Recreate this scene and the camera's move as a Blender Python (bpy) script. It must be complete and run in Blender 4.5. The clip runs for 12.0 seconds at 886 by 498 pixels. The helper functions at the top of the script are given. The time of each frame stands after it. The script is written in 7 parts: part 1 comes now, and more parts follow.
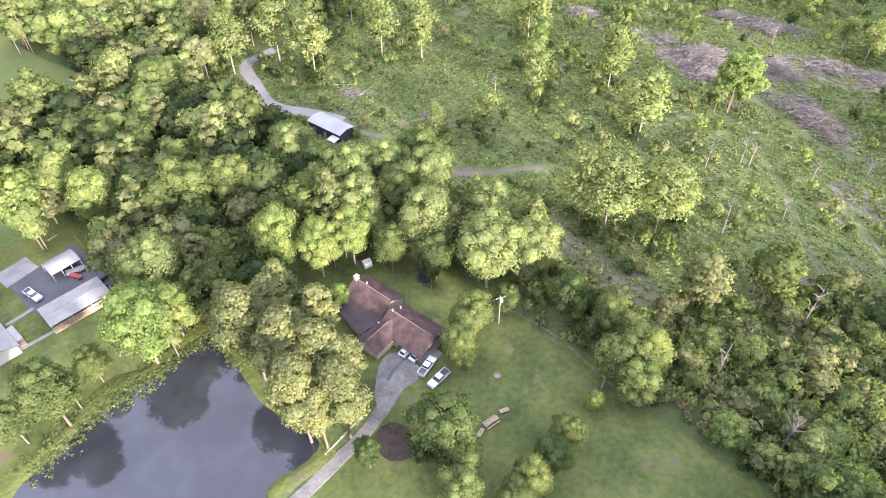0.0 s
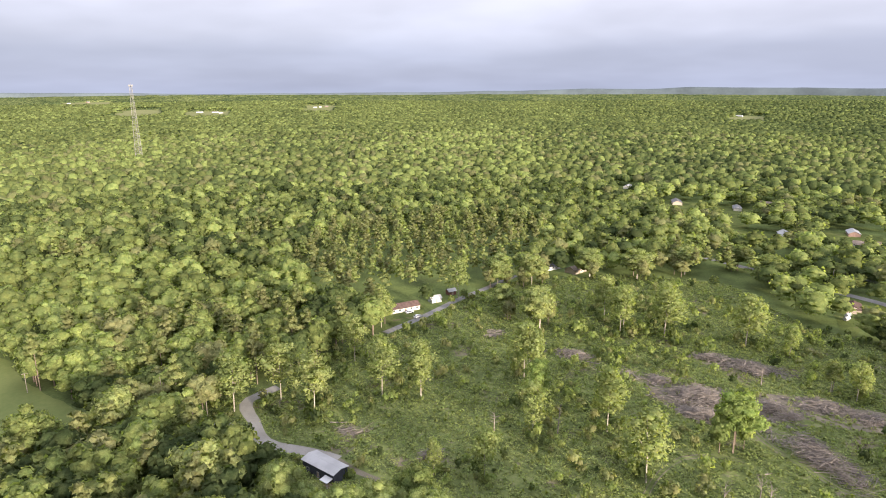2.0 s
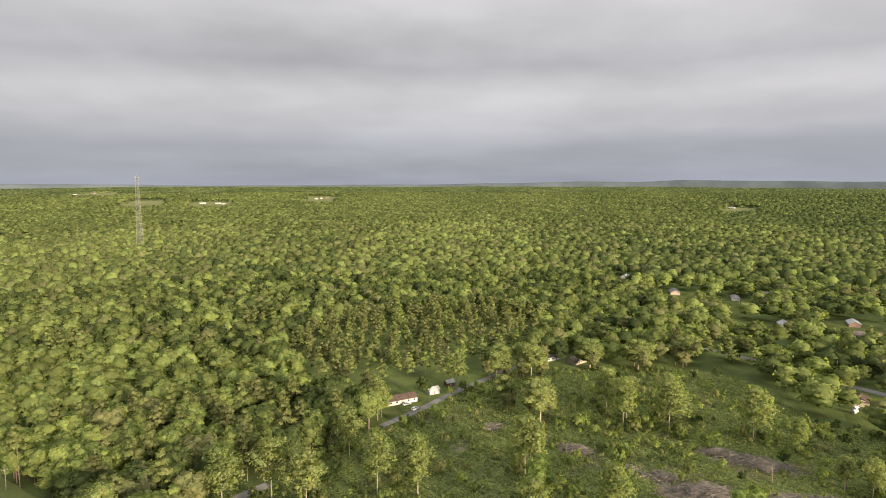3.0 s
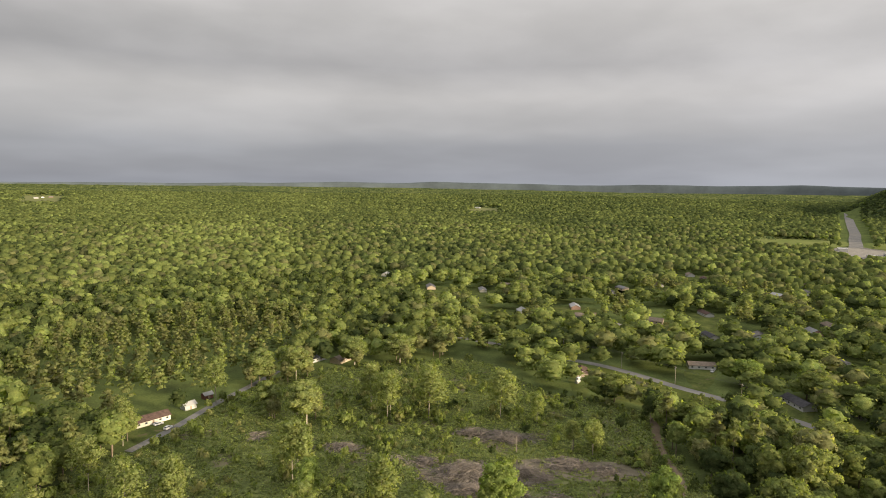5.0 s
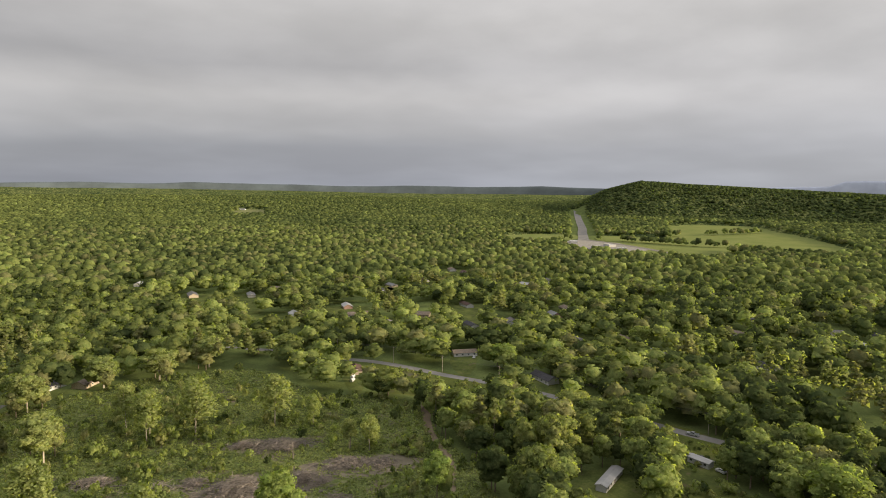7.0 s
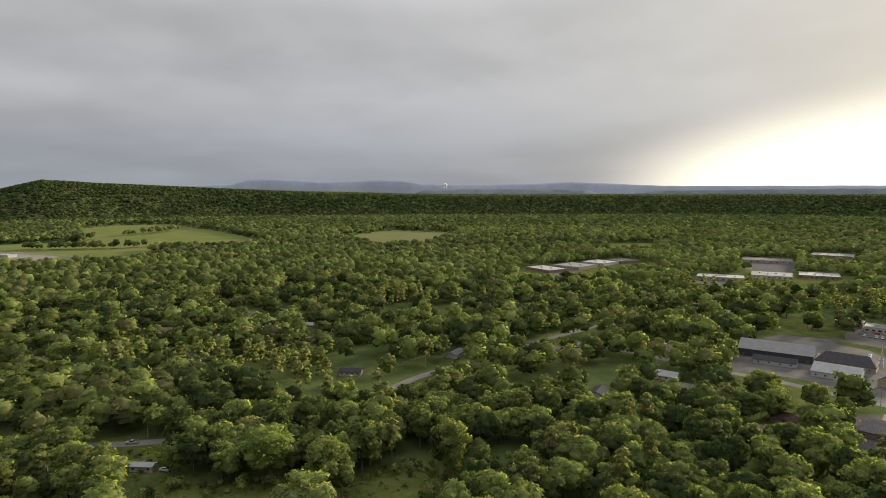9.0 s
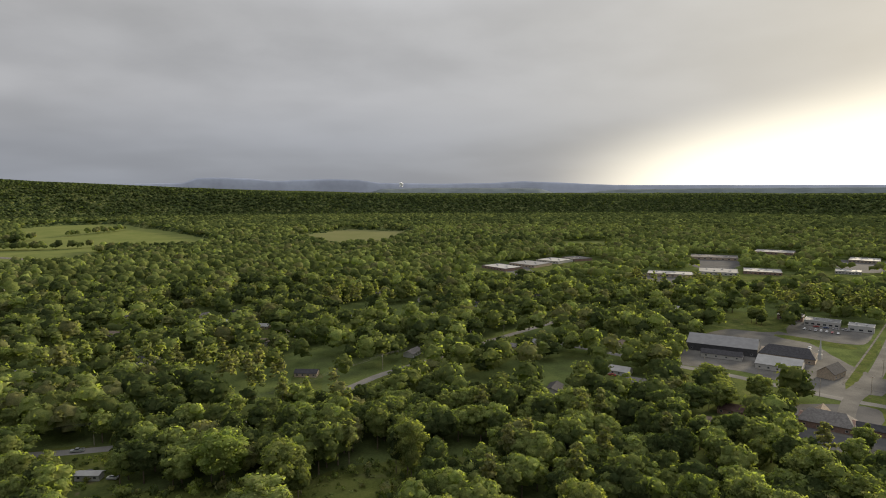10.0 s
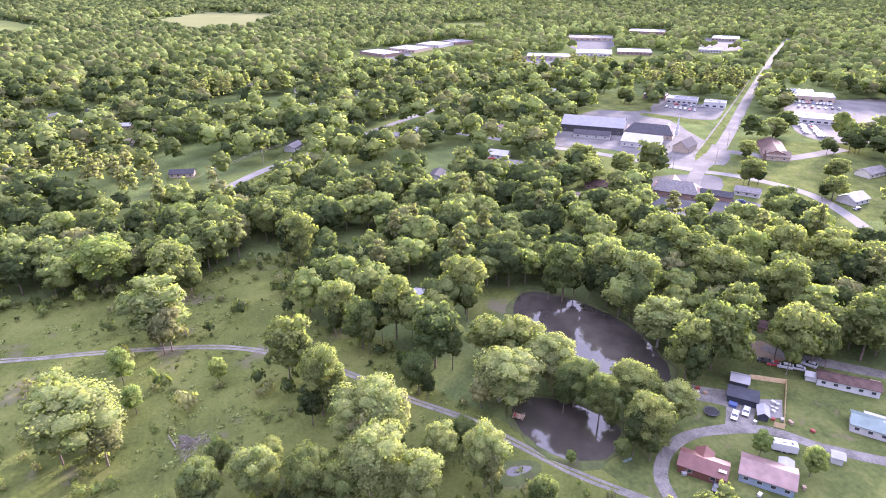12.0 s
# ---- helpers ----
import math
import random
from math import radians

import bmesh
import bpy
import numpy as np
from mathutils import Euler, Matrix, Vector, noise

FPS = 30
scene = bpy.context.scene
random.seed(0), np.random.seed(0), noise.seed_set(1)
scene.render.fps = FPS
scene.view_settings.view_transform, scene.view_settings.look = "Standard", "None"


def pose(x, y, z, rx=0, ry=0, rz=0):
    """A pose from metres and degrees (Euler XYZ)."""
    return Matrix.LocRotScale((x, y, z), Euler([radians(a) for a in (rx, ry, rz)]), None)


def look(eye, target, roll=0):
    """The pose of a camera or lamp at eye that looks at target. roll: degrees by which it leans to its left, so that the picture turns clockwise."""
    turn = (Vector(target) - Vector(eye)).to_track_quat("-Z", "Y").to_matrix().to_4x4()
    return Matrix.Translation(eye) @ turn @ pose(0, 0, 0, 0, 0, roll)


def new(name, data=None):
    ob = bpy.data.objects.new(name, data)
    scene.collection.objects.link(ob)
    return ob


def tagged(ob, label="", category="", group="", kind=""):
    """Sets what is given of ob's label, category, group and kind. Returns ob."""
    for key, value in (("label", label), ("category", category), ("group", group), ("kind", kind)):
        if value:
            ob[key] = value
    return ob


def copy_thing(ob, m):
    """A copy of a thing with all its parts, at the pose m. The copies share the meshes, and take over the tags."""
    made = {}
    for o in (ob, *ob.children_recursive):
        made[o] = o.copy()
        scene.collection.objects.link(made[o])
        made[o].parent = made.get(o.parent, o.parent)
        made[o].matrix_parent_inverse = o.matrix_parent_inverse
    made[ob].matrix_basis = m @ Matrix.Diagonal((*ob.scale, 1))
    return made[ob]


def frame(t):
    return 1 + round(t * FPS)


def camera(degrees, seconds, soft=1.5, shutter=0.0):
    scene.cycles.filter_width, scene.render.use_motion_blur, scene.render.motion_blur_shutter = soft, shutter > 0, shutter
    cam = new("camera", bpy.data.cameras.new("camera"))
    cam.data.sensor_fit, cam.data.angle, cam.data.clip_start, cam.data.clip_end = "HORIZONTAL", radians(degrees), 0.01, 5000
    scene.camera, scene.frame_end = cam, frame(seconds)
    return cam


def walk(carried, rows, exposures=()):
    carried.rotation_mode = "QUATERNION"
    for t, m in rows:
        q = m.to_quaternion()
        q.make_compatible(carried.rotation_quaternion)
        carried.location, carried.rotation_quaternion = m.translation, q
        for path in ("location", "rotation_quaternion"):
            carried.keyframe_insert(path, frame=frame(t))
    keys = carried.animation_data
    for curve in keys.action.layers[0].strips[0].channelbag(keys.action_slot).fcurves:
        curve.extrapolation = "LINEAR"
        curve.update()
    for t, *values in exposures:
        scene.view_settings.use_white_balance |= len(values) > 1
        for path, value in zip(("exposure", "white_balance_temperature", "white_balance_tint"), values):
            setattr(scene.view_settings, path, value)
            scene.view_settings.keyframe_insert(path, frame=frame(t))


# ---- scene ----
# The eye hangs in the air over one spot and turns.
EYE = Vector((0.0, 0.0, 120.0))
cam = camera(70.3, 12.0, soft=1.0)
TURNS = [  # seconds, yaw, pitch, roll
    (0.0, 0.00, -44.21, -0.99),
    (0.5, -0.17, -36.99, -0.87),
    (1.0, -0.34, -29.37, -0.75),
    (1.5, -0.48, -21.81, -0.58),
    (2.0, -0.57, -14.14, -0.45),
    (2.5, -0.67, -7.05, -0.29),
    (2.7, -0.69, -6.09, -0.31),
    (4.3, -9.72, -6.01, 0.18),
    (4.5, -13.35, -5.99, 0.27),
    (5.0, -22.32, -5.96, 0.44),
    (5.5, -30.83, -5.88, 0.59),
    (6.0, -38.28, -5.78, 0.65),
    (6.5, -40.27, -5.77, 0.60),
    (6.7, -40.80, -5.77, 0.63),
    (8.3, -74.58, -5.67, -0.27),
    (8.5, -81.86, -5.74, -0.20),
    (9.0, -92.79, -5.71, -0.25),
    (9.5, -95.76, -5.72, -0.21),
    (10.0, -96.78, -5.82, -0.19),
    (10.5, -99.29, -10.21, -0.14),
    (11.0, -102.75, -17.35, -0.09),
    (11.5, -105.74, -23.84, -0.09),
    (12.0, -107.59, -24.81, -0.03),
]


def facing(yaw, pitch):
    a, b = radians(yaw), radians(pitch)
    return EYE + 100 * Vector((-math.sin(a) * math.cos(b), math.cos(a) * math.cos(b), math.sin(b)))


EXPOSURES = [(0.0, 2.0, 5320, 25), (1.0, 1.86, 5450, 23), (1.6, 1.62, 5620, 20), (2.3, 1.03, 6100, 17), (2.7, 0.86, 6380, 14), (4.3, 0.62, 6770, 11), (6.7, 0.52, 6700, 11), (8.3, 0.48, 6600, 10), (8.6, 0.42, 6550, 10), (9.0, 0.2, 6450, 10), (10.2, 0.05, 6450, 10), (10.6, -0.03, 6450, 10), (11.0, 0.25, 6450, 15), (11.6, 1.98, 5480, 30), (12.0, 2.16, 5230, 43)]  # seconds, stops, kelvin, tint
walk(cam, [(t, look(EYE, facing(yaw, pitch), roll)) for t, yaw, pitch, roll in TURNS], EXPOSURES)

# ---- sky and sun ----
SUN_AZ, SUN_EL = 143.0, 13.0


def bearing(az, el=0.0):
    a, e = radians(az), radians(el)
    return Vector((math.sin(a) * math.cos(e), math.cos(a) * math.cos(e), math.sin(e)))


sun = new("sun", bpy.data.lights.new("sun", "SUN"))
sun.data.energy, sun.data.angle, sun.data.color = 7.4, radians(9), (1.0, 0.85, 0.60)
sun.matrix_world = look(bearing(SUN_AZ, SUN_EL) * 300, (0, 0, 0))


class Nodes:
    """Short-hand for a node tree."""

    def __init__(self, tree):
        self.tree = tree
        tree.nodes.clear()

    def add(self, kind, **values):
        n = self.tree.nodes.new(kind)
        for key, v in values.items():
            if key == "op":
                n.operation = v
            elif key == "inputs":
                for k, w in v.items():
                    self.put(n.inputs[k], w)
            elif key == "blend":
                n.blend_type = v
            elif key == "data":
                n.data_type = v
        return n

    def put(self, socket, v):
        if isinstance(v, bpy.types.NodeSocket):
            self.tree.links.new(v, socket)
        else:
            socket.default_value = v

    def math(self, op, a, b=0.0, clamp=False):
        n = self.add("ShaderNodeMath", op=op, inputs={0: a, 1: b})
        n.use_clamp = clamp
        return n.outputs[0]

    def smooth(self, v, lo, hi, a=0.0, b=1.0):
        n = self.add("ShaderNodeMapRange", inputs={0: v, 1: lo, 2: hi, 3: a, 4: b})
        n.interpolation_type = "SMOOTHSTEP"
        return n.outputs[0]

    def noise(self, vector, scale, detail=3.0, rough=0.55):
        n = self.add("ShaderNodeTexNoise", inputs={"Scale": scale, "Detail": detail, "Roughness": rough})
        if vector is not None:
            self.put(n.inputs["Vector"], vector)
        return n.outputs["Fac"]

    def ramp(self, fac, stops):
        n = self.add("ShaderNodeValToRGB", inputs={0: fac})
        e = n.color_ramp.elements
        while len(e) < len(stops):
            e.new(0.5)
        for s, (p, c) in zip(e, stops):
            s.position, s.color = p, (*c, 1.0)
        return n.outputs[0]

    def mix(self, fac, a, b, blend="MIX"):
        n = self.add("ShaderNodeMix", data="RGBA", blend=blend)
        self.put(n.inputs[0], fac)
        self.put(n.inputs[6], a if isinstance(a, bpy.types.NodeSocket) else (*a, 1.0))
        self.put(n.inputs[7], b if isinstance(b, bpy.types.NodeSocket) else (*b, 1.0))
        return n.outputs[2]

    def dot(self, a, b):
        n = self.add("ShaderNodeVectorMath", op="DOT_PRODUCT", inputs={0: a, 1: b})
        return n.outputs["Value"]


def build_sky():
    world = bpy.data.worlds.new("overcast_evening_sky")
    scene.world = world
    world.use_nodes = True
    N = Nodes(world.node_tree)
    way = N.add("ShaderNodeTexCoord").outputs["Generated"]
    sep = N.add("ShaderNodeSeparateXYZ", inputs={0: way})
    z = N.math("MAXIMUM", sep.outputs[2], 0.0)
    # a layer of cloud on a plane overhead: streaks crowd together towards the horizon
    lift = N.math("ADD", z, 0.17)
    flat = N.add("ShaderNodeCombineXYZ", inputs={0: N.math("DIVIDE", sep.outputs[0], lift), 1: N.math("DIVIDE", sep.outputs[1], lift), 2: 0.0}).outputs[0]
    big, fine = N.noise(flat, 0.42, 4.0, 0.5), N.noise(flat, 1.7, 6.0, 0.6)
    # long banks of cloud lie one behind another over the north, their edges wavering
    bank = N.math("ADD", z, N.math("MULTIPLY", N.math("SUBTRACT", N.noise(flat, 0.33, 4.0, 0.5), 0.5), 0.085))
    north = N.smooth(N.dot(way, bearing(-10)), 0.0, 0.9)
    base = N.ramp(z, [(0.0, (0.222, 0.236, 0.264)), (0.06, (0.250, 0.258, 0.282)), (0.13, (0.306, 0.307, 0.318)), (0.24, (0.342, 0.340, 0.342)), (0.45, (0.58, 0.58, 0.59)), (1.0, (1.16, 1.16, 1.18))])
    banks = N.ramp(bank, [(0.0, (0.94, 0.95, 0.99)), (0.055, (0.97, 0.98, 1.0)), (0.085, (1.16, 1.15, 1.13)), (0.135, (1.13, 1.12, 1.10)), (0.175, (0.86, 0.86, 0.87)), (0.25, (1.03, 1.03, 1.03)), (0.32, (0.97, 0.97, 0.97))])
    base = N.mix(north, base, N.mix(1.0, base, banks, "MULTIPLY"))
    sunward = N.smooth(N.dot(way, bearing(112)), -0.2, 0.95, 0.96, 1.24)
    cloud = N.math("ADD", N.smooth(big, 0.32, 0.68, 0.87, 1.13), N.math("MULTIPLY", N.smooth(fine, 0.28, 0.72, -0.05, 0.05), N.smooth(z, 0.02, 0.2)))
    cloud = N.math("MULTIPLY", cloud, sunward)
    grey = N.mix(1.0, base, N.add("ShaderNodeCombineColor", inputs={0: cloud, 1: cloud, 2: cloud}).outputs[0], "MULTIPLY")
    # the gap under the cloud where the low sun shines through
    side = N.dot(way, bearing(198))
    wedge = N.math("SUBTRACT", N.math("MULTIPLY", side, 0.20), z)
    near = N.math("MAXIMUM", N.dot(way, bearing(SUN_AZ, 4)), 0.0)
    halo = N.math("MULTIPLY", N.math("POWER", near, 7.0), 0.62)
    gap = N.math("MULTIPLY", N.smooth(wedge, -0.085, 0.045), N.smooth(near, 0.78, 0.94))
    col = N.mix(halo, grey, (0.76, 0.69, 0.54))
    col = N.mix(gap, col, (1.52, 1.4, 1.12))
    sky = N.add("ShaderNodeTexSky")
    sky.sky_type, sky.sun_disc = "NISHITA", False
    sky.sun_elevation, sky.sun_rotation = radians(SUN_EL), radians(SUN_AZ)
    low = N.mix(1.0, sky.outputs[0], (0.0032, 0.0032, 0.0032), "MULTIPLY")
    out = N.add("ShaderNodeBackground", inputs={0: N.mix(1.0, col, low, "ADD"), 1: 1.0})
    N.tree.links.new(out.outputs[0], N.add("ShaderNodeOutputWorld").inputs[0])


build_sky()


# ---- materials ----
def material(name):
    m = bpy.data.materials.new(name)
    m.use_nodes = True
    return m, Nodes(m.node_tree)


def finish(N, colour, rough=0.8, metal=0.0, bump=None, strength=0.3, distance=0.1, spec=0.3, through_light=0.0):
    b = N.add("ShaderNodeBsdfPrincipled", inputs={"Roughness": rough, "Metallic": metal, "Specular IOR Level": spec})
    N.put(b.inputs["Base Color"], colour if isinstance(colour, bpy.types.NodeSocket) else (*colour, 1.0))
    if bump is not None:
        n = N.add("ShaderNodeBump", inputs={"Strength": strength, "Distance": distance, "Height": bump})
        N.put(b.inputs["Normal"], n.outputs[0])
    shader = b.outputs[0]
    if through_light:
        tr = N.add("ShaderNodeBsdfTranslucent")
        N.put(tr.inputs[0], N.mix(1.0, colour, (1.58, 1.67, 0.68), "MULTIPLY"))
        shader = N.add("ShaderNodeMixShader", inputs={0: through_light, 1: shader, 2: tr.outputs[0]}).outputs[0]
    N.tree.links.new(shader, N.add("ShaderNodeOutputMaterial").inputs[0])


def here(N):
    return N.add("ShaderNodeNewGeometry").outputs["Position"]


def island(N):
    return N.add("ShaderNodeNewGeometry").outputs["Random Per Island"]


def plain(name, colour, rough=0.7, metal=0.0, vary=0.18, scale=0.6, spec=0.3, bump=0.15, grain=14.0):
    """Paint, sheet or boards: the colour, a little stained at two scales."""
    m, N = material(name)
    p = here(N)
    k = N.math("ADD", N.smooth(N.noise(p, scale, 4.0), 0.3, 0.7, 1.0 - vary, 1.0 + vary), N.smooth(N.noise(p, grain, 2.0), 0.3, 0.7, -vary / 3, vary / 3))
    each = N.smooth(N.add("ShaderNodeObjectInfo").outputs["Random"], 0.0, 1.0, 0.94, 1.06)
    k = N.math("MULTIPLY", k, each)
    tone = N.mix(1.0, colour, N.add("ShaderNodeCombineColor", inputs={0: k, 1: k, 2: k}).outputs[0], "MULTIPLY")
    finish(N, tone, rough, metal, N.noise(p, grain, 3.0), bump, 0.02, spec)
    return m


def earth(name, stops, scale, fine, rough=0.95, distance=0.25, strength=0.6, third=None, spec=0.0):
    """Ground: a ramp through coarse and fine noise, with relief."""
    m, N = material(name)
    p = here(N)
    a, b = N.noise(p, scale, 5.0, 0.6), N.noise(p, fine, 4.0, 0.65)
    f = N.math("ADD", N.math("MULTIPLY", a, 0.62), N.math("MULTIPLY", b, 0.38))
    c = N.ramp(N.smooth(f, 0.30, 0.70), stops)
    if third:
        c = N.mix(N.smooth(N.noise(p, third[0], 3.0), third[1], third[1] + 0.12), c, third[2])
    finish(N, c, rough, 0.0, b, strength, distance, spec)
    return m


def foliage(name, stops, by="object", light=0.56, jitter=0.24):
    """Leaves: the tree's own tone, each spray a little lighter or darker, clumps fresher or duller, with leafy relief."""
    m, N = material(name)
    if by == "object":
        f = N.add("ShaderNodeObjectInfo").outputs["Random"]
    else:
        n = N.add("ShaderNodeAttribute")
        n.attribute_name = "tone"
        f = n.outputs["Fac"]
    p = here(N)
    clump, leaf = N.noise(p, 0.33, 2.0), N.noise(p, 1.9, 4.0, 0.68)
    k = N.math("MULTIPLY", N.smooth(island(N), 0.0, 1.0, 1.0 - jitter, 1.0 + jitter), N.smooth(clump, 0.3, 0.7, 0.86, 1.14))
    k = N.math("MULTIPLY", k, N.smooth(leaf, 0.32, 0.68, 0.80, 1.20))
    red = N.math("MULTIPLY", k, N.smooth(clump, 0.35, 0.65, 0.95, 1.06))
    c = N.mix(1.0, N.ramp(f, stops), N.add("ShaderNodeCombineColor", inputs={0: red, 1: k, 2: N.math("MULTIPLY", k, 0.9)}).outputs[0], "MULTIPLY")
    finish(N, c, 0.7, 0.0, leaf, 0.6, 0.4, spec=0.0, through_light=light)
    return m


LEAF = [(0.0, (0.088, 0.116, 0.050)), (0.3, (0.112, 0.140, 0.056)), (0.6, (0.150, 0.176, 0.070)), (0.85, (0.205, 0.228, 0.090)), (1.0, (0.150, 0.182, 0.078))]
PINE = [(0.0, (0.178, 0.190, 0.092)), (0.5, (0.206, 0.216, 0.104)), (1.0, (0.232, 0.236, 0.116))]
LIME = [(0.0, (0.165, 0.215, 0.078)), (1.0, (0.215, 0.25, 0.092))]
PALE = [(0.0, (0.185, 0.217, 0.095)), (1.0, (0.23, 0.253, 0.116))]
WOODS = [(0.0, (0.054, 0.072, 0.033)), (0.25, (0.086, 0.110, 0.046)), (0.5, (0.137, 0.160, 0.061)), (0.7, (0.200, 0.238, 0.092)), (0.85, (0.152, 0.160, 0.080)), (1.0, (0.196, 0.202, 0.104))]
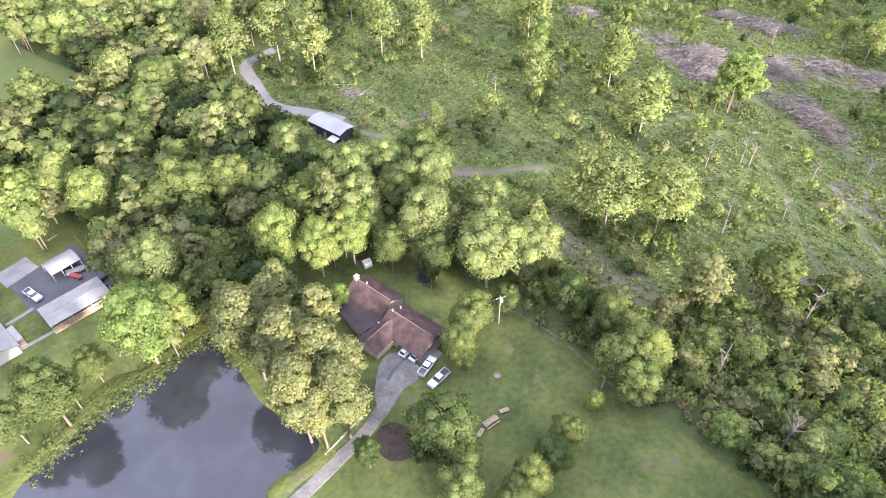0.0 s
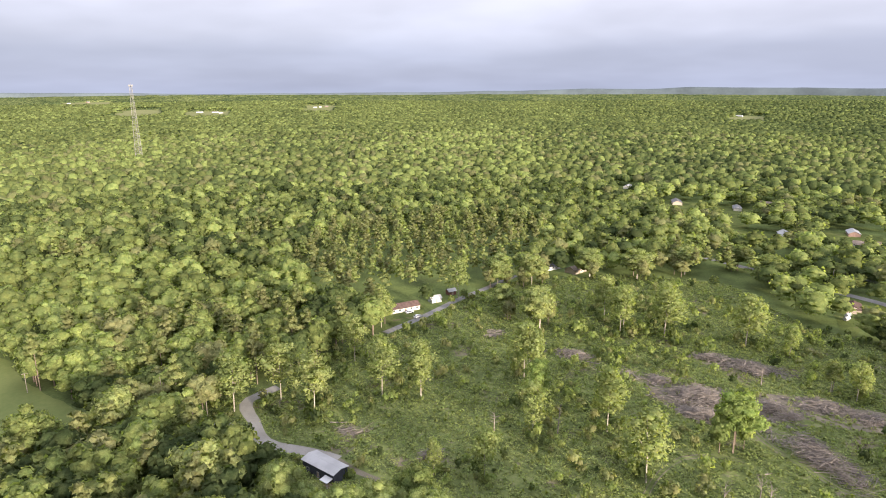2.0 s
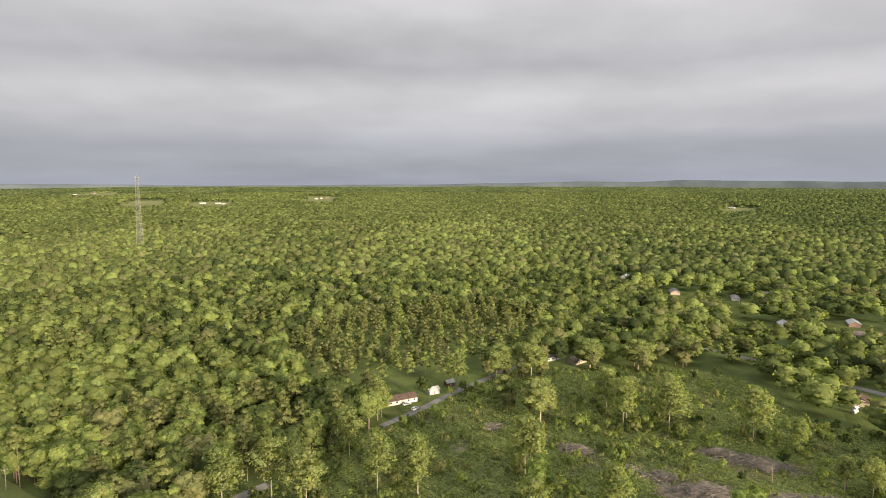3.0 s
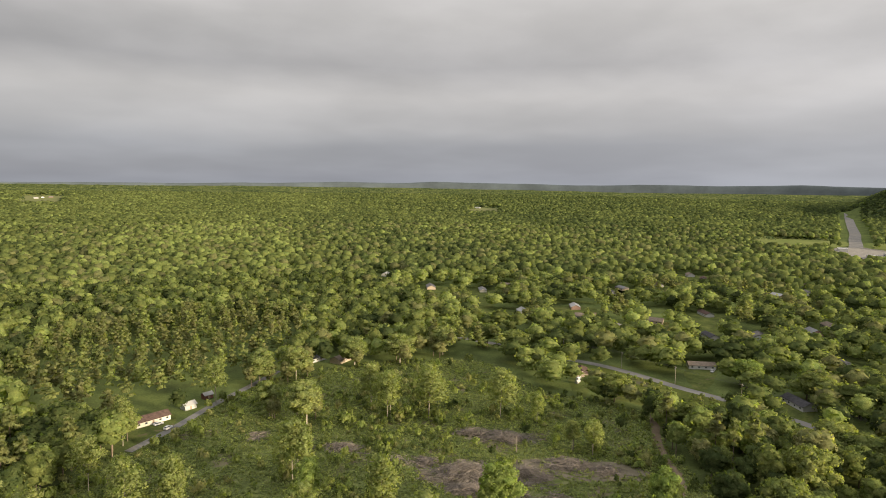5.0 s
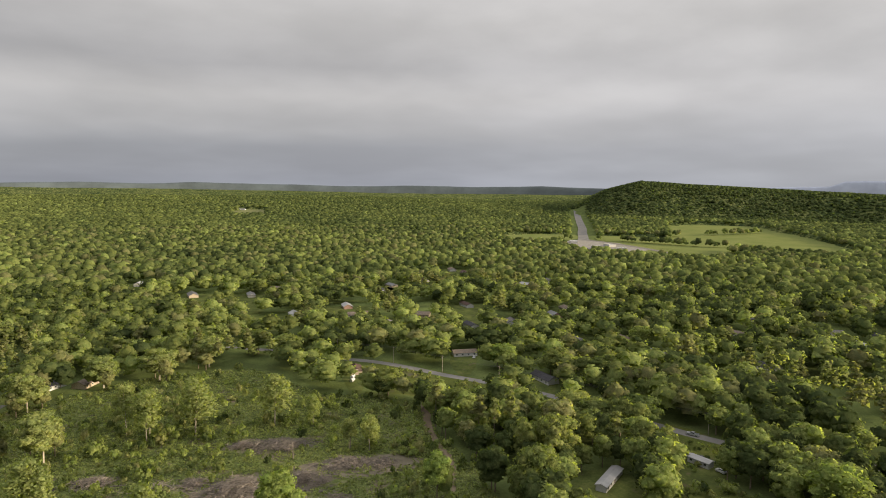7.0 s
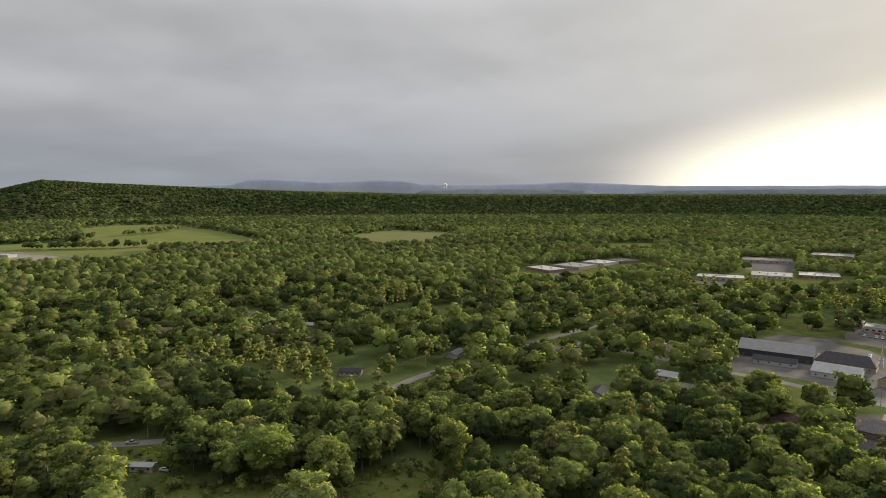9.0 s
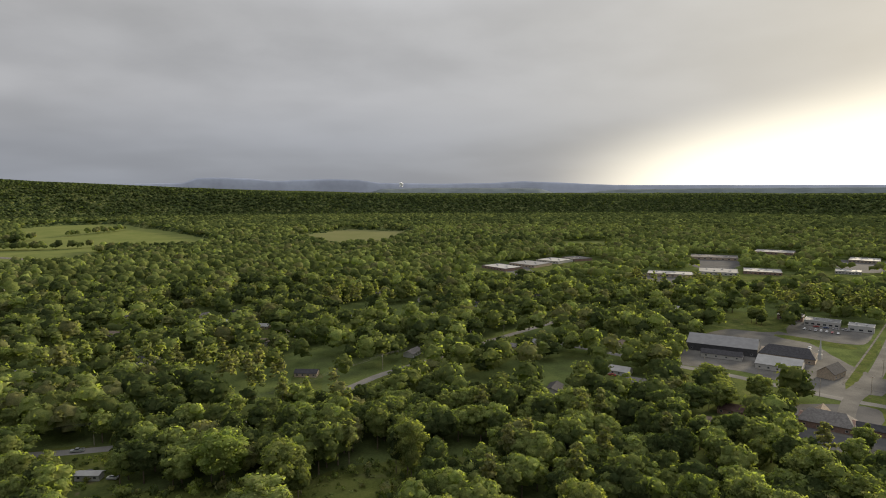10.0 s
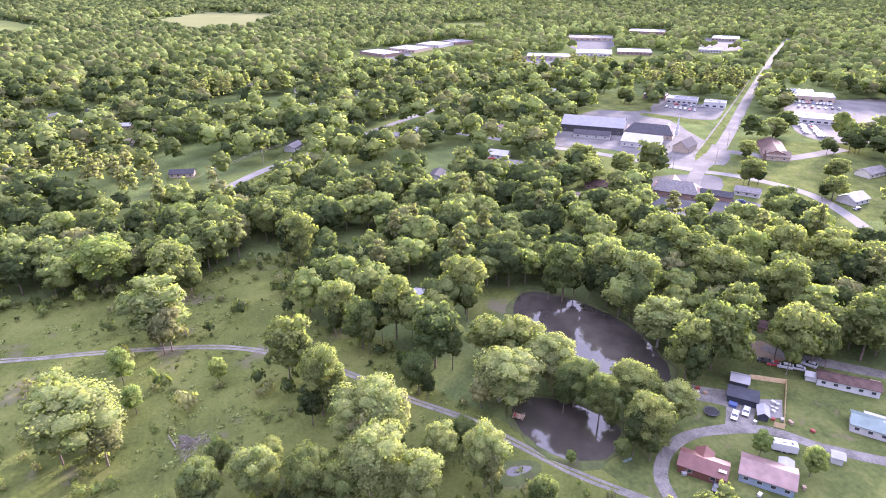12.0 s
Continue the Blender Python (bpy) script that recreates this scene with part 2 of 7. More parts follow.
M = {
    "leaf": foliage("broad_leaf", LEAF), "pine": foliage("pine_needle", PINE), "lime": foliage("young_leaf", LIME), "pale": foliage("pale_leaf", PALE),
    "woods": foliage("woodland_leaf", WOODS, "tone", 0.56, 0.22), "brush": foliage("brush_leaf", WOODS, "tone", 0.42, 0.2),
    "bark": plain("bark", (0.13, 0.10, 0.075), 0.9, vary=0.3, scale=2.0), "pale_bark": plain("pale_bark", (0.25, 0.22, 0.175), 0.85, vary=0.25, scale=2.0),
    "dead": plain("grey_dead_wood", (0.150, 0.128, 0.110), 0.9, vary=0.35, scale=0.8),
    "forest_floor": earth("forest_floor", [(0.0, (0.052, 0.062, 0.026)), (0.5, (0.076, 0.098, 0.034)), (1.0, (0.112, 0.134, 0.046))], 0.05, 0.8),
    "lawn": earth("mown_lawn", [(0.0, (0.042, 0.052, 0.020)), (0.45, (0.068, 0.084, 0.026)), (1.0, (0.112, 0.120, 0.040))], 0.09, 0.7, distance=0.04, third=(0.16, 0.60, (0.104, 0.090, 0.050))),
    "cut": earth("cleared_ground", [(0.0, (0.046, 0.055, 0.022)), (0.45, (0.084, 0.102, 0.035)), (0.8, (0.118, 0.136, 0.047)), (1.0, (0.146, 0.132, 0.082))], 0.11, 0.7, distance=0.7, third=(0.05, 0.57, (0.122, 0.104, 0.072))),
    "meadow": earth("rough_meadow", [(0.0, (0.047, 0.059, 0.018)), (0.5, (0.079, 0.092, 0.025)), (1.0, (0.114, 0.122, 0.038))], 0.05, 0.9, distance=0.35, third=(0.045, 0.58, (0.096, 0.088, 0.054))),
    "pasture": earth("pasture", [(0.0, (0.096, 0.118, 0.038)), (1.0, (0.138, 0.150, 0.054))], 0.02, 0.5, distance=0.05),
    "dry_field": earth("dry_field", [(0.0, (0.112, 0.122, 0.050)), (1.0, (0.146, 0.144, 0.070))], 0.01, 0.3, distance=0.05),
    "asphalt": earth("worn_asphalt", [(0.0, (0.076, 0.073, 0.068)), (0.5, (0.105, 0.101, 0.095)), (1.0, (0.144, 0.138, 0.127))], 0.06, 2.5, 0.9, 0.02, spec=0.01),
    "pale_asphalt": earth("bleached_asphalt", [(0.0, (0.116, 0.112, 0.105)), (0.5, (0.152, 0.146, 0.137)), (1.0, (0.183, 0.176, 0.163))], 0.06, 2.5, 0.9, 0.02, spec=0.01),
    "old_asphalt": earth("dark_asphalt", [(0.0, (0.062, 0.062, 0.064)), (1.0, (0.099, 0.097, 0.097))], 0.08, 2.5, 0.9, 0.02, spec=0.01),
    "gravel": earth("gravel", [(0.0, (0.084, 0.079, 0.069)), (0.5, (0.138, 0.129, 0.113)), (1.0, (0.192, 0.180, 0.156))], 0.22, 1.6, 0.95, 0.05),
    "pale_gravel": earth("pale_gravel", [(0.0, (0.150, 0.140, 0.124)), (1.0, (0.240, 0.225, 0.200))], 0.12, 3.0, 0.95, 0.05),
    "dirt": earth("dirt", [(0.0, (0.088, 0.078, 0.054)), (1.0, (0.152, 0.134, 0.098))], 0.10, 2.0, 0.95, 0.08),
    "tan_earth": earth("tan_earth", [(0.0, (0.120, 0.094, 0.064)), (1.0, (0.190, 0.150, 0.104))], 0.15, 1.5, 0.95, 0.08),
    "mulch": earth("leaf_litter", [(0.0, (0.030, 0.024, 0.019)), (1.0, (0.058, 0.047, 0.038))], 0.5, 2.5, 0.95, 0.08),
    "mud": earth("mud_bank", [(0.0, (0.066, 0.056, 0.036)), (0.35, (0.058, 0.068, 0.028)), (1.0, (0.080, 0.098, 0.036))], 0.25, 1.4, 0.9, 0.08),
    "concrete": plain("concrete", (0.170, 0.162, 0.148), 0.85, vary=0.15, scale=0.3),
    "white": plain("white_paint", (0.38, 0.38, 0.37), 0.55, vary=0.06), "pale_metal": plain("weathered_pale_metal_roof", (0.205, 0.195, 0.178), 0.8, vary=0.12, scale=0.4, spec=0.1), "white_metal": plain("white_metal_roof", (0.260, 0.257, 0.250), 0.75, vary=0.10, scale=0.25),
    "grey_metal": plain("grey_metal_roof", (0.150, 0.150, 0.152), 0.65, vary=0.12, scale=0.25), "galv": plain("galvanised_steel", (0.45, 0.46, 0.47), 0.45, 0.6, vary=0.15),
    "brown_shingle": plain("brown_shingle", (0.070, 0.047, 0.040), 0.9, vary=0.26, scale=0.5, spec=0.06, grain=5.0), "dark_shingle": plain("dark_shingle", (0.050, 0.049, 0.053), 0.9, vary=0.2, scale=0.8, spec=0.06, grain=5.0),
    "grey_shingle": plain("grey_shingle", (0.135, 0.127, 0.122), 0.9, vary=0.2, scale=0.8, spec=0.06, grain=5.0), "tan_shingle": plain("tan_shingle", (0.155, 0.125, 0.100), 0.9, vary=0.2, scale=0.8, spec=0.06, grain=5.0),
    "red_metal": plain("red_metal_roof", (0.118, 0.052, 0.042), 0.5, vary=0.12, scale=0.4), "pink_metal": plain("faded_red_metal_roof", (0.170, 0.112, 0.098), 0.5, vary=0.16, scale=0.4),
    "green_metal": plain("green_metal_roof", (0.105, 0.140, 0.126), 0.5, vary=0.15, scale=0.4), "black_metal": plain("black_sheet_metal", (0.036, 0.038, 0.046), 0.85, vary=0.15, scale=0.5),
    "brick": plain("brick_wall", (0.205, 0.135, 0.110), 0.9, vary=0.2, scale=1.5, grain=8.0), "tan_brick": plain("tan_brick_wall", (0.31, 0.255, 0.195), 0.9, vary=0.18, scale=1.5, grain=8.0),
    "siding": plain("pale_siding", (0.37, 0.36, 0.345), 0.6, vary=0.08), "cream": plain("cream_siding", (0.48, 0.45, 0.38), 0.6, vary=0.08), "blue_siding": plain("blue_grey_siding", (0.20, 0.25, 0.31), 0.6, vary=0.08),
    "timber": plain("weathered_timber", (0.24, 0.175, 0.12), 0.85, vary=0.25, scale=1.5), "new_timber": plain("new_timber", (0.52, 0.38, 0.21), 0.8, vary=0.12, scale=1.0),
    "glass": plain("dark_window_glass", (0.035, 0.04, 0.045), 0.08, vary=0.05, spec=0.6, bump=0.0), "tyre": plain("tyre_rubber", (0.02, 0.02, 0.02), 0.85), "dark_metal": plain("dark_metal", (0.06, 0.06, 0.065), 0.5, 0.3),
    "car_white": plain("white_car_paint", (0.48, 0.48, 0.48), 0.25, vary=0.03, spec=0.6, bump=0.0), "car_silver": plain("silver_car_paint", (0.42, 0.43, 0.45), 0.3, 0.4, vary=0.04, spec=0.6, bump=0.0),
    "car_dark": plain("dark_car_paint", (0.035, 0.036, 0.04), 0.25, vary=0.04, spec=0.6, bump=0.0), "car_red": plain("red_car_paint", (0.30, 0.03, 0.025), 0.3, vary=0.04, spec=0.6, bump=0.0), "car_blue": plain("blue_car_paint", (0.04, 0.07, 0.18), 0.3, vary=0.04, spec=0.6, bump=0.0),
    "tarp": plain("blue_tarpaulin", (0.06, 0.085, 0.19), 0.5, vary=0.1), "red_plastic": plain("red_plastic", (0.20, 0.045, 0.035), 0.5), "orange": plain("orange_earth", (0.22, 0.13, 0.08), 0.9, vary=0.2), "flat_felt": plain("dark_brown_roof_felt", (0.052, 0.042, 0.040), 0.9, vary=0.15, scale=0.5, spec=0.06), "lamp": plain("lamp_lens", (0.8, 0.78, 0.7), 0.2, vary=0.02, bump=0.0),
    # far hills: the haze of distance is mixed into these base colours
    "haze_hill": plain("haze_coloured_far_hill", (0.36, 0.39, 0.47), 1.0, vary=0.10, scale=0.004, spec=0.0, bump=0.0, grain=0.02), "near_hill": plain("haze_coloured_hill", (0.13, 0.15, 0.155), 1.0, vary=0.15, scale=0.01, spec=0.0, bump=0.0, grain=0.05),
    "north_hill": plain("haze_coloured_wooded_hill", (0.066, 0.080, 0.088), 1.0, vary=0.15, scale=0.006, spec=0.0, bump=0.0, grain=0.05),
    "smoke": plain("white_smoke", (0.85, 0.85, 0.86), 1.0, vary=0.05, scale=0.02, spec=0.0, bump=0.0),
}


def canopy_material():
    """Tree tops too far off to tell apart: each crown a rounded cell."""
    m, N = material("far_canopy")
    p = here(N)
    bend = N.add("ShaderNodeVectorMath", op="ADD", inputs={0: p, 1: N.add("ShaderNodeTexNoise", inputs={"Vector": p, "Scale": 0.05, "Detail": 2.0}).outputs["Color"]}).outputs[0]
    cell = N.add("ShaderNodeTexVoronoi", inputs={"Vector": bend, "Scale": 0.085})
    small = N.add("ShaderNodeTexVoronoi", inputs={"Vector": bend, "Scale": 0.21})
    own = N.add("ShaderNodeSeparateXYZ", inputs={0: cell.outputs["Color"]}).outputs[0]
    top = N.math("ADD", N.math("MULTIPLY", cell.outputs["Distance"], -1.0), N.math("MULTIPLY", small.outputs["Distance"], -0.45))
    f = N.math("ADD", N.math("MULTIPLY", own, 0.55), N.math("MULTIPLY", N.noise(p, 0.006, 4.0), 0.75))
    c = N.ramp(N.smooth(f, 0.30, 0.95), [(0.0, (0.032, 0.046, 0.020)), (0.4, (0.058, 0.077, 0.028)), (0.75, (0.090, 0.107, 0.038)), (1.0, (0.125, 0.137, 0.050))])
    finish(N, c, 0.9, 0.0, top, 1.0, 9.0, 0.0)
    return m


M["far_canopy"] = canopy_material()


def water(name, deep, rough):
    m, N = material(name)
    p = here(N)
    c = N.mix(N.smooth(N.noise(p, 0.08, 3.0), 0.4, 0.7), deep, tuple(v * 1.6 for v in deep))
    finish(N, c, rough, 0.0, N.noise(p, 0.9, 3.0), 0.06, 0.03, 0.5)
    return m


M["pond"] = water("dark_pond_water", (0.020, 0.021, 0.024), 0.04)
M["brown_pond"] = water("brown_pond_water", (0.036, 0.032, 0.026), 0.02)


# ---- building blocks ----
class Geo:
    """Collects solids in plain lists and turns them into one mesh."""

    def __init__(self):
        self.v, self.f = [], []

    def add(self, verts, faces):
        n = len(self.v)
        self.v += [tuple(p) for p in verts]
        self.f += [tuple(n + i for i in q) for q in faces]
        return self

    def box(self, x, y, z, sx, sy, sz, turn=0.0, taper=1.0):
        """A box that stands on z; taper narrows its top."""
        c, s = math.cos(radians(turn)), math.sin(radians(turn))
        vs = []
        for k, h in ((1.0, z), (taper, z + sz)):
            for a, b in ((-1, -1), (1, -1), (1, 1), (-1, 1)):
                px, py = a * sx / 2 * k, b * sy / 2 * k
                vs.append((x + c * px - s * py, y + s * px + c * py, h))
        return self.add(vs, [(3, 2, 1, 0), (4, 5, 6, 7), (0, 1, 5, 4), (1, 2, 6, 5), (2, 3, 7, 6), (3, 0, 4, 7)])

    def rod(self, p, q, r, r2=None, n=6):
        p, q = Vector(p), Vector(q)
        r2 = r if r2 is None else r2
        d = (q - p).normalized()
        u = d.orthogonal().normalized()
        w = d.cross(u)
        vs = []
        for base, rad in ((p, r), (q, r2)):
            for i in range(n):
                a = 2 * math.pi * i / n
                vs.append(base + (u * math.cos(a) + w * math.sin(a)) * rad)
        faces = [(i, (i + 1) % n, n + (i + 1) % n, n + i) for i in range(n)]
        return self.add(vs, faces + [tuple(range(n))[::-1], tuple(range(n, 2 * n))])

    def slab(self, outline, thick):
        """A plate under an outline of 3D points."""
        n = len(outline)
        vs = [tuple(p) for p in outline] + [(p[0], p[1], p[2] - thick) for p in outline]
        return self.add(vs, [tuple(range(n)), tuple(range(2 * n - 1, n - 1, -1))] + [(n + i, n + (i + 1) % n, (i + 1) % n, i) for i in range(n)])

    def side(self, profile, width, top=None, x=0.0, level=0.0):
        """A shape with the side view profile (along, up), width across; points above level are narrowed to top times the width."""
        n, vs = len(profile), []
        for sgn in (-1, 1):
            for a, b in profile:
                k = top if top and b > level else 1.0
                vs.append((x + a, sgn * width / 2 * k, b))
        return self.add(vs, [tuple(range(n))[::-1], tuple(range(n, 2 * n))] + [(i, (i + 1) % n, n + (i + 1) % n, n + i) for i in range(n)])

    def mesh(self, name, mat, smooth=False):
        me = bpy.data.meshes.new(name)
        me.from_pydata(self.v, [], self.f)
        bm = bmesh.new()
        bm.from_mesh(me)
        bmesh.ops.recalc_face_normals(bm, faces=bm.faces)
        bm.to_mesh(me)
        bm.free()
        me.materials.append(mat)
        if smooth:
            me.shade_smooth()
        return me


def part(name, geo, mat, parent=None, label="", at=None, smooth=False):
    me = geo if isinstance(geo, bpy.types.Mesh) else geo.mesh(name, mat, smooth)
    ob = new(name, me)
    if parent:
        ob.parent = parent
    if at is not None:
        ob.matrix_basis = at
    return tagged(ob, label)


def thing(name, x, y, turn=0.0, z=0.0, label="", category="", group="", kind=""):
    ob = new(name)
    ob.empty_display_size = 0.5
    ob.matrix_basis = pose(x, y, z, 0, 0, turn)
    return tagged(ob, label, category, group, kind)


def sheet_mesh(name, verts, tris, mat, tone=None, smooth=False, normals=None):
    """A mesh from arrays."""
    me = bpy.data.meshes.new(name)
    verts, tris = np.asarray(verts, np.float32), np.asarray(tris, np.int32)
    me.vertices.add(len(verts))
    me.vertices.foreach_set("co", verts.ravel())
    k = tris.shape[1]
    me.loops.add(len(tris) * k)
    me.loops.foreach_set("vertex_index", tris.ravel())
    me.polygons.add(len(tris))
    me.polygons.foreach_set("loop_start", np.arange(0, len(tris) * k, k, dtype=np.int32))
    me.polygons.foreach_set("use_smooth", np.full(len(tris), smooth))
    me.update(calc_edges=True)
    if tone is not None:
        me.attributes.new("tone", "FLOAT", "POINT").data.foreach_set("value", np.asarray(tone, np.float32))
    if normals is not None:
        me.polygons.foreach_set("use_smooth", np.full(len(tris), True))
        me.attributes.new("custom_normal", "FLOAT_VECTOR", "POINT").data.foreach_set("vector", np.asarray(normals, np.float32).ravel())
        me.update()
    me.materials.append(mat)
    return me


def spline(points, step=4.0, closed=False):
    """A smooth line through points, as an array with about that step."""
    p = np.asarray(points, float)
    n, out = len(p), []
    for i in range(n if closed else n - 1):
        if closed:
            a, b, c, d = p[i - 1], p[i], p[(i + 1) % n], p[(i + 2) % n]
        else:
            a, b, c, d = p[max(i - 1, 0)], p[i], p[i + 1], p[min(i + 2, n - 1)]
        m = max(2, int(np.linalg.norm(c - b) / step))
        for t in np.arange(m) / m:
            out.append(0.5 * (2 * b + (c - a) * t + (2 * a - 5 * b + 4 * c - d) * t**2 + (3 * b - a - 3 * c + d) * t**3))
    if not closed:
        out.append(p[-1])
    return np.array(out)


def inside(points, outline):
    """Which of the points lie in the outline."""
    x, y = points[:, 0], points[:, 1]
    hit = np.zeros(len(points), bool)
    q = np.asarray(outline, float)
    for (ax, ay), (bx, by) in zip(q, np.roll(q, -1, 0)):
        if ay != by:
            hit ^= ((ay > y) != (by > y)) & (x < (bx - ax) * (y - ay) / (by - ay) + ax)
    return hit


def beside(points, line, width):
    """Which of the points lie within width of a line."""
    hit = np.zeros(len(points), bool)
    q = np.asarray(line, float)
    for a, b in zip(q[:-1], q[1:]):
        d = b - a
        t = np.clip(((points - a) @ d) / max(d @ d, 1e-9), 0, 1)
        hit |= np.linalg.norm(points - a - t[:, None] * d, axis=1) < width
    return hit


# ---- the lie of the land ----
RIDGE_AZ = [40, 52, 55, 57.5, 60.4, 64, 67.6, 75, 82.7, 92.8, 110, 131, 150, 170, 190]
RIDGE_UP = [0, 0, 22, 95, 134, 122, 113, 92, 74, 59, 57, 60, 60, 40, 0]


def ramp_between(v, lo, hi):
    t = np.clip((v - lo) / (hi - lo), 0, 1)
    return t * t * (3 - 2 * t)


def wave(x, y, seed):
    """Slow, smooth unevenness between -1 and 1."""
    rng = np.random.default_rng(seed)
    s = np.zeros_like(np.asarray(x, float))
    for k in range(7):
        a, f, ph = rng.uniform(0, 6.28), 2 ** rng.uniform(0, 2.5), rng.uniform(0, 6.28)
        s = s + np.sin((x * math.cos(a) + y * math.sin(a)) * f + ph) / f**0.6
    return s / 3.2


def land(x, y):
    """The height of the ground."""
    x, y = np.asarray(x, float), np.asarray(y, float)
    r, az = np.hypot(x, y), np.degrees(np.arctan2(x, y))
    far = np.interp(az, [-180, -60, -10, 15, 40, 55, 70, 130, 150, 180], [90, 92, 88, 72, 56, 50, 40, 46, 60, 90])
    z = ramp_between(r, 1500, 4700) * far + ramp_between(r, 1300, 2200) * wave(x / 500, y / 500, 3) * 6
    up = np.interp(az, RIDGE_AZ, RIDGE_UP) + 3 * wave(x / 160, y / 160, 8)
    foot = 2380 + 60 * wave(x / 300, y / 300, 5)
    return np.maximum(z, up * ramp_between(r, foot, foot + 300) * (1 - 0.35 * ramp_between(r, 3300, 4300)))


def polar(rings, spokes, height):
    """A round sheet about the origin."""
    a = np.linspace(0, 2 * math.pi, spokes, endpoint=False)
    x, y = np.outer(rings, np.sin(a)), np.outer(rings, np.cos(a))
    v = np.stack([x, y, height(x, y)], -1).reshape(-1, 3)
    i, j = np.meshgrid(np.arange(len(rings) - 1), np.arange(spokes), indexing="ij")
    k = (j + 1) % spokes
    q = np.stack([i * spokes + j, i * spokes + k, (i + 1) * spokes + k, (i + 1) * spokes + j], -1).reshape(-1, 4)
    return v, q[:, ::-1]


rings = np.concatenate([[0.5], np.linspace(60, 1200, 14), np.linspace(1300, 4940, 52)])
ground_v, ground_q = polar(rings, 300, land)
tagged(new("ground", sheet_mesh("ground", ground_v, ground_q, M["forest_floor"], smooth=True)), "dark leafy woodland ground with patches of grass", "ground", kind="structure")


def patch(name, outline, mat, label, level=0.04, rough=1.0, step=3.0, category="ground", square=False):
    """A flat piece of ground with a ragged edge, rounded or with square corners."""
    line = spline(outline, step, True)
    if square:
        line = np.concatenate([np.linspace(a, b, max(2, int(math.dist(a, b) / step)), endpoint=False) for a, b in zip(outline, outline[1:] + outline[:1])])
    n = len(line)
    out = np.roll(line, -1, 0) - np.roll(line, 1, 0)
    side = np.stack([out[:, 1], -out[:, 0]], -1) / np.maximum(np.linalg.norm(out, axis=1), 1e-6)[:, None]
    line = line + side * (wave(line[:, 0] / 5, line[:, 1] / 5, len(name)) * rough)[:, None]
    bm = bmesh.new()
    vs = [bm.verts.new((x, y, float(land(x, y)) + level)) for x, y in line]
    es = [bm.edges.new((vs[i], vs[(i + 1) % n])) for i in range(n)]
    bmesh.ops.triangle_fill(bm, edges=es, use_beauty=True)
    for f in bm.faces:
        f.normal_update()
        if f.normal.z < 0:
            f.normal_flip()
    me = bpy.data.meshes.new(name)
    bm.to_mesh(me)
    bm.free()
    me.materials.append(mat)
    return tagged(new(name, me), label, category, kind="structure")


def ribbon(name, points, width, mat, label, level=0.10, step=5.0, ragged=0.0, category="road"):
    line = spline(points, step)
    d = np.gradient(line, axis=0)
    side = np.stack([d[:, 1], -d[:, 0]], -1) / np.linalg.norm(d, axis=1)[:, None]
    w = width / 2 * np.ones(len(line))
    z = land(line[:, 0], line[:, 1]) + level
    l = line - side * (w + ragged * wave(line[:, 0] / 6, line[:, 1] / 6, 4))[:, None]
    r = line + side * (w + ragged * wave(line[:, 0] / 6, line[:, 1] / 6, 7))[:, None]
    v = np.concatenate([np.c_[l, z - 0.06], np.c_[l + side * 0.15, z], np.c_[line, z + 0.02], np.c_[r - side * 0.15, z], np.c_[r, z - 0.06]])
    n = len(line)
    q = [(k * n + i, (k + 1) * n + i, (k + 1) * n + i + 1, k * n + i + 1) for k in range(4) for i in range(n - 1)]
    return tagged(new(name, sheet_mesh(name, v, q, mat)), label, category, kind="structure")


# outlines of open ground
LAWN = [(-53, 116), (-44, 121), (-34, 118), (-24, 122), (-13, 124), (2, 117), (11, 107), (19, 99), (28, 89), (35, 81), (41, 75), (49, 68), (57, 58), (63, 48), (57, 36), (20, 30), (-24, 36), (-24, 58), (-20, 72), (-22, 86), (-34, 104)]
LEFT_LAWN = [(-137, 110), (-117, 117), (-100, 112), (-84, 109), (-72, 104), (-63, 99), (-57, 97), (-74, 80), (-85, 58), (-103, 50), (-140, 70)]
LEFT_CLEARING = [(-126, 118), (-112, 133), (-103, 138), (-92, 133), (-86, 118), (-80, 109), (-90, 104), (-110, 108)]
POND = [(-86, 55), (-81, 65), (-74, 78), (-65, 87), (-58, 95), (-54, 94), (-46, 84), (-39, 75), (-28, 69), (-26, 64), (-30, 60), (-35, 56), (-36, 44), (-55, 38), (-76, 42)]
PASTURE = [(-345, 340), (-209, 278), (-177, 250), (-134, 218), (-112, 186), (-138, 184), (-190, 158), (-300, 200)]
CUT = [(-92, 229), (-80, 190), (-50, 174), (-22, 152), (-2, 141), (8, 133), (13, 130), (24, 118), (32, 112), (44, 104), (62, 102), (114, 108), (135, 100), (152, 112), (172, 150), (186, 176), (197, 208), (212, 238), (222, 258), (203, 287), (190, 305), (188, 345), (183, 378), (137, 396), (83, 394), (57, 390), (34, 380), (-22, 308), (-48, 279), (-67, 244)]
MEADOW = [(213, 104), (235, 112), (250, 95), (249, 58), (250, 31), (260, 11), (268, -24), (257, -58), (240, -52), (245, -14), (207, -14), (187, -29), (180, -37), (164, -44), (150, -45), (130, -60), (104, -76), (86, -76), (74, -50), (84, 0), (98, 40), (106, 70), (116, 94), (150, 112)]
YARD = [(140, -122), (150, -140), (146, -160), (128, -166), (110, -181), (96, -198), (66, -160), (62, -110), (84, -76), (104, -73), (111, -88), (114, -104), (124, -114)]
POND_TWO = [(187, -86), (199, -98), (191, -110), (174, -120), (159, -123), (145, -122), (136, -120), (130, -113), (135, -105), (143, -94), (157, -94), (170, -89)]
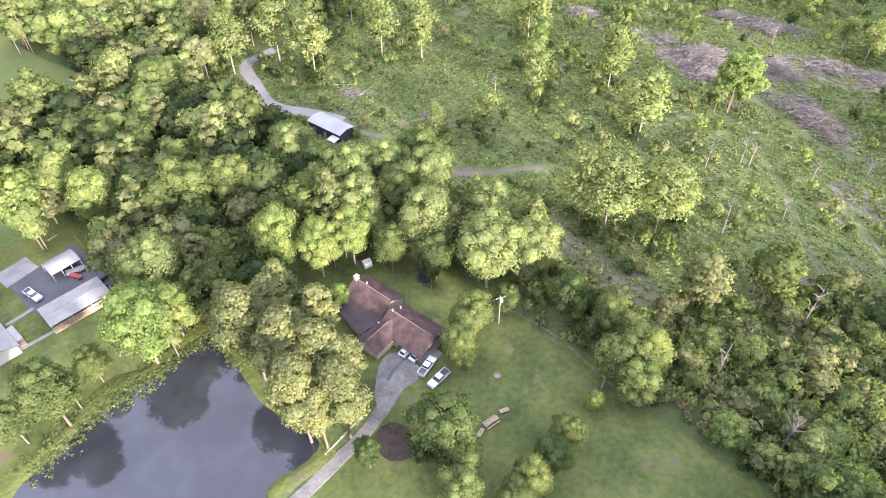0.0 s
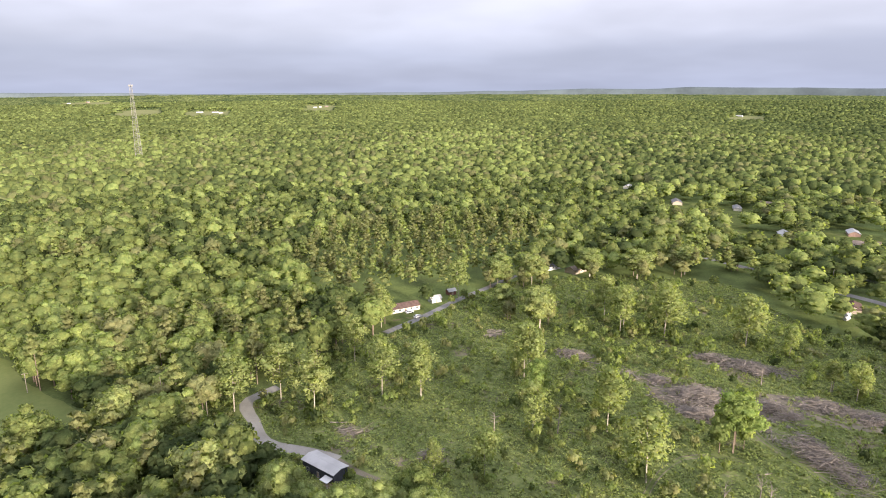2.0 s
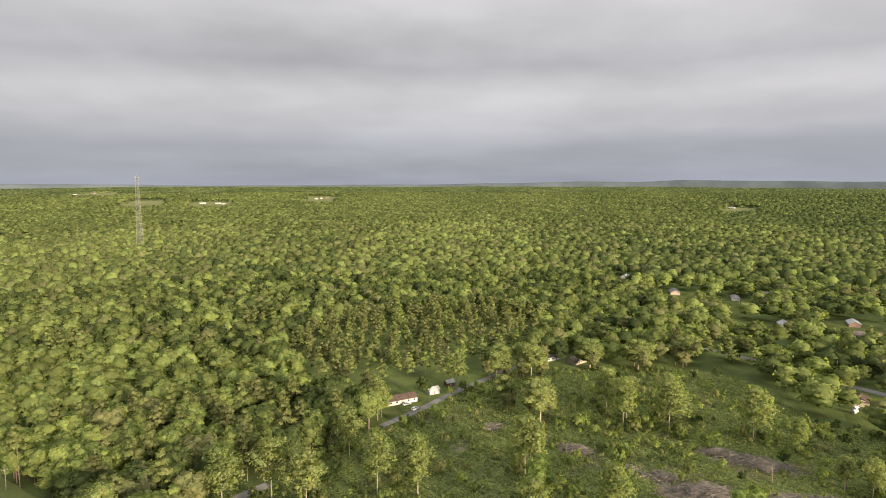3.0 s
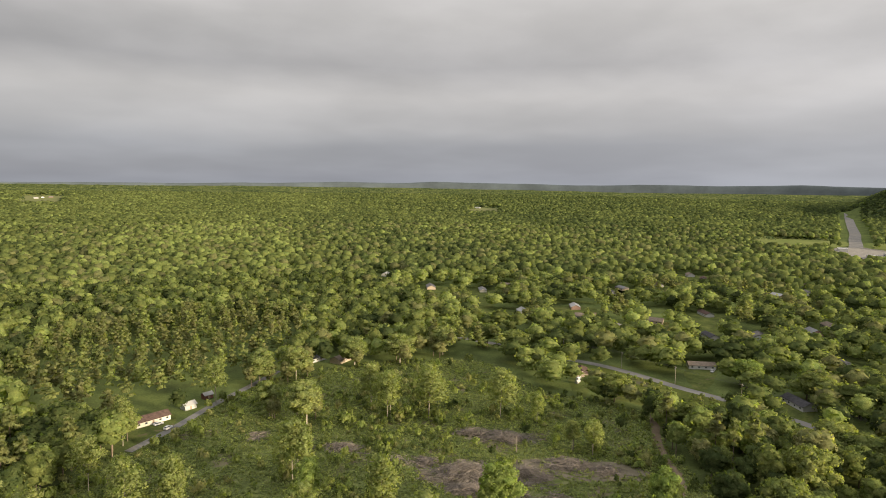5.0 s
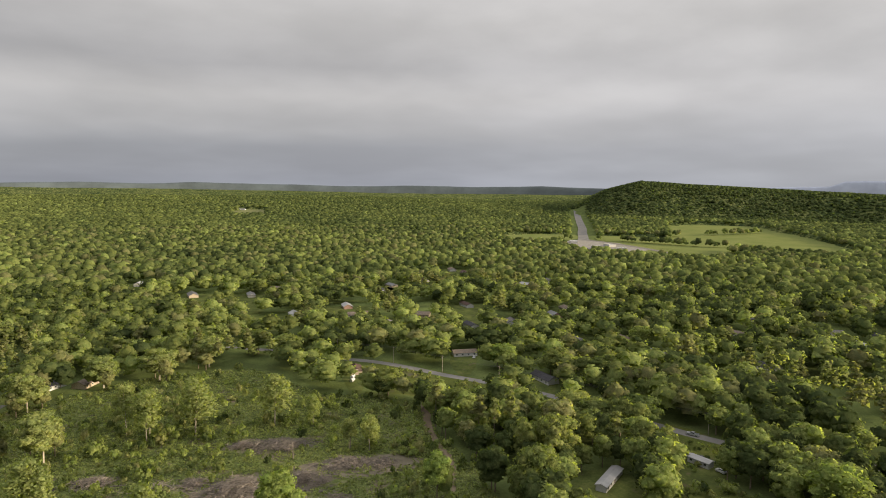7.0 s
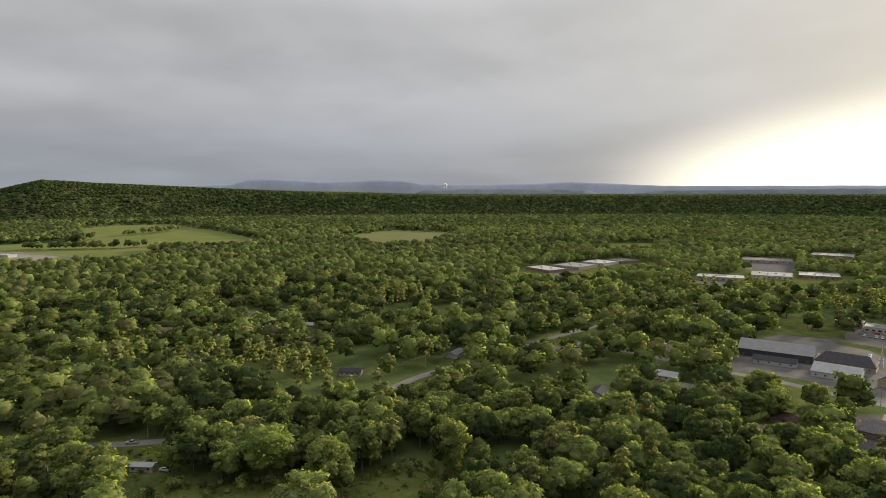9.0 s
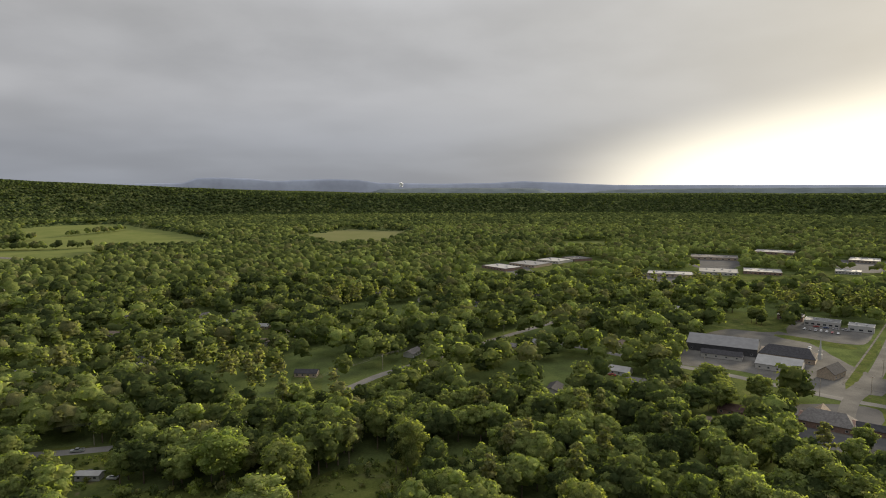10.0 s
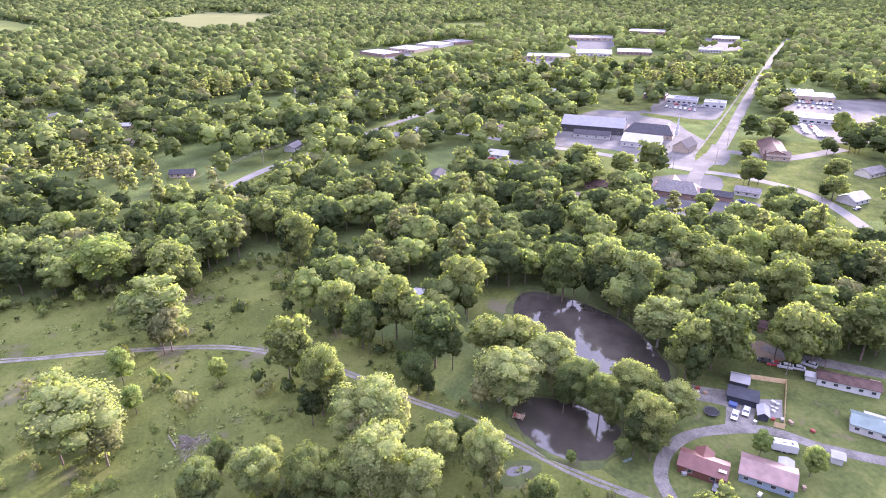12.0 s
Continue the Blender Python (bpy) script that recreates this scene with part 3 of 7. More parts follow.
POND_THREE = [(139, -70), (133, -81), (122, -89), (116, -90), (110, -84), (108, -76), (111, -69), (118, -64), (130, -62), (137, -65)]
GRASS_TWO = [(206, -76), (202, -94), (187, -87), (186, -70)]
CHURCH_LOT = [(392, -206), (368, -238), (312, -266), (330, -306), (380, -318), (430, -330), (470, -330), (480, -290), (440, -235)]
CHURCH_TWO_LOT = [(306, -226), (300, -266), (284, -262), (266, -246), (250, -258), (234, -243), (236, -226), (266, -199)]
TOWN_LOT = [(473, -486), (451, -529), (432, -570), (340, -500), (330, -410), (361, -396), (408, -430)]
TOWN_GREEN = [(312, -275), (330, -310), (352, -346), (330, -400), (280, -380), (225, -330), (215, -292), (250, -300), (292, -284)]
FAR_FIELDS = {
    "pasture": [[(1853, 958), (2020, 930), (2048, 759), (1720, 509), (1477, 319), (1330, 380), (1330, 560), (1480, 755)], [(1347, 873), (1440, 767), (1290, 560), (1163, 440), (1080, 520), (1040, 629), (1150, 720)], [(1287, -401), (1272, -516), (1200, -470), (1190, -380)]],
    "dry_field": [[(1507, 195), (1735, 49), (1603, -127), (1380, -40), (1310, 60)]],
}
FAR_MEADOWS = [[(-1328, 2549), (-1358, 2825), (-1229, 2905), (-1137, 2714), (-1196, 2530)], [(-1004, 2556), (-1066, 2781), (-869, 2782), (-821, 2553)], [(-602, 2864), (-641, 3191), (-487, 3206), (-446, 2852)], [(1047, 2324), (1151, 2458), (1235, 2362), (1167, 2271)], [(-1990, 3180), (-1900, 3360), (-1700, 3420), (-1640, 3260)]]


def towards(field, k):
    """The field with its near side drawn out towards the middle of the place."""
    d = [math.hypot(x, y) for x, y in field]
    mid = sum(d) / len(d)
    return [(x * k, y * k) if r < mid else (x, y) for (x, y), r in zip(field, d)]


FAR_MEADOWS = [towards(o, 0.92) for o in FAR_MEADOWS]
FAR_FIELDS = {key: [towards(o, 0.92) for o in fields] for key, fields in FAR_FIELDS.items()}
FAR_FIELDS["pasture"] += [[(1197, 1048), (1304, 954), (1262, 872), (1160, 836), (1040, 800), (1010, 860), (1060, 950)], [(1232, 812), (1270, 769), (1320, 699), (1353, 602), (1220, 500), (1125, 510), (1165, 600), (1222, 725)]]


patch("lawn", LAWN, M["lawn"], "mown green lawn with worn yellowish patches", 0.05)
patch("lawn", LEFT_LAWN, M["lawn"], "mown green lawn beside a pond", 0.05)
patch("yard", LEFT_CLEARING, M["meadow"], "bare brown and green yard at the wood's edge", 0.09)
patch("pasture", PASTURE, M["pasture"], "even bright green pasture", 0.05)
patch("cleared_land", CUT, M["cut"], "cleared woodland ground overgrown with weeds and brush", 0.05, 2.5)
patch("meadow", MEADOW, M["meadow"], "rough green meadow with brownish patches", 0.06, 2.0)
patch("lawn", YARD, M["lawn"], "mown lawn round mobile homes", 0.05)
patch("grass", GRASS_TWO, M["meadow"], "strip of grass beside a brown pond", 0.05)
patch("parking_lot", CHURCH_LOT, M["asphalt"], "worn grey asphalt car park of a church", 0.08, 0.5, category="parking lot")
patch("parking_lot", CHURCH_TWO_LOT, M["old_asphalt"], "dark asphalt car park round a brick church", 0.08, 0.5, category="parking lot")
patch("parking_lot", TOWN_LOT, M["asphalt"], "wide grey asphalt car park of shops", 0.08, 0.5, category="parking lot")
patch("lawn", TOWN_GREEN, M["lawn"], "open lawn beside a brown hall", 0.05)
for key, fields in FAR_FIELDS.items():
    for n, field in enumerate(fields):
        patch("field", field, M[key], "pale grassy field far off among woods" if key == "dry_field" else "bright green hay field far off among woods", 0.45 + 0.04 * n, 8.0, 30.0)
for field in FAR_MEADOWS:
    patch("field", field, M["dry_field"], "small green clearing in the distant woods", 1.0, 45.0, 50.0)

# roads
STREET = [(180, 470), (215, 410), (240, 362), (254, 337), (263, 310), (269, 284), (278, 256), (286, 223), (290, 190), (291, 165), (293, 130), (300, 95), (318, 62), (345, 33), (365, 15), (390, -5), (410, -28), (440, -62), (479, -104), (515, -146), (570, -210)]
MAIN_ROAD = [(265, -222), (308, -263), (330, -292), (382, -349), (472, -443), (566, -544), (703, -692), (860, -868)]
CROSS_ROAD = [(470, -130), (420, -172), (385, -203), (363, -224), (334, -245), (310, -264), (292, -281), (265, -294), (241, -294), (205, -281), (180, -262)]
LANE = [(215, 104), (208, 87), (204, 61), (199, 34), (194, 16), (187, 3), (179, -9), (168, -20), (151, -34), (133, -51), (120, -60), (108, -68), (98, -77), (88, -87), (72, -104)]
LOOP = [(88, -87), (97, -88.5), (101.6, -91.7), (106.0, -96.7), (109.0, -103.1), (109.6, -109.3), (108.6, -116.6), (107.0, -123.4), (104.0, -129.0), (98.4, -134.2), (94.4, -137.6), (89.2, -144.1), (80, -156)]
DRIVE = [(-40, 40), (-31, 52), (-24, 60), (-18, 67), (-14, 73), (-11, 79), (-10, 85)]
VAN_ROAD = [(-27, 302), (-8, 325), (12, 353), (34, 379), (52, 402)]
GRAVEL_ROAD = [(-67, 242), (-76, 232), (-75, 224), (-69, 214), (-65, 204), (-57, 197), (-44, 193), (-34, 188)]
DIRT_ROAD = [(-34, 188), (-27, 181), (-15, 174), (-4, 166), (3, 158), (14, 157), (32, 160)]
TRACK = [(63, 167), (66, 171.5), (71.8, 178.6), (81.6, 186.2), (93, 187), (101, 184)]
RUTS = [[(102, 165), (102.2, 153), (101.8, 139), (98.6, 128), (98.5, 119), (99, 112)], [(117.7, 147), (117.2, 134.3), (116.7, 122.3), (116.4, 113)], [(113, 203), (114.9, 191.4), (119.3, 180), (123, 168.6), (129.5, 162.2), (136, 158)]]
TRACK_TWO = [(226, 256), (206, 230), (192, 207), (184, 190), (165, 170)]
HIGHWAY = [(1205, 822), (1266, 863), (1385, 948), (1532, 1049), (1800, 1245), (2250, 1575)]
SIDE_ROAD = [(1230, 838), (1206, 793), (1190, 737), (1149, 648), (1110, 580), (1050, 465)]
PATHS = {"street": (STREET, 6.5), "main": (MAIN_ROAD, 9.0), "cross": (CROSS_ROAD, 7.0), "lane": (LANE, 3.2), "loop": (LOOP, 4.0), "drive": (DRIVE, 4.0), "van": (VAN_ROAD, 4.5), "gravel": (GRAVEL_ROAD, 4.5), "dirt": (DIRT_ROAD, 3.0)}
ribbon("road", STREET, 6.5, M["pale_asphalt"], "pale worn asphalt street between trees")
SHOP_LOT = [(458, -333), (505, -377), (474, -393), (481, -426), (432, -382), (422, -358)]
CHURCH_GREENS = [[(507, -271), (523, -326), (516, -373), (468, -329), (480, -301)], [(457, -327), (418, -355), (411, -344), (449, -319)], [(339, -285), (424, -379), (415, -376), (336, -289)], [(317, -280), (308, -289), (294, -273), (302, -267)]]
PAVEMENT = [(337, -282), (416, -369), (517, -478), (583, -548)]
HALL_DRIVE = [(344, -305), (329, -323), (315, -328), (315, -355), (320, -392)]
patch("parking_lot", SHOP_LOT, M["asphalt"], "worn grey car park behind the church", 0.09, 0.5, category="parking lot")
for n, o in enumerate(CHURCH_GREENS):
    patch("lawn", o, M["lawn"], "strip of mown grass beside a car park", 0.105 + 0.005 * n, 1.0)
ribbon("pavement", PAVEMENT, 1.3, M["gravel"], "narrow pale pavement along the main road", 0.17)
ribbon("driveway", HALL_DRIVE, 9.0, M["asphalt"], "grey drive past a brown-roofed hall", 0.11)
ribbon("road", MAIN_ROAD, 8.5, M["asphalt"], "straight pale asphalt road into the town", 0.14)
ribbon("road", CROSS_ROAD, 7.0, M["pale_asphalt"], "pale asphalt street past the churches", 0.12)
ribbon("lane", LANE, 2.7, M["gravel"], "narrow grey gravel lane through the meadow", 0.10, ragged=0.3)
ribbon("grass_strip", LANE[1:-2], 0.7, M["meadow"], "strip of grass between the wheel tracks of a lane", 0.125, ragged=0.25)
ribbon("lane", LOOP, 3.7, M["gravel"], "curved gravel drive past the mobile homes", 0.12, ragged=0.3)
ribbon("driveway", DRIVE, 3.1, M["gravel"], "curved gravel driveway up to a brown house", 0.12, ragged=0.4)
ribbon("lane", VAN_ROAD, 4.5, M["pale_asphalt"], "narrow grey lane along the wood's edge", 0.10)
ribbon("lane", GRAVEL_ROAD, 5.0, M["pale_gravel"], "pale gravel track to a metal building", 0.10, ragged=0.6)
ribbon("track", DIRT_ROAD, 2.4, M["dirt"], "bare brown dirt track", 0.10, ragged=0.5)
for rut in (TRACK, *RUTS):
    q = np.array(rut, float)
    d = np.gradient(q, axis=0)
    side = np.stack([d[:, 1], -d[:, 0]], -1) / np.linalg.norm(d, axis=1)[:, None]
    for k in (-0.85, 0.85):
        ribbon("wheel_rut", [tuple(o) for o in q + k * side], 0.55, M["dirt"], "worn wheel rut of a track through brush", 0.07, ragged=0.40, category="track")
ribbon("track", TRACK_TWO, 3.6, M["tan_earth"], "brown dirt track at the wood's edge", 0.10, ragged=1.0)
ribbon("highway", HIGHWAY, 24.0, M["pale_asphalt"], "wide pale highway running up to a ridge", 0.9, 40.0)
ribbon("road", SIDE_ROAD, 16.0, M["gravel"], "pale road beside distant fields", 0.8, 30.0)
patch("driveway", [(-15.5, 78), (-15.3, 84.8), (-13, 89), (-9, 88), (-5.3, 84.3), (-6.6, 80.8), (-10.2, 78.3), (-11.5, 74.4), (-14.4, 73.8)], M["gravel"], "wide gravel parking apron before a garage", 0.10, 0.6)
patch("leaf_litter", [(-15.0, 67.9), (-11.8, 70.7), (-7.5, 68.8), (-6.5, 64.5), (-7.9, 62.2), (-11.4, 61.8), (-14.0, 64.5)], M["mulch"], "dark bare leaf litter beside a driveway", 0.10, 0.6, 1.5)
patch("stain", [(-13.3, 81.2), (-12.4, 83.4), (-11.0, 85.4), (-9.8, 86.7), (-9.5, 86.2), (-10.4, 84.9), (-11.7, 83.0), (-12.4, 81.2)], M["old_asphalt"], "dark damp streak on a gravel apron", 0.135, 0.25, 1.0)
patch("parking_pad", [(-113, 112), (-108, 120), (-103, 128), (-91, 118), (-82, 109), (-87, 105), (-103, 103)], M["old_asphalt"], "dark asphalt yard between open sheds", 0.12, 0.2, square=True)
patch("parking_pad", [(-119, 116), (-114, 123), (-108.5, 119), (-113.5, 111.5)], M["concrete"], "pale concrete slab", 0.13, 0.1, square=True)
patch("turning_place", [(-88, 208), (-80, 214), (-72, 210), (-62, 205), (-66, 198), (-78, 200)], M["pale_gravel"], "pale gravel turning place", 0.12, 0.8)
patch("parking_pad", [(128.3, -121.7), (123.0, -130.1), (116.8, -124.6), (122.4, -116.9)], M["gravel"], "worn grey gravel pad beside black sheds", 0.10, 0.25, 1.5, square=True)
patch("parking_pad", [(118.6, -126.4), (116.7, -135.1), (112.1, -131.0), (107.0, -125.0), (109.4, -118.3)], M["gravel"], "grey gravel parking space before black sheds", 0.115, 0.3, 1.5, square=True)
patch("parking_pad", [(116.5, -135.8), (114.0, -142.5), (107.2, -136.2), (108.7, -132.6), (112.7, -136.1), (114.0, -133.5)], M["concrete"], "pale cluttered slab inside a plank fence", 0.13, 0.15, 1.5, square=True)
patch("bare_earth", [(141.3, -155.2), (142.2, -160.1), (134.9, -161.4), (130.4, -160.5), (131.0, -155.4), (136.2, -151.9)], M["tan_earth"], "bare tan earth beside parked cars", 0.10, 0.6)
ribbon("lane", [(139, -158), (134.2, -160.2), (130.7, -163.0), (127.4, -167.5), (123.4, -172.4), (118.8, -177.7), (108, -190)], 5.0, M["gravel"], "grey gravel lane behind a mobile home", 0.12, ragged=0.4)
patch("mud_flat", [(113.6, -49.6), (116.0, -55.1), (113.4, -62.0), (109.6, -61.5), (107.4, -54.0), (109.5, -48.8)], M["mud"], "muddy wet hollow beside a lane", 0.09, 0.8, 2.0)
patch("puddle", [(112.6, -53.0), (113.2, -56.0), (112.2, -59.4), (110.8, -59.0), (110.0, -55.0), (110.8, -52.6)], M["brown_pond"], "shallow brown puddle in a muddy hollow", 0.12, 0.5, 1.5, "puddle")


def pond(name, outline, mat, label, height=0.45, reach=3.2):
    """Still water inside a low earth bank."""
    patch(name, outline, mat, label, 0.14, 0.5, category="pond")
    line = spline(outline, 3.0, True)
    d = np.roll(line, -1, 0) - np.roll(line, 1, 0)
    side = np.stack([d[:, 1], -d[:, 0]], -1) / np.linalg.norm(d, axis=1)[:, None]
    if (line[:, 0] * np.roll(line[:, 1], -1) - np.roll(line[:, 0], -1) * line[:, 1]).sum() < 0:
        side = -side
    jag = (1 + 0.9 * wave(line[:, 0] / 4, line[:, 1] / 4, 2))[:, None]
    reach = 1.7 if mat == M["brown_pond"] else reach
    rows = [(-1.2, 0.05), (0.1, 0.25), (1.0, height), (reach, 0.02)]
    v = np.concatenate([np.c_[line + side * off * jag, np.full(len(line), z)] for off, z in rows])
    n = len(line)
    q = [(k * n + i, (k + 1) * n + i, (k + 1) * n + (i + 1) % n, k * n + (i + 1) % n) for k in range(3) for i in range(n)]
    tagged(new("bank", sheet_mesh("bank", v, q, M["mud"] if mat == M["brown_pond"] else M["meadow"], smooth=True)), "low muddy bank round a pond" if mat == M["brown_pond"] else "low grassy bank round a pond", "bank", kind="structure")


pond("pond", POND, M["pond"], "still dark pond reflecting the clouds")
pond("pond", POND_TWO, M["brown_pond"], "still brown pond between trees")
pond("pond", POND_THREE, M["brown_pond"], "small brown pond beside a lane")


# the far hills, with distance haze put into their colour
def far_hill(name, profile, dist, low, mat, label, deep=180.0):
    """A long hill with a rounded top along a line of bearings and heights."""
    az = np.arange(profile[0][0], profile[-1][0] + 0.01, 0.35)
    up = np.interp(az, *zip(*profile)) + 2.2 * wave(az / 1.2, az * 0, 6)
    v = []
    for d, k in ((-deep, 0.0), (-deep * 0.45, 0.62), (-deep * 0.2, 0.9), (0, 1.0), (60, 0.97), (90, 0.0)):
        for a, h in zip(az, up):
            p = bearing(float(a)) * (dist + d)
            v.append((p.x, p.y, low + (h - low) * k))
    n = len(az)
    q = [(k * n + i, k * n + i + 1, (k + 1) * n + i + 1, (k + 1) * n + i) for k in range(5) for i in range(n - 1)]
    tagged(new(name, sheet_mesh(name, v, q, mat, smooth=True)), label, "hill", kind="structure")


def rise(dist, stops):
    return [(a, 120 + dist * math.tan(radians(e))) for a, e in stops]


far_hill("backdrop", rise(4880, [(-60, -0.3), (-37, 0.05), (-30, 0.05), (-20, -0.12), (0, -0.14), (8, -0.05), (13, 0.06), (18, 0.0), (21, 0.12), (26, 0.05), (30, 0.0), (34, -0.12), (40, 0.0), (46, -0.05), (52, 0.05), (58, -0.1)]), 4880, 20, M["north_hill"], "wooded hills on the horizon coloured as in haze", 60.0)
far_hill("backdrop", rise(4880, [(58, -0.3), (66, 0.0), (68.6, 0.11), (74.5, 0.25), (75.5, 0.65), (77, 0.69), (80, 0.60), (82, 0.37), (84, 0.5), (86.8, 0.56), (89, 0.48), (91, 0.2), (96, 0.1), (101, 0.14), (104, 0.32), (106.5, 0.2), (112, -0.05), (130, -0.1), (150, -0.1), (180, -0.2)]), 4880, 20, M["haze_hill"], "mesas on the horizon coloured blue-grey as in haze", 60.0)
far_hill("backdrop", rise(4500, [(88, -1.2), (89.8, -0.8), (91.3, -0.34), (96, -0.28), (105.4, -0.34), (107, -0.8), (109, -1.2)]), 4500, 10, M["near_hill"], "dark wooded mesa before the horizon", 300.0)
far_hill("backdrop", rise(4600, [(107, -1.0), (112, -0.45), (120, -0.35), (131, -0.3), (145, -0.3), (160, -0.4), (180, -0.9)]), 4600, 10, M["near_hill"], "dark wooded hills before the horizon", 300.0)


# the canopy of the far woods
def canopy(x, y):
    r = np.hypot(x, y)
    z = land(x, y) + 9 + 3.2 * wave(x / 22, y / 22, 11) + 2.6 * wave(x / 9, y / 9, 13)
    p = np.stack([x.ravel(), y.ravel()], -1)
    bare = np.zeros(len(p), bool)
    for fields in FAR_FIELDS.values():
        for f in fields:
            bare |= inside(p, f)
    for f in FAR_MEADOWS:
        bare |= inside(p, f)
    for line, w in ((HIGHWAY, 45), (SIDE_ROAD, 18)):
        bare |= beside(p, line, w)
    z = np.where(bare.reshape(x.shape), land(x, y) - 4, z)
    return np.where(r < 1500, land(x, y) - 3, z)


rings = np.concatenate([np.linspace(1480, 3400, 50), np.linspace(3430, 4850, 60)])
v, q = polar(rings, 620, canopy)
az = np.degrees(np.arctan2(v[q[:, 0], 0], v[q[:, 0], 1]))
q = q[(az > -50) & (az < 158)]
tagged(new("far_woods", sheet_mesh("far_woods", v, q, M["far_canopy"], smooth=False)), "unbroken canopy of distant mixed woods", "woods", kind="stuff")


# ---- buildings ----
TAKEN = []  # ground kept free of trees: east, north, radius


def opening(parent, x, y, z, w, h, turn, name="window", frame_mat="white", pane_mat="glass"):
    """A framed window or door set 5 cm proud of a wall whose outside faces local -y after the turn."""
    m = pose(x, y, z, 0, 0, turn)
    f = Geo()
    b = 0.09
    f.box(0, 0, 0, w, 0.10, b).box(0, 0, h - b, w, 0.10, b)
    f.box(-w / 2 + b / 2, 0, b, b, 0.10, h - 2 * b).box(w / 2 - b / 2, 0, b, b, 0.10, h - 2 * b)
    win = part(name, f, M[frame_mat], parent, at=m)
    part("pane" if name == "window" else "door_leaf", Geo().box(0, 0.01, b, w - 2 * b, 0.06, h - 2 * b), M[pane_mat], win)
    return win


def wing(parent, x, y, turn, long, wide, wall_h, rise_h, wall, roof, over=0.45, ridge=None, closed=True, name="wall", chimney=False, hip=0.0):
    """Walls with gables under a pitched roof of two plates, in the parent's frame."""
    m = pose(x, y, 0, 0, 0, turn)
    a, b = long / 2, wide / 2
    if closed:
        g = Geo()
        pent = [(-b, 0), (b, 0), (b, wall_h), (0, wall_h + rise_h * (1 - hip)), (-b, wall_h)]
        vs = [(s * a, p, q) for s in (-1, 1) for p, q in pent]
        g.add(vs, [(4, 3, 2, 1, 0), (5, 6, 7, 8, 9)] + [(i, (i + 1) % 5, 5 + (i + 1) % 5, 5 + i) for i in range(5)])
        part(name, g, M[wall], parent, at=m)
    else:
        for sx in (-1, -0.33, 0.33, 1):
            for sy in (-1, 1):
                part("post", Geo().box(sx * (a - 0.2), sy * (b - 0.15), 0, 0.16, 0.16, wall_h + 0.02), M[wall], parent, at=m)
    k = rise_h / b
    e, tip = b + over, wall_h + rise_h + 0.16
    low = wall_h - over * k + 0.16
    h = hip * b * 1.2
    ends = a + over
    for s in (-1, 1):
        out = [(-ends, s * e, low), (ends, s * e, low), (ends - h, s * 0.01, tip), (-ends + h, s * 0.01, tip)]
        part("roof", Geo().slab(out if s < 0 else out[::-1], 0.13), M[roof], parent, at=m)
        if h > 0:
            out = [(s * ends, -e * s, low), (s * ends, e * s, low), (s * (ends - h), 0, tip)]
            part("roof", Geo().slab(out, 0.13), M[roof], parent, at=m)
    if ridge:
        part("ridge_cap", Geo().box(0, 0, tip - 0.03, (ends - h) * 2 - 1.2, 0.22, 0.08), M[ridge], parent, at=m)
    if chimney:
        c = part("chimney", Geo().box(-a + 0.2, 0, 0, 0.9, 1.1, wall_h + rise_h + 1.1).box(-a + 0.2, 0, wall_h + rise_h + 1.1, 1.1, 1.3, 0.15), M["tan_brick"], parent, at=m)
    return m


def face_openings(parent, m, long, wide, wall_h, windows=3, door=True, pane="glass", back=True, frame_mat="white"):
    """Windows along both long walls and a door in the front one."""
    sill = 1.0 if wall_h > 2.2 else 0.8
    for s in (-1, 1) if back else (-1,):
        for i in range(windows):
            x = (i + 0.5) / windows * long - long / 2
            p = m @ Vector((x, s * (wide / 2 + 0.03), sill))
            turn = math.degrees(m.to_euler().z) + (0 if s < 0 else 180)
            if door and s < 0 and i == windows // 2:
                opening(parent, p.x, p.y, 0.05, 1.0, 2.05, turn, "door", frame_mat, "timber")
            else:
                opening(parent, p.x, p.y, sill, 1.3, 1.1, turn, frame_mat=frame_mat)


def house(x, y, turn, long, wide, wall, roof, label, wall_h=2.6, rise_h=1.8, windows=3, ridge=None, hip=0.0, chimney=False, porch=None, name="house", category="house", group=""):
    t = thing(name, x, y, turn, float(land(x, y)), label=label, category=category, group=group)
    m = wing(t, 0, 0, 0, long, wide, wall_h, rise_h, wall, roof, ridge=ridge, hip=hip, chimney=chimney)
    if windows:
        face_openings(t, m, long, wide, wall_h, windows)
    if porch:
        px, py, pl, pw, proof = porch
        part("porch_roof", Geo().slab([(px - pl / 2, py - pw / 2, 2.25), (px + pl / 2, py - pw / 2, 2.25), (px + pl / 2, py + pw / 2, 2.6), (px - pl / 2, py + pw / 2, 2.6)], 0.12), M[proof], t)
        for sx in (-1, 1):
            part("post", Geo().box(px + sx * (pl / 2 - 0.15), py - pw / 2 + 0.15, 0, 0.12, 0.12, 2.15), M["white"], t)
        part("porch_floor", Geo().box(px, py, 0, pl, pw, 0.3), M["timber"], t)
    TAKEN.append((x, y, 0.5 * math.hypot(long, wide) + 1.5))
    return t


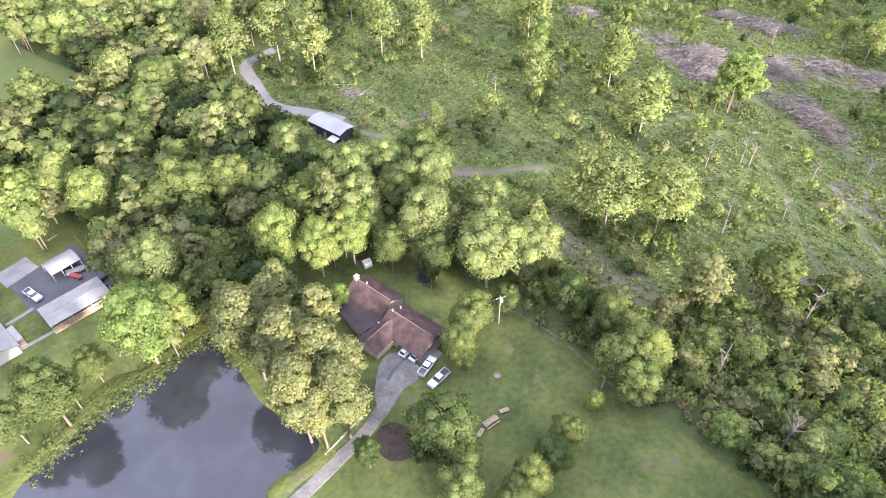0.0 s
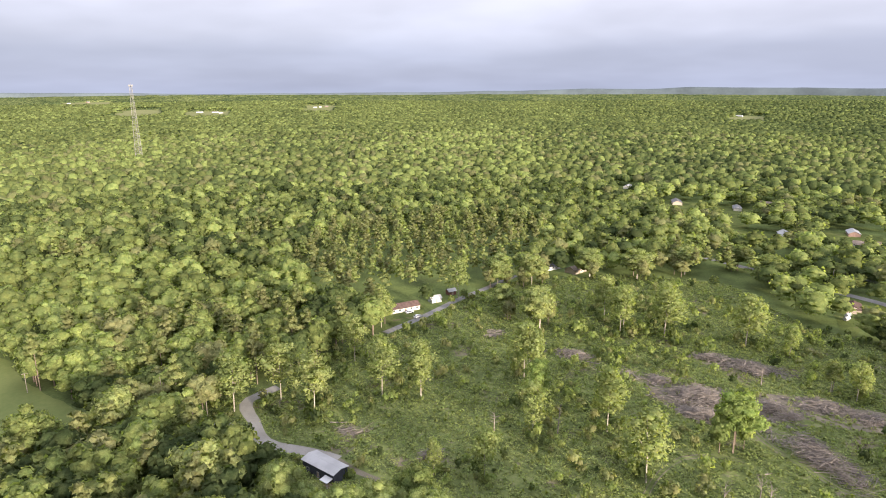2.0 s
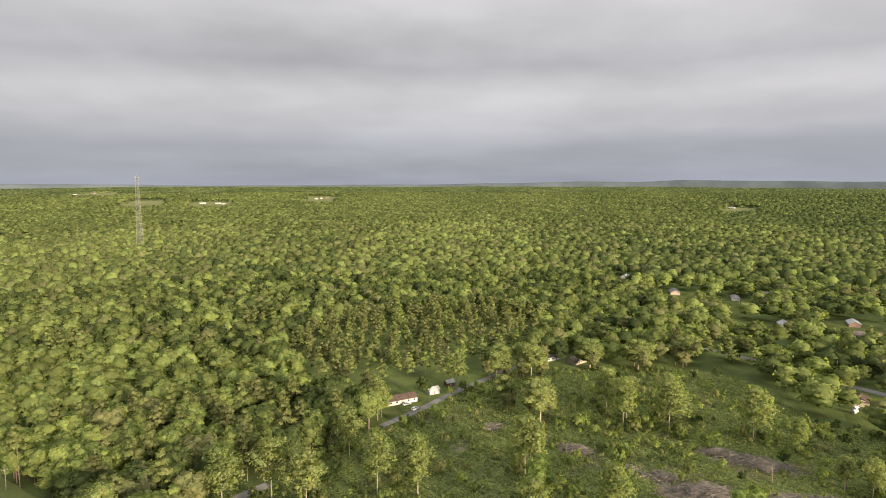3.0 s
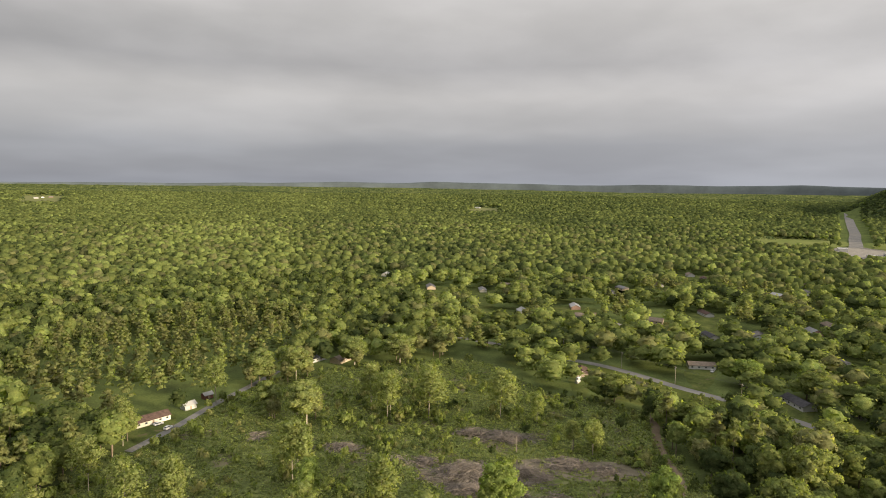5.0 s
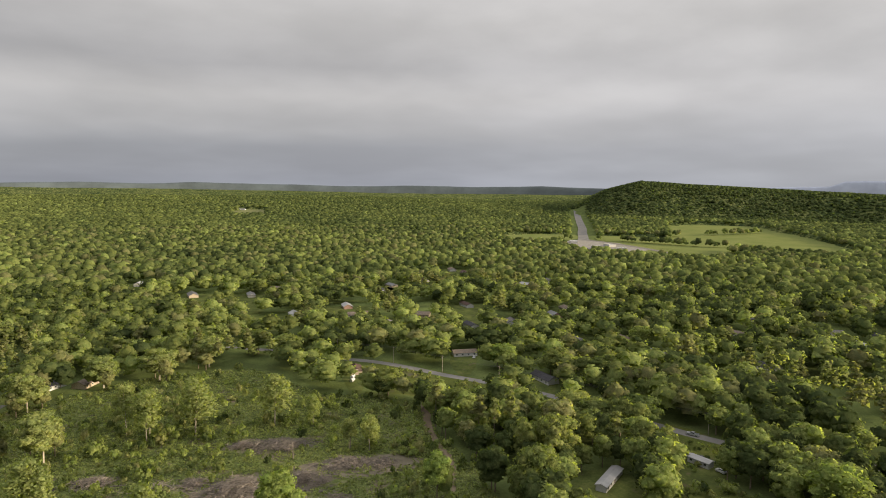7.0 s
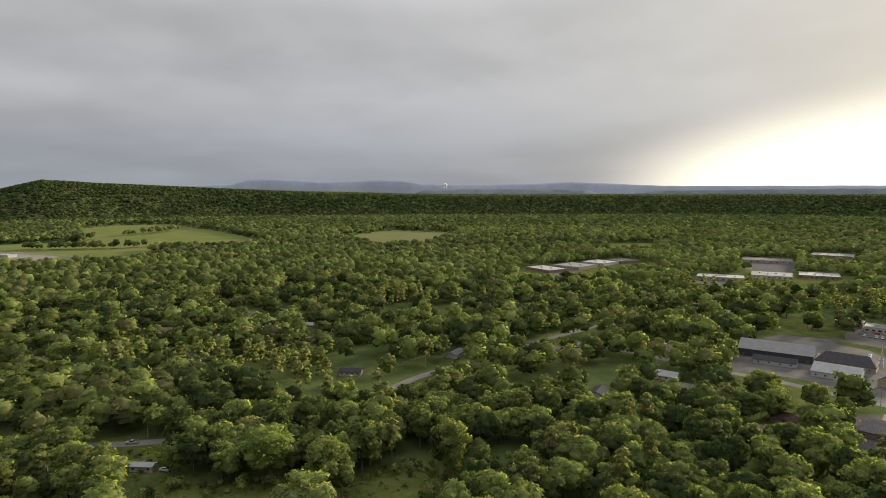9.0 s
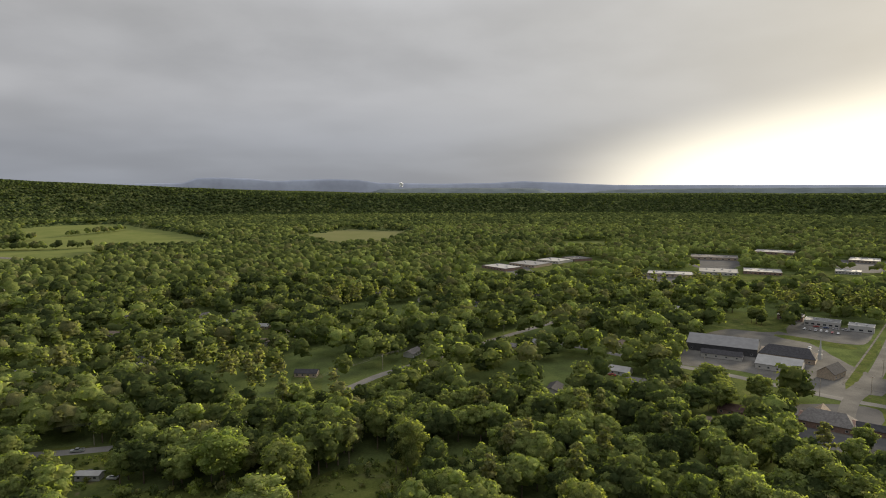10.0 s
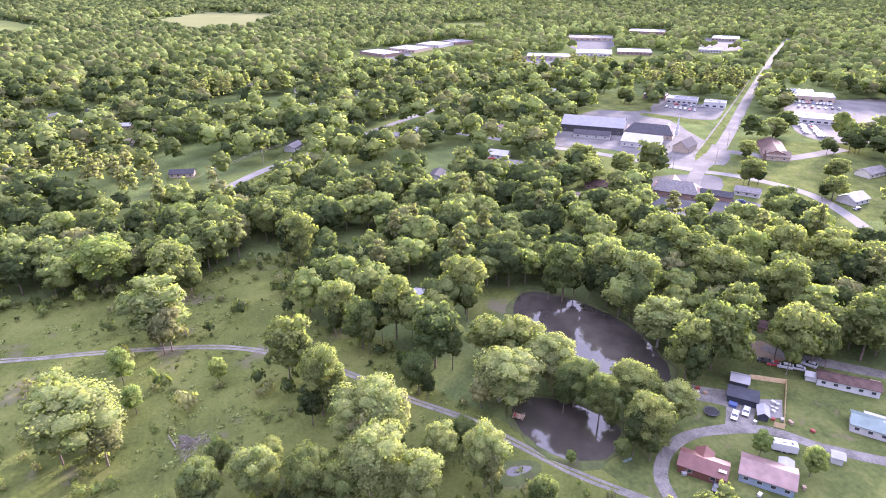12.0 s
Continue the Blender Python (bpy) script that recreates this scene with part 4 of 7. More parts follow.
def hall(x, y, turn, long, wide, height, wall, roof, label, trim="white", windows=6, name="building", category="building", units=2):
    """A long low building with a parapet, flat roof, roof units and a row of windows."""
    t = thing(name, x, y, turn, label=label, category=category)
    part("wall", Geo().box(0, 0, 0, long, wide, height), M[wall], t)
    part("roof", Geo().box(0, 0, height, long - 0.8, wide - 0.8, 0.12), M[roof], t)
    rim = Geo()
    for s in (-1, 1):
        rim.box(0, s * (wide / 2 - 0.1), height + 0.002, long + 0.3, 0.45, 0.5)
        rim.box(s * (long / 2 - 0.1), 0, height + 0.004, 0.45, wide - 0.7, 0.5)
    part("parapet", rim, M[trim], t)
    for k in range(units):
        part("roof_unit", Geo().box((k + 0.5) / units * long * 0.8 - long * 0.4, wide * 0.12 * (-1) ** k, height + 0.12, 2.2, 1.6, 1.1), M["galv"], t)
    for i in range(windows):
        xx = (i + 0.5) / windows * long - long / 2
        for s in (-1, 1):
            opening(t, xx, s * (wide / 2 + 0.03), 0.9, min(3.0, long / windows * 0.6), 1.5, 0 if s < 0 else 180)
    TAKEN.append((x, y, 0.5 * math.hypot(long, wide) + 2))
    return t


# the brown house with three wings
home = thing("house", -7.6, 93.2, -39.6, label="rambling brown-shingled house with three wings and an open carport", category="house")
inv = home.matrix_basis.inverted()
wing(home, 0, 0, 0, 13.0, 9.4, 2.9, 2.5, "timber", "brown_shingle", ridge="tan_shingle", closed=False)
ends = [(-4.7, 0), (4.7, 0), (4.7, 2.9), (0, 5.4), (-4.7, 2.9)]
part("wall", Geo().add([(x, p, q) for x in (-6.45, -0.6) for p, q in ends], [(4, 3, 2, 1, 0), (5, 6, 7, 8, 9)] + [(i, (i + 1) % 5, 5 + (i + 1) % 5, 5 + i) for i in range(5)]), M["tan_brick"], home)
part("wall", Geo().box(2.95, 4.6, 0, 7.1, 0.2, 2.9), M["tan_brick"], home)
part("gable", Geo().add([(x, p, q) for x in (6.35, 6.5) for p, q in ((-4.6, 2.95), (4.6, 2.95), (0, 5.38))], [(2, 1, 0), (3, 4, 5), (0, 1, 4, 3), (1, 2, 5, 4), (2, 0, 3, 5)]), M["timber"], home)
part("carport_floor", Geo().box(2.95, 0, 0, 7.1, 9.2, 0.12), M["concrete"], home)
part("beam", Geo().box(2.95, -4.6, 2.62, 7.1, 0.2, 0.3), M["white"], home)
q = inv @ Vector((-17.4, 104.2, 0))
wing(home, q.x, q.y, 0, 11.6, 8.2, 2.9, 2.3, "tan_brick", "brown_shingle", ridge="tan_shingle", chimney=True)
q = inv @ Vector((-15.3, 91.6, 0))
wing(home, q.x, q.y, 90, 7.6, 5.6, 2.9, 1.9, "tan_brick", "brown_shingle", ridge="tan_shingle")
flat = [inv @ Vector((px, py, 3.05)) for px, py in ((-26.2, 99.6), (-19.9, 91.9), (-14.6, 96.2), (-23.2, 103.4))]
part("flat_roof", Geo().slab(flat, 0.25), M["flat_felt"], home)
low = [(p.x * 0.94 - 0.5, p.y * 0.94 + 0.2, 2.8) for p in flat]
part("wall", Geo().slab(low, 2.8), M["tan_brick"], home)
for px, py, pz in ((-12.2, 96.9, 5.6), (-15.6, 95.2, 3.0), (-10.4, 98.6, 4.6), (-19.0, 106.2, 5.2)):
    q = inv @ Vector((px, py, pz))
    part("vent", Geo().rod((q.x, q.y, q.z - 0.3), (q.x, q.y, q.z + 0.45), 0.14, 0.14, 8).rod((q.x, q.y, q.z + 0.45), (q.x, q.y, q.z + 0.55), 0.24, 0.10, 8), M["white"], home)
for x in (-4, 0, 4):
    opening(home, x, 4.74, 1.0, 1.4, 1.2, 180)
q = inv @ Vector((-17.9, 88.5, 0))
opening(home, -6.9, -8.6, 1.1, 1.2, 1.0, 0)
opening(home, -0.56, 2.2, 0.1, 1.0, 2.05, 90, "door", "white", "timber")
part("patio", Geo().box(7.6, -1.5, 0, 2.2, 4.5, 0.18), M["concrete"], home)
part("patio", Geo().box(-9.4, -7.6, 0, 1.6, 3.6, 0.20), M["concrete"], home)
TAKEN += [(94, -80, 14), (-34, 46, 13), (365, -250, 24), (385, -233, 20), (342, -264, 18), (328, -250, 16), (-8, 93, 9.5), (-17, 104, 8), (-16, 92, 7), (-23, 98, 5)]


# the neighbour's yard beyond the pond
def carport(x, y, turn, long, wide, height, roof, label, curved=True):
    t = thing("carport", x, y, turn, label=label, category="carport")
    n, pts = 9, []
    for i in range(n):
        u = -1 + 2 * i / (n - 1)
        pts.append((u * wide / 2, height + (0.8 * (1 - u * u) if curved else 0.45 * (1 - abs(u)))))
    top = [(x, y, z) for x in (-long / 2, long / 2) for y, z in pts]
    under = [(x, y, z - 0.07) for x, y, z in top]
    g = Geo().add(top + under, [(k, k + 1, n + k + 1, n + k) for k in range(n - 1)] + [(3 * n + k, 3 * n + k + 1, 2 * n + k + 1, 2 * n + k) for k in range(n - 1)]
                  + [(e + k, 2 * n + e + k, 2 * n + e + k + 1, e + k + 1) for e in (0, n) for k in range(n - 1)] + [(0, n, 3 * n, 2 * n), (n - 1, 3 * n - 1, 4 * n - 1, 2 * n - 1)])
    part("roof", g, M[roof], t)
    for i in range(4):
        for s in (-1, 1):
            part("post", Geo().box((i / 3 - 0.5) * (long - 0.4), s * (wide / 2 - 0.15), 0, 0.12, 0.12, height + 0.05), M["galv"], t)
    TAKEN.append((x, y, 0.5 * math.hypot(long, wide) + 1))
    return t


carport(-101.1, 118.0, 49, 7.9, 6.1, 2.9, "pale_metal", "open carport with a curved white metal roof")
barn = carport(-91.8, 104.2, 46, 15.2, 8.2, 2.9, "pale_metal", "long open shed with a low white metal roof", False)
part("side_wall", Geo().box(0, -3.95, 0, 14.8, 0.10, 2.3), M["timber"], barn)
part("ridge_cap", Geo().box(0, 0, 3.33, 15.0, 0.4, 0.06), M["pale_metal"], barn)
house(-107.5, 91.8, -41, 13.0, 8.5, "cream", "pale_metal", "low cream house with a white metal roof", porch=(2.0, 5.2, 6.0, 2.0, "pale_metal"))
house(-117.5, 107.0, -41, 6.0, 4.5, "siding", "pale_metal", "small pale shed beside a concrete slab", 2.3, 0.9, 2)

# the dark metal building on the gravel track
house(-36.9, 180.4, -38.3, 14.6, 6.0, "black_metal", "white_metal", "dark metal building with a pale low roof", 3.9, 0.7, 3, porch=(5.4, -4.4, 3.5, 2.6, "white"))

# along the lane at the wood's edge
house(-19.5, 336.5, 27, 17.5, 7.5, "cream", "brown_shingle", "long cream house with a brown roof by a lane", windows=5)
house(-1.6, 350.5, 30, 6.5, 5.0, "white", "white_metal", "small white shed with a pale roof", 2.5, 1.3, 1)
house(8.2, 364.0, 30, 5.0, 4.0, "red_metal", "white_metal", "small red shed with a white roof", 2.4, 1.2, 1)
house(-38.0, 340.0, 27, 5.0, 4.0, "timber", "dark_shingle", "dark timber shed among pines", 2.4, 1.2, 1)

# the settlement round the gravel loop
red = house(97.2, -100.8, 43, 11.2, 6.6, "red_metal", "red_metal", "red metal-roofed barn with lean-to ends", 2.6, 1.5, 2, name="barn", category="barn")
wing(red, 0.4, -2.6, 90, 5.0, 4.4, 2.6, 1.4, "red_metal", "red_metal", over=0.3)
part("skylight", Geo().box(-4.6, 1.7, 3.55, 1.9, 1.3, 0.12), M["white"], red)
pink = house(90.0, -114.5, 44, 12.4, 8.0, "blue_siding", "pink_metal", "grey house with a faded red metal roof", 2.7, 1.6, 4)
wing(pink, -4.0, -5.2, 90, 4.4, 3.4, 2.2, 0.5, "white", "white_metal", over=0.2)
part("deck", Geo().box(0.4, -5.2, 0, 4.5, 2.6, 0.5), M["timber"], pink)
house(117.8, -131.0, 46.5, 8.0, 5.4, "black_metal", "black_metal", "black metal shed with a shallow roof", 2.5, 0.9, 0, name="shed", category="shed")
house(124.2, -135.5, 46.5, 4.8, 4.6, "black_metal", "white_metal", "small black shed with a white roof", 2.5, 0.8, 0, name="shed", category="shed")
house(109.8, -131.2, 140, 4.4, 2.6, "black_metal", "white_metal", "little black shed with a white roof", 2.1, 0.9, 0, name="shed", category="shed")
house(113.0, -166.0, 48, 16.6, 4.9, "white", "brown_shingle", "white mobile home with a brown roof", 2.7, 0.8, 5, porch=(-7.6, -3.2, 2.8, 1.8, "timber"), name="mobile_home", category="mobile home")
house(93.6, -157.6, 41, 16.0, 6.6, "siding", "green_metal", "pale mobile home with a faded green metal roof", 2.7, 1.1, 5, porch=(1.0, -4.4, 8.0, 2.6, "white_metal"), name="mobile_home", category="mobile home")
house(89.4, -136.6, 46, 2.6, 2.6, "white", "white_metal", "small white garden shed", 2.2, 0.5, 0, name="shed", category="shed")
house(119.6, -158.8, 48, 3.2, 2.6, "white", "white_metal", "small white arched shed", 2.0, 0.8, 0, name="shed", category="shed")
house(146.4, -167.2, 45, 7.0, 5.0, "timber", "brown_shingle", "brown-roofed timber shed under trees", 2.4, 1.2, 1, name="shed", category="shed")
house(206.4, -58.6, 60, 9.0, 4.6, "siding", "white_metal", "pale metal-roofed barn between trees", 2.5, 0.9, 1, name="barn", category="barn")
house(219.0, 133.0, 13.4, 20.0, 4.4, "white", "white_metal", "long white mobile home in a clearing", 2.6, 0.6, 5, name="mobile_home", category="mobile home")
house(263.5, 115.5, 83, 10.0, 4.2, "white", "white_metal", "white mobile home beside a street", 2.6, 0.6, 3, name="mobile_home", category="mobile home")

YARDS = []


def front_yard(x, y, deep, wide, mat="lawn", label="mown lawn before a house among trees"):
    """Open grass round a house, reaching towards the middle of the place."""
    c, d = Vector((x, y)), Vector((x, y)).normalized()
    s = Vector((d.y, -d.x))
    ring = [c + d * (math.cos(a) * (deep if math.cos(a) < 0 else 11)) + s * math.sin(a) * wide for a in np.linspace(0, 2 * math.pi, 10, endpoint=False)]
    YARDS.append([(p.x, p.y) for p in ring])
    if not any(inside(np.array([(x, y)]), o)[0] for o in (CUT, TOWN_GREEN, MEADOW)):
        patch("lawn", YARDS[-1], M[mat], label, 0.055 + 0.005 * (len(YARDS) % 8), 2.0, 6.0)


# churches and halls
gym = house(424.0, -257.0, 53.5, 46.0, 30.0, "dark_metal", "grey_metal", "large dark hall with a shallow grey metal roof", 5.4, 4.2, 7, name="hall", category="hall")
part("plinth", Geo().box(0, -15.1, 0, 46.2, 0.3, 1.6), M["siding"], gym)
house(374.0, -267.0, 47.0, 26.0, 22.0, "siding", "white_metal", "broad church building with a white metal roof", 3.6, 3.6, 5, name="church_building", category="church")
house(394.0, -287.0, 47.0, 34.0, 19.0, "tan_brick", "dark_shingle", "church wing with a dark hipped roof", 3.6, 4.8, 5, hip=0.45, name="church_building", category="church")
house(402.0, -243.0, 53.0, 26.0, 10.0, "siding", "dark_shingle", "low church annexe with a dark roof", 3.0, 2.0, 4, name="church_building", category="church")
chapel = house(352.0, -286.0, 120.0, 17.0, 10.0, "tan_brick", "dark_shingle", "brick chapel with a steep dark gable", 3.8, 4.0, 3, name="chapel", category="church")
spire = thing("steeple", 371.5, -293.0, 47, 6.2, label="slender white church steeple", category="steeple")
part("base", Geo().box(0, 0, -1.0, 2.4, 2.4, 3.4), M["white"], spire)
part("lantern", Geo().box(0, 0, 2.4, 1.8, 1.8, 2.2).box(0, 0, 4.6, 2.1, 2.1, 0.2), M["white"], spire)
part("spire", Geo().rod((0, 0, 4.8), (0, 0, 14.0), 0.85, 0.04, 8), M["white"], spire)
kirk = house(278.0, -225.0, 47.0, 24.0, 15.0, "brick", "grey_shingle", "brick church with a broad grey hipped roof", 3.4, 4.4, 4, hip=0.5, name="church_building", category="church")
wing(kirk, -19.0, -2.0, 0, 20.0, 8.0, 2.8, 1.8, "brick", "dark_shingle")
wing(kirk, 3.0, -6.5, 90, 12.0, 9.0, 3.2, 4.0, "tan_brick", "tan_shingle")
house(328.0, -338.0, -36.0, 36.0, 15.0, "brick", "brown_shingle", "long brick hall with a brown roof", 3.4, 3.0, 6, name="hall", category="hall")
house(315.0, -330.0, 54.0, 14.0, 9.0, "tan_brick", "tan_shingle", "small tan hall with a pale gable", 3.0, 2.6, 2, name="hall", category="hall")
house(265.0, -262.5, 40.0, 13.0, 8.5, "siding", "grey_shingle", "pale house with a grey roof by a car park", windows=3)
house(238.0, -308.0, 100.0, 13.0, 10.0, "siding", "white_metal", "white-roofed house beside a lawn", 2.8, 2.6, 3)
hall(462.0, -502.0, 50.0, 44.0, 22.0, 5.0, "tan_brick", "grey_metal", "long shop with a flat grey roof")
hall(391.0, -439.0, 47.0, 30.0, 20.0, 4.2, "siding", "white_metal", "white flat-roofed shop by a car park")
hall(340.0, -470.0, 47.0, 24.0, 10.0, 4.0, "siding", "grey_metal", "low pale shop at a car park's edge", windows=4)
hall(486.0, -384.0, 47.0, 26.0, 16.0, 4.0, "siding", "grey_metal", "low grey shop beside the main road")
hall(462.0, -400.0, 47.0, 18.0, 14.0, 4.5, "white", "white_metal", "small white shop beside the main road", windows=3)
hall(510.0, -372.0, 47.0, 20.0, 14.0, 4.2, "brick", "dark_shingle", "low brick shop beside the main road", windows=3)
hall(480.0, -512.0, 50.0, 22.0, 14.0, 4.2, "brick", "grey_metal", "brick shop behind a car park", windows=3)
for n, (x, y, turn, long, wide) in enumerate([(880, -190, 30, 50, 18), (911, -240, 40, 46, 24), (947, -288, 40, 40, 22), (966, -330, 20, 34, 18), (782, -395, 62, 56, 16), (795, -470, 60, 48, 24), (786, -528, 58, 46, 20), (953, -555, 60, 70, 22), (768, -640, 50, 30, 14), (1010, -700, 50, 60, 24), (880, -760, 47, 40, 24)]):
    front_yard(x, y, 150, 44, "old_asphalt" if n % 3 == 1 else "lawn", "worn car park before a public building" if n % 3 == 1 else "mown grass before a public building")
    hall(x, y, turn, long, wide * 1.9, 3.6, ["brick", "tan_brick", "siding"][n % 3], ["white_metal", "grey_metal", "white_metal", "grey_shingle"][n % 4], ["long low school building with a pale flat roof", "low brick public building with a grey flat roof", "wide white-roofed public building"][n % 3], trim="grey_metal", windows=8, units=4)

# houses among the trees
ROOFS, SIDES = ["grey_shingle", "dark_shingle", "brown_shingle", "tan_shingle", "white_metal", "grey_metal"], ["brick", "siding", "tan_brick", "white", "cream"]
ROOF_WORD = {"grey_shingle": "grey shingled", "dark_shingle": "dark shingled", "brown_shingle": "brown shingled", "tan_shingle": "tan shingled", "white_metal": "white metal", "grey_metal": "grey metal"}
SIDE_WORD = {"brick": "red brick", "siding": "pale-sided", "tan_brick": "tan brick", "white": "white", "cream": "cream"}
HOUSES = [(230, 327, 60, 2), (308, 235, 75, 1), (376, -157, 50, 4), (396, 40, 80, 1), (482, 82, 85, 3), (485, 11, 80, 1), (443, -104, 50, 0), (455, -120, 50, 5), (506, 65, 80, 3), (536, 92, 80, 4), (239, 777, 60, 4), (258, 665, 75, 0), (306, 628, 70, 5), (348, 509, 65, 4)]
HOUSES += [(616, 639, 60, 3), (555, 454, 70, 0), (686, 523, 75, 2), (636, 484, 60, 0), (444, 439, 70, 2), (654, 608, 75, 1), (606, 663, 60, 0), (79, 418, 30, 1), (96, 411, 40, 3), (125, 845, 50, 4), (180, 876, 60, 0), (402, 272, 70, 0), (434, 255, 70, 3), (787, 145, 85, 2), (816, 86, 85, 4), (700, 170, 80, 1)]
HOUSES += [(560, 20, 75, 5), (600, 120, 85, 1), (640, -60, 75, 0), (690, 300, 80, 3), (560, 330, 70, 1), (470, 350, 65, 5), (430, 560, 60, 1), (520, 590, 70, 2), (360, 720, 70, 0), (760, 420, 75, 1), (820, 300, 80, 0), (640, -180, 60, 1), (720, -250, 55, 2), (560, -290, 50, 4)]
HOUSES += [(300, -190, 50, 2), (285, -170, 50, 3), (350, -160, 50, 0), (271, -359, 100, 0), (400, 170, 85, 0), (440, 150, 85, 1), (520, 200, 80, 3), (380, 370, 70, 1), (330, 420, 60, 0)]
HOUSES += [(553, 124, 60, 4), (507, 171, 130, 1), (414, 217, 75, 4), (526, -248, 85, 5), (586, 154, 130, 0), (594, 219, 130, 0), (948, 61, 85, 2), (703, 108, 130, 1), (688, -10, 60, 5), (560, -59, 85, 4), (442, -187, 130, 3), (664, -208, 85, 5), (610, -104, 60, 1), (346, -106, 150, 1), (752, 16, 130, 3), (631, 190, 150, 0), (436, -30, 150, 0), (656, -275, 60, 4)]
HOUSES += [(584, -321, 45, 2), (609, 609, 45, 2), (591, 484, 85, 4), (331, 467, 150, 3), (312, 310, 150, 3), (462, 583, 85, 5), (377, 429, 130, 3), (589, 316, 60, 2), (416, 356, 45, 0), (504, 361, 60, 3), (763, 453, 60, 2), (700, 838, 150, 3), (532, 752, 150, 2), (842, 413, 85, 4), (907, 567, 85, 4), (289, 505, 75, 4), (348, 649, 130, 3), (350, 865, 130, 1)]
for n, (x, y, turn, k) in enumerate(HOUSES):
    if math.hypot(x, y) < 800 and x > 100:
        front_yard(x, y, 10 + math.hypot(x, y) * (0.09 if math.hypot(x, y) < 450 else 0.08 if n % 2 else 0.05), 7 + n % 4)
    roof, side = ROOFS[k], SIDES[(n * 7 + k) % 5]
    house(x, y, turn, 13 + (n * 5) % 7, 7.5 + n % 3, side, roof, f"{SIDE_WORD[side]} house with a {ROOF_WORD[roof]} roof among trees", 2.7, 1.6 + 0.3 * (n % 3), 4, hip=0.4 if n % 4 == 0 else 0.0)
for x, y, deep, wide in ((219, 133, 50, 14), (263.5, 115.5, 50, 10), (-19.5, 336.5, 30, 12), (239, 777, 118, 24), (258, 665, 112, 27), (306, 628, 104, 20), (271, 515, 60, 22), (348, 509, 96, 21), (616, 639, 125, 26), (462, 583, 104, 16), (444, 439, 92, 22)):
    front_yard(x, y, deep, wide)
for n, (x, y, turn) in enumerate([(-981, 2690, 20), (-733, 2660, 100), (-648, 2600, 10), (-609, 2740, 60), (-560, 3010, 15), (-521, 3090, 15), (-545, 3060, 100), (-1838, 3260, 20), (-1790, 3350, 70), (-920, 2700, 20), (-880, 2650, 80), (1113, 2430, 40), (1140, 2400, 130)]):
    house(x, y, turn, 26 if n % 3 == 0 else 16, 11, ["white", "siding", "brick"][n % 3], ["white_metal", "grey_shingle"][n % 2], "far-off pale house in a clearing of the woods", 3.4, 2.6, 0)
hall(2243, 813, 30.0, 34.0, 14.0, 5.0, "white", "white_metal", "long pale farm building at the edge of a hay field", windows=4, units=1)
JUNCTION = [(1140, 830), (1215, 818), (1200, 735), (1142, 632), (1080, 605), (990, 600), (940, 640), (1020, 740)]
patch("parking_lot", JUNCTION, M["pale_gravel"], "pale paved lots beside a highway junction", 0.75, 6.0, 20.0, "parking lot")
YARDS.append(JUNCTION)
for x, y, turn, long in ((1130, 795, 40, 34), (1120, 700, 60, 24), (1060, 690, 60, 22), (1075, 645, 130, 16)):
    hall(x, y, turn, long, 15, 5.0, "siding", "white_metal", "low pale roadside building by a highway", windows=4, units=1)


# ---- trees ----
# single trees: east, north, crown radius, height
PINE_A = [(-40.6, 81.9, 7.4, 31), (-31.6, 76, 7, 31), (-24.7, 73.5, 6.9, 30.4), (-28, 66.2, 6.7, 29.7), (-20, 67.2, 6.2, 27.2), (-38.4, 89.9, 5.8, 25.5), (-24.4, 64.6, 5.1, 22.6), (-20.4, 77, 4.8, 21.2), (-48.5, 93.1, 4.7, 20.8)]
LIME_A = [(-41.2, 115.4, 7.3, 24.7), (-31.4, 113.8, 6.4, 21.9), (-23.5, 118.1, 5.8, 19.8), (-19.7, 123.7, 5.2, 17.8), (-66.4, 86.8, 7.5, 25.5), (-62.7, 94.7, 5.7, 19.2), (-25.4, 102, 3.1, 10.4), (31.1, 72.3, 2.3, 7.7), (-112.1, 129.5, 8.1, 26), (-93.5, 131.9, 7, 23.6), (-86.3, 202.9, 5.6, 13), (99.6, 188.8, 7.5, 25.4), (102.7, 194.1, 6.2, 20.9), (155.6, 168.3, 6.4, 21.7), (306.3, 267.8, 14.4, 17), (38.9, 226.4, 5.9, 20.2), (425.3, 233.8, 15.2, 17), (368.4, 233.8, 9.7, 17), (248, 58.4, 11.9, 26), (165.4, 40.6, 3.3, 11.3), (173.5, 17.7, 3, 10.2), (178.7, -185, 9, 26), (96.5, -118.1, 2.7, 9.3), (87.3, -125.5, 3.1, 10.5)]
LIME_B = [(181.6, 46, 4.3, 14.7), (109.6, -69.5, 1.6, 5.3), (107.2, -83.7, 2.1, 7.1), (124.9, -43.7, 2.8, 9.6)]
